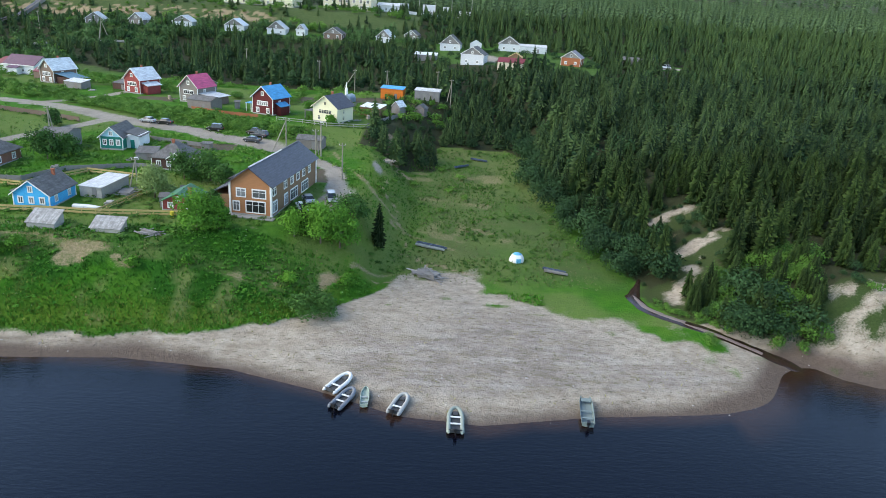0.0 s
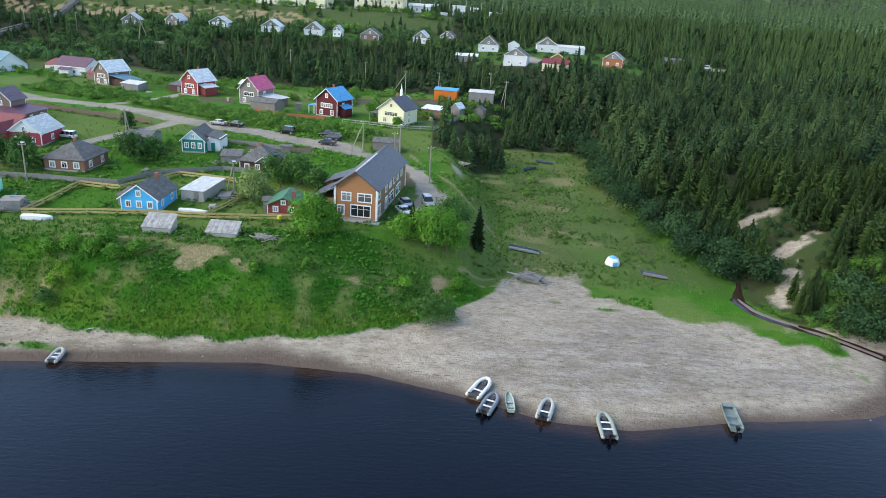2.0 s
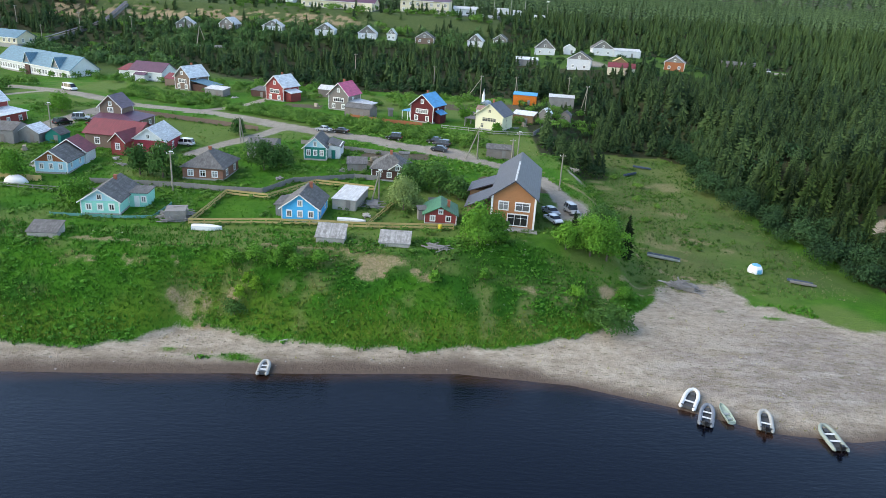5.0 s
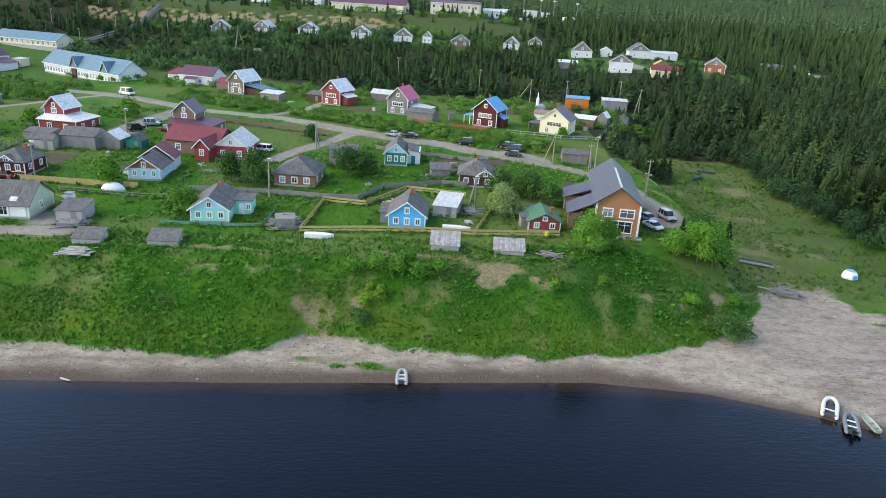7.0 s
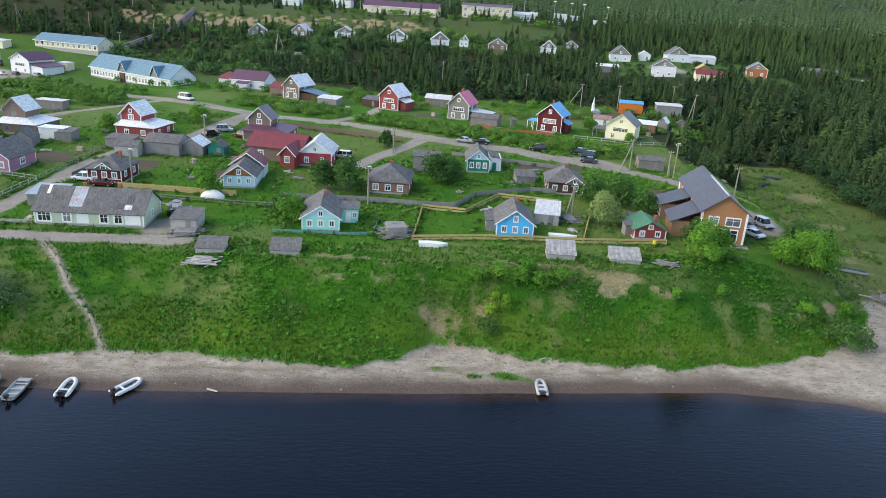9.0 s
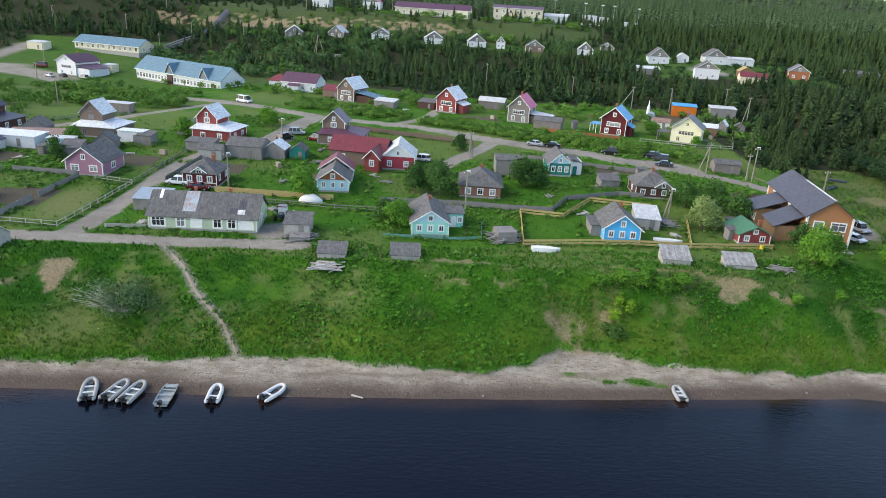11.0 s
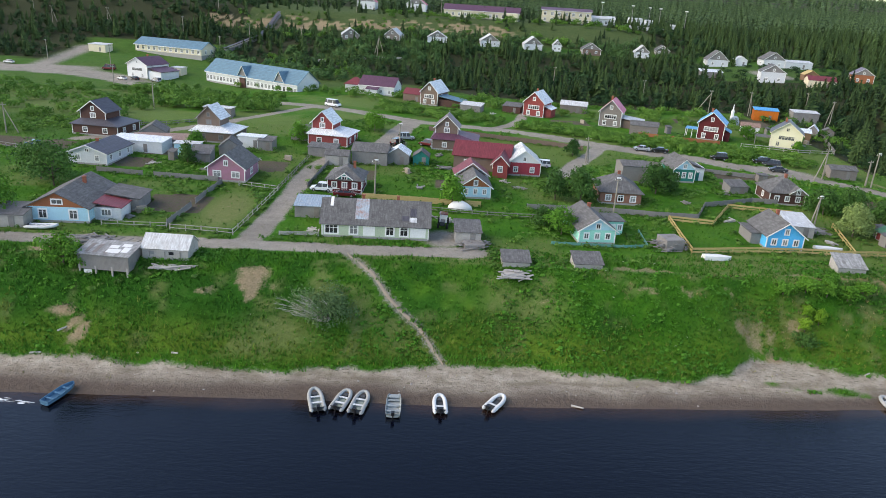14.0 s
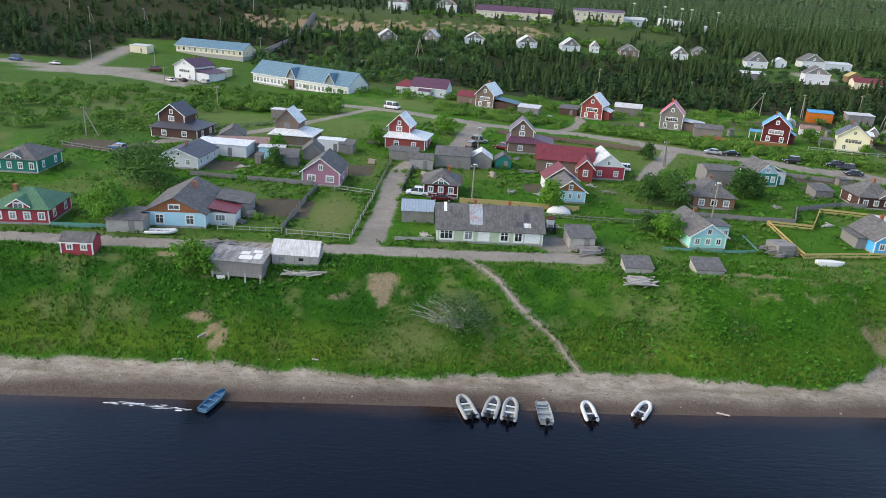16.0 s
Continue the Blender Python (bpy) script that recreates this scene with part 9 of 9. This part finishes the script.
for i in range(34):
    bm = bmesh.new()
    n = 9
    cx, cy = -7 + i * 0.3 + g2.random(), g2.gauss(0, 0.3) - 0.03 * i
    rx, ry = 0.25 + 0.45 * g2.random(), 0.05 + 0.1 * g2.random()
    ring = [bm.verts.new((cx + rx * math.cos(a) * (0.7 + 0.5 * g2.random()), cy + ry * math.sin(a) * (0.7 + 0.5 * g2.random()), 0.012)) for a in (6.2832 * k / n for k in range(n))]
    bm.faces.new(ring)
    bmesh.ops.extrude_face_region(bm, geom=list(bm.faces))
    for v in bm.verts:
        if v.index < 0 or v not in ring:
            v.co.z = 0.035
    part("fleck", bm, FOAM, t)

# tall weeds along fences, house walls and sheds
wx, wy = [], []
g3 = np.random.default_rng(17)
for pts in fence_lines:
    for (ax, ay), (bx, by) in zip(pts, pts[1:]):
        n = int(math.hypot(bx - ax, by - ay) / 0.45)
        u = g3.random(n)
        wx.append(ax + (bx - ax) * u + g3.normal(0, 0.55, n))
        wy.append(ay + (by - ay) * u + g3.normal(0, 0.55, n))
for ob in list(scene.objects):
    if ob.type == "EMPTY" and ob.name.startswith(("house", "shed", "wood_pile")) and ob.matrix_world.translation.y < 260:
        c = ob.matrix_world.translation
        r = 5.6 if ob.name.startswith("house") else 3.2
        n = 60 if r > 4 else 26
        a = g3.random(n) * 6.283
        k = r * (1.0 + 0.35 * g3.random(n))
        wx.append(c.x + k * np.cos(a))
        wy.append(c.y + (r * 0.7 if r > 4 else 0) + k * np.sin(a))
wx, wy = np.concatenate(wx), np.concatenate(wy)
ok = (masked(way, wx, wy) < 0.35) & (masked(garden, wx, wy) < 0.4)
wx, wy = wx[ok], wy[ok]
scatter("fence_weeds", WEEDS, wx, wy, 0.5 + 0.8 * g3.random(len(wx)), SLOPE_LEAF, "tall dark weeds along fences and house walls", "weeds", 0.03)

# odds and ends in the yards
TRASH = (PALE_PLANK, GREYWOOD, TARP, BLUE_GREY_TIN, SPLIT_WOOD)
g4 = random.Random(8)
for x, y in ((-72.5, 131.5), (-69, 126), (-78, 142), (-95, 146), (-112, 146), (-115, 150), (-121, 143), (-127, 141), (-133, 142), (-149, 146), (-151, 150), (-136, 153), (-129, 169), (-163, 158), (-170, 157), (-178, 146), (-187, 153), (-190, 149), (-181, 115), (-180, 118), (-150, 113.5), (-131, 124), (-127, 122), (-101, 125), (-58, 122), (-48, 122), (-46, 127), (-38, 128), (-52, 153), (-60, 160), (-66, 151), (-23, 205), (-20, 209), (-26, 222), (-35, 216), (-60, 214), (-84, 224), (-112, 232)):
    kind = g4.random()
    if kind < 0.55:
        pile("small heap of old boards in a yard", x, y, 1.6 + g4.random(), 1.0 + 0.6 * g4.random(), 0.5, TRASH[g4.randrange(2)], g4.randrange(999), g4.random() * 180, count=9, long=0.8)
    elif kind < 0.8:
        pile("stack of split firewood in a yard", x, y, 2.2, 0.9, 1.3, SPLIT_WOOD, g4.randrange(999), g4.random() * 180, count=14, long=0.5, core=0.85)
    else:
        shed("small grey outhouse with lean roof", x, y, g4.random() * 30 - 15, 1.4, 1.6, 1.9, 2.2, GREYWOOD, SLATE, "lean", 0.4)
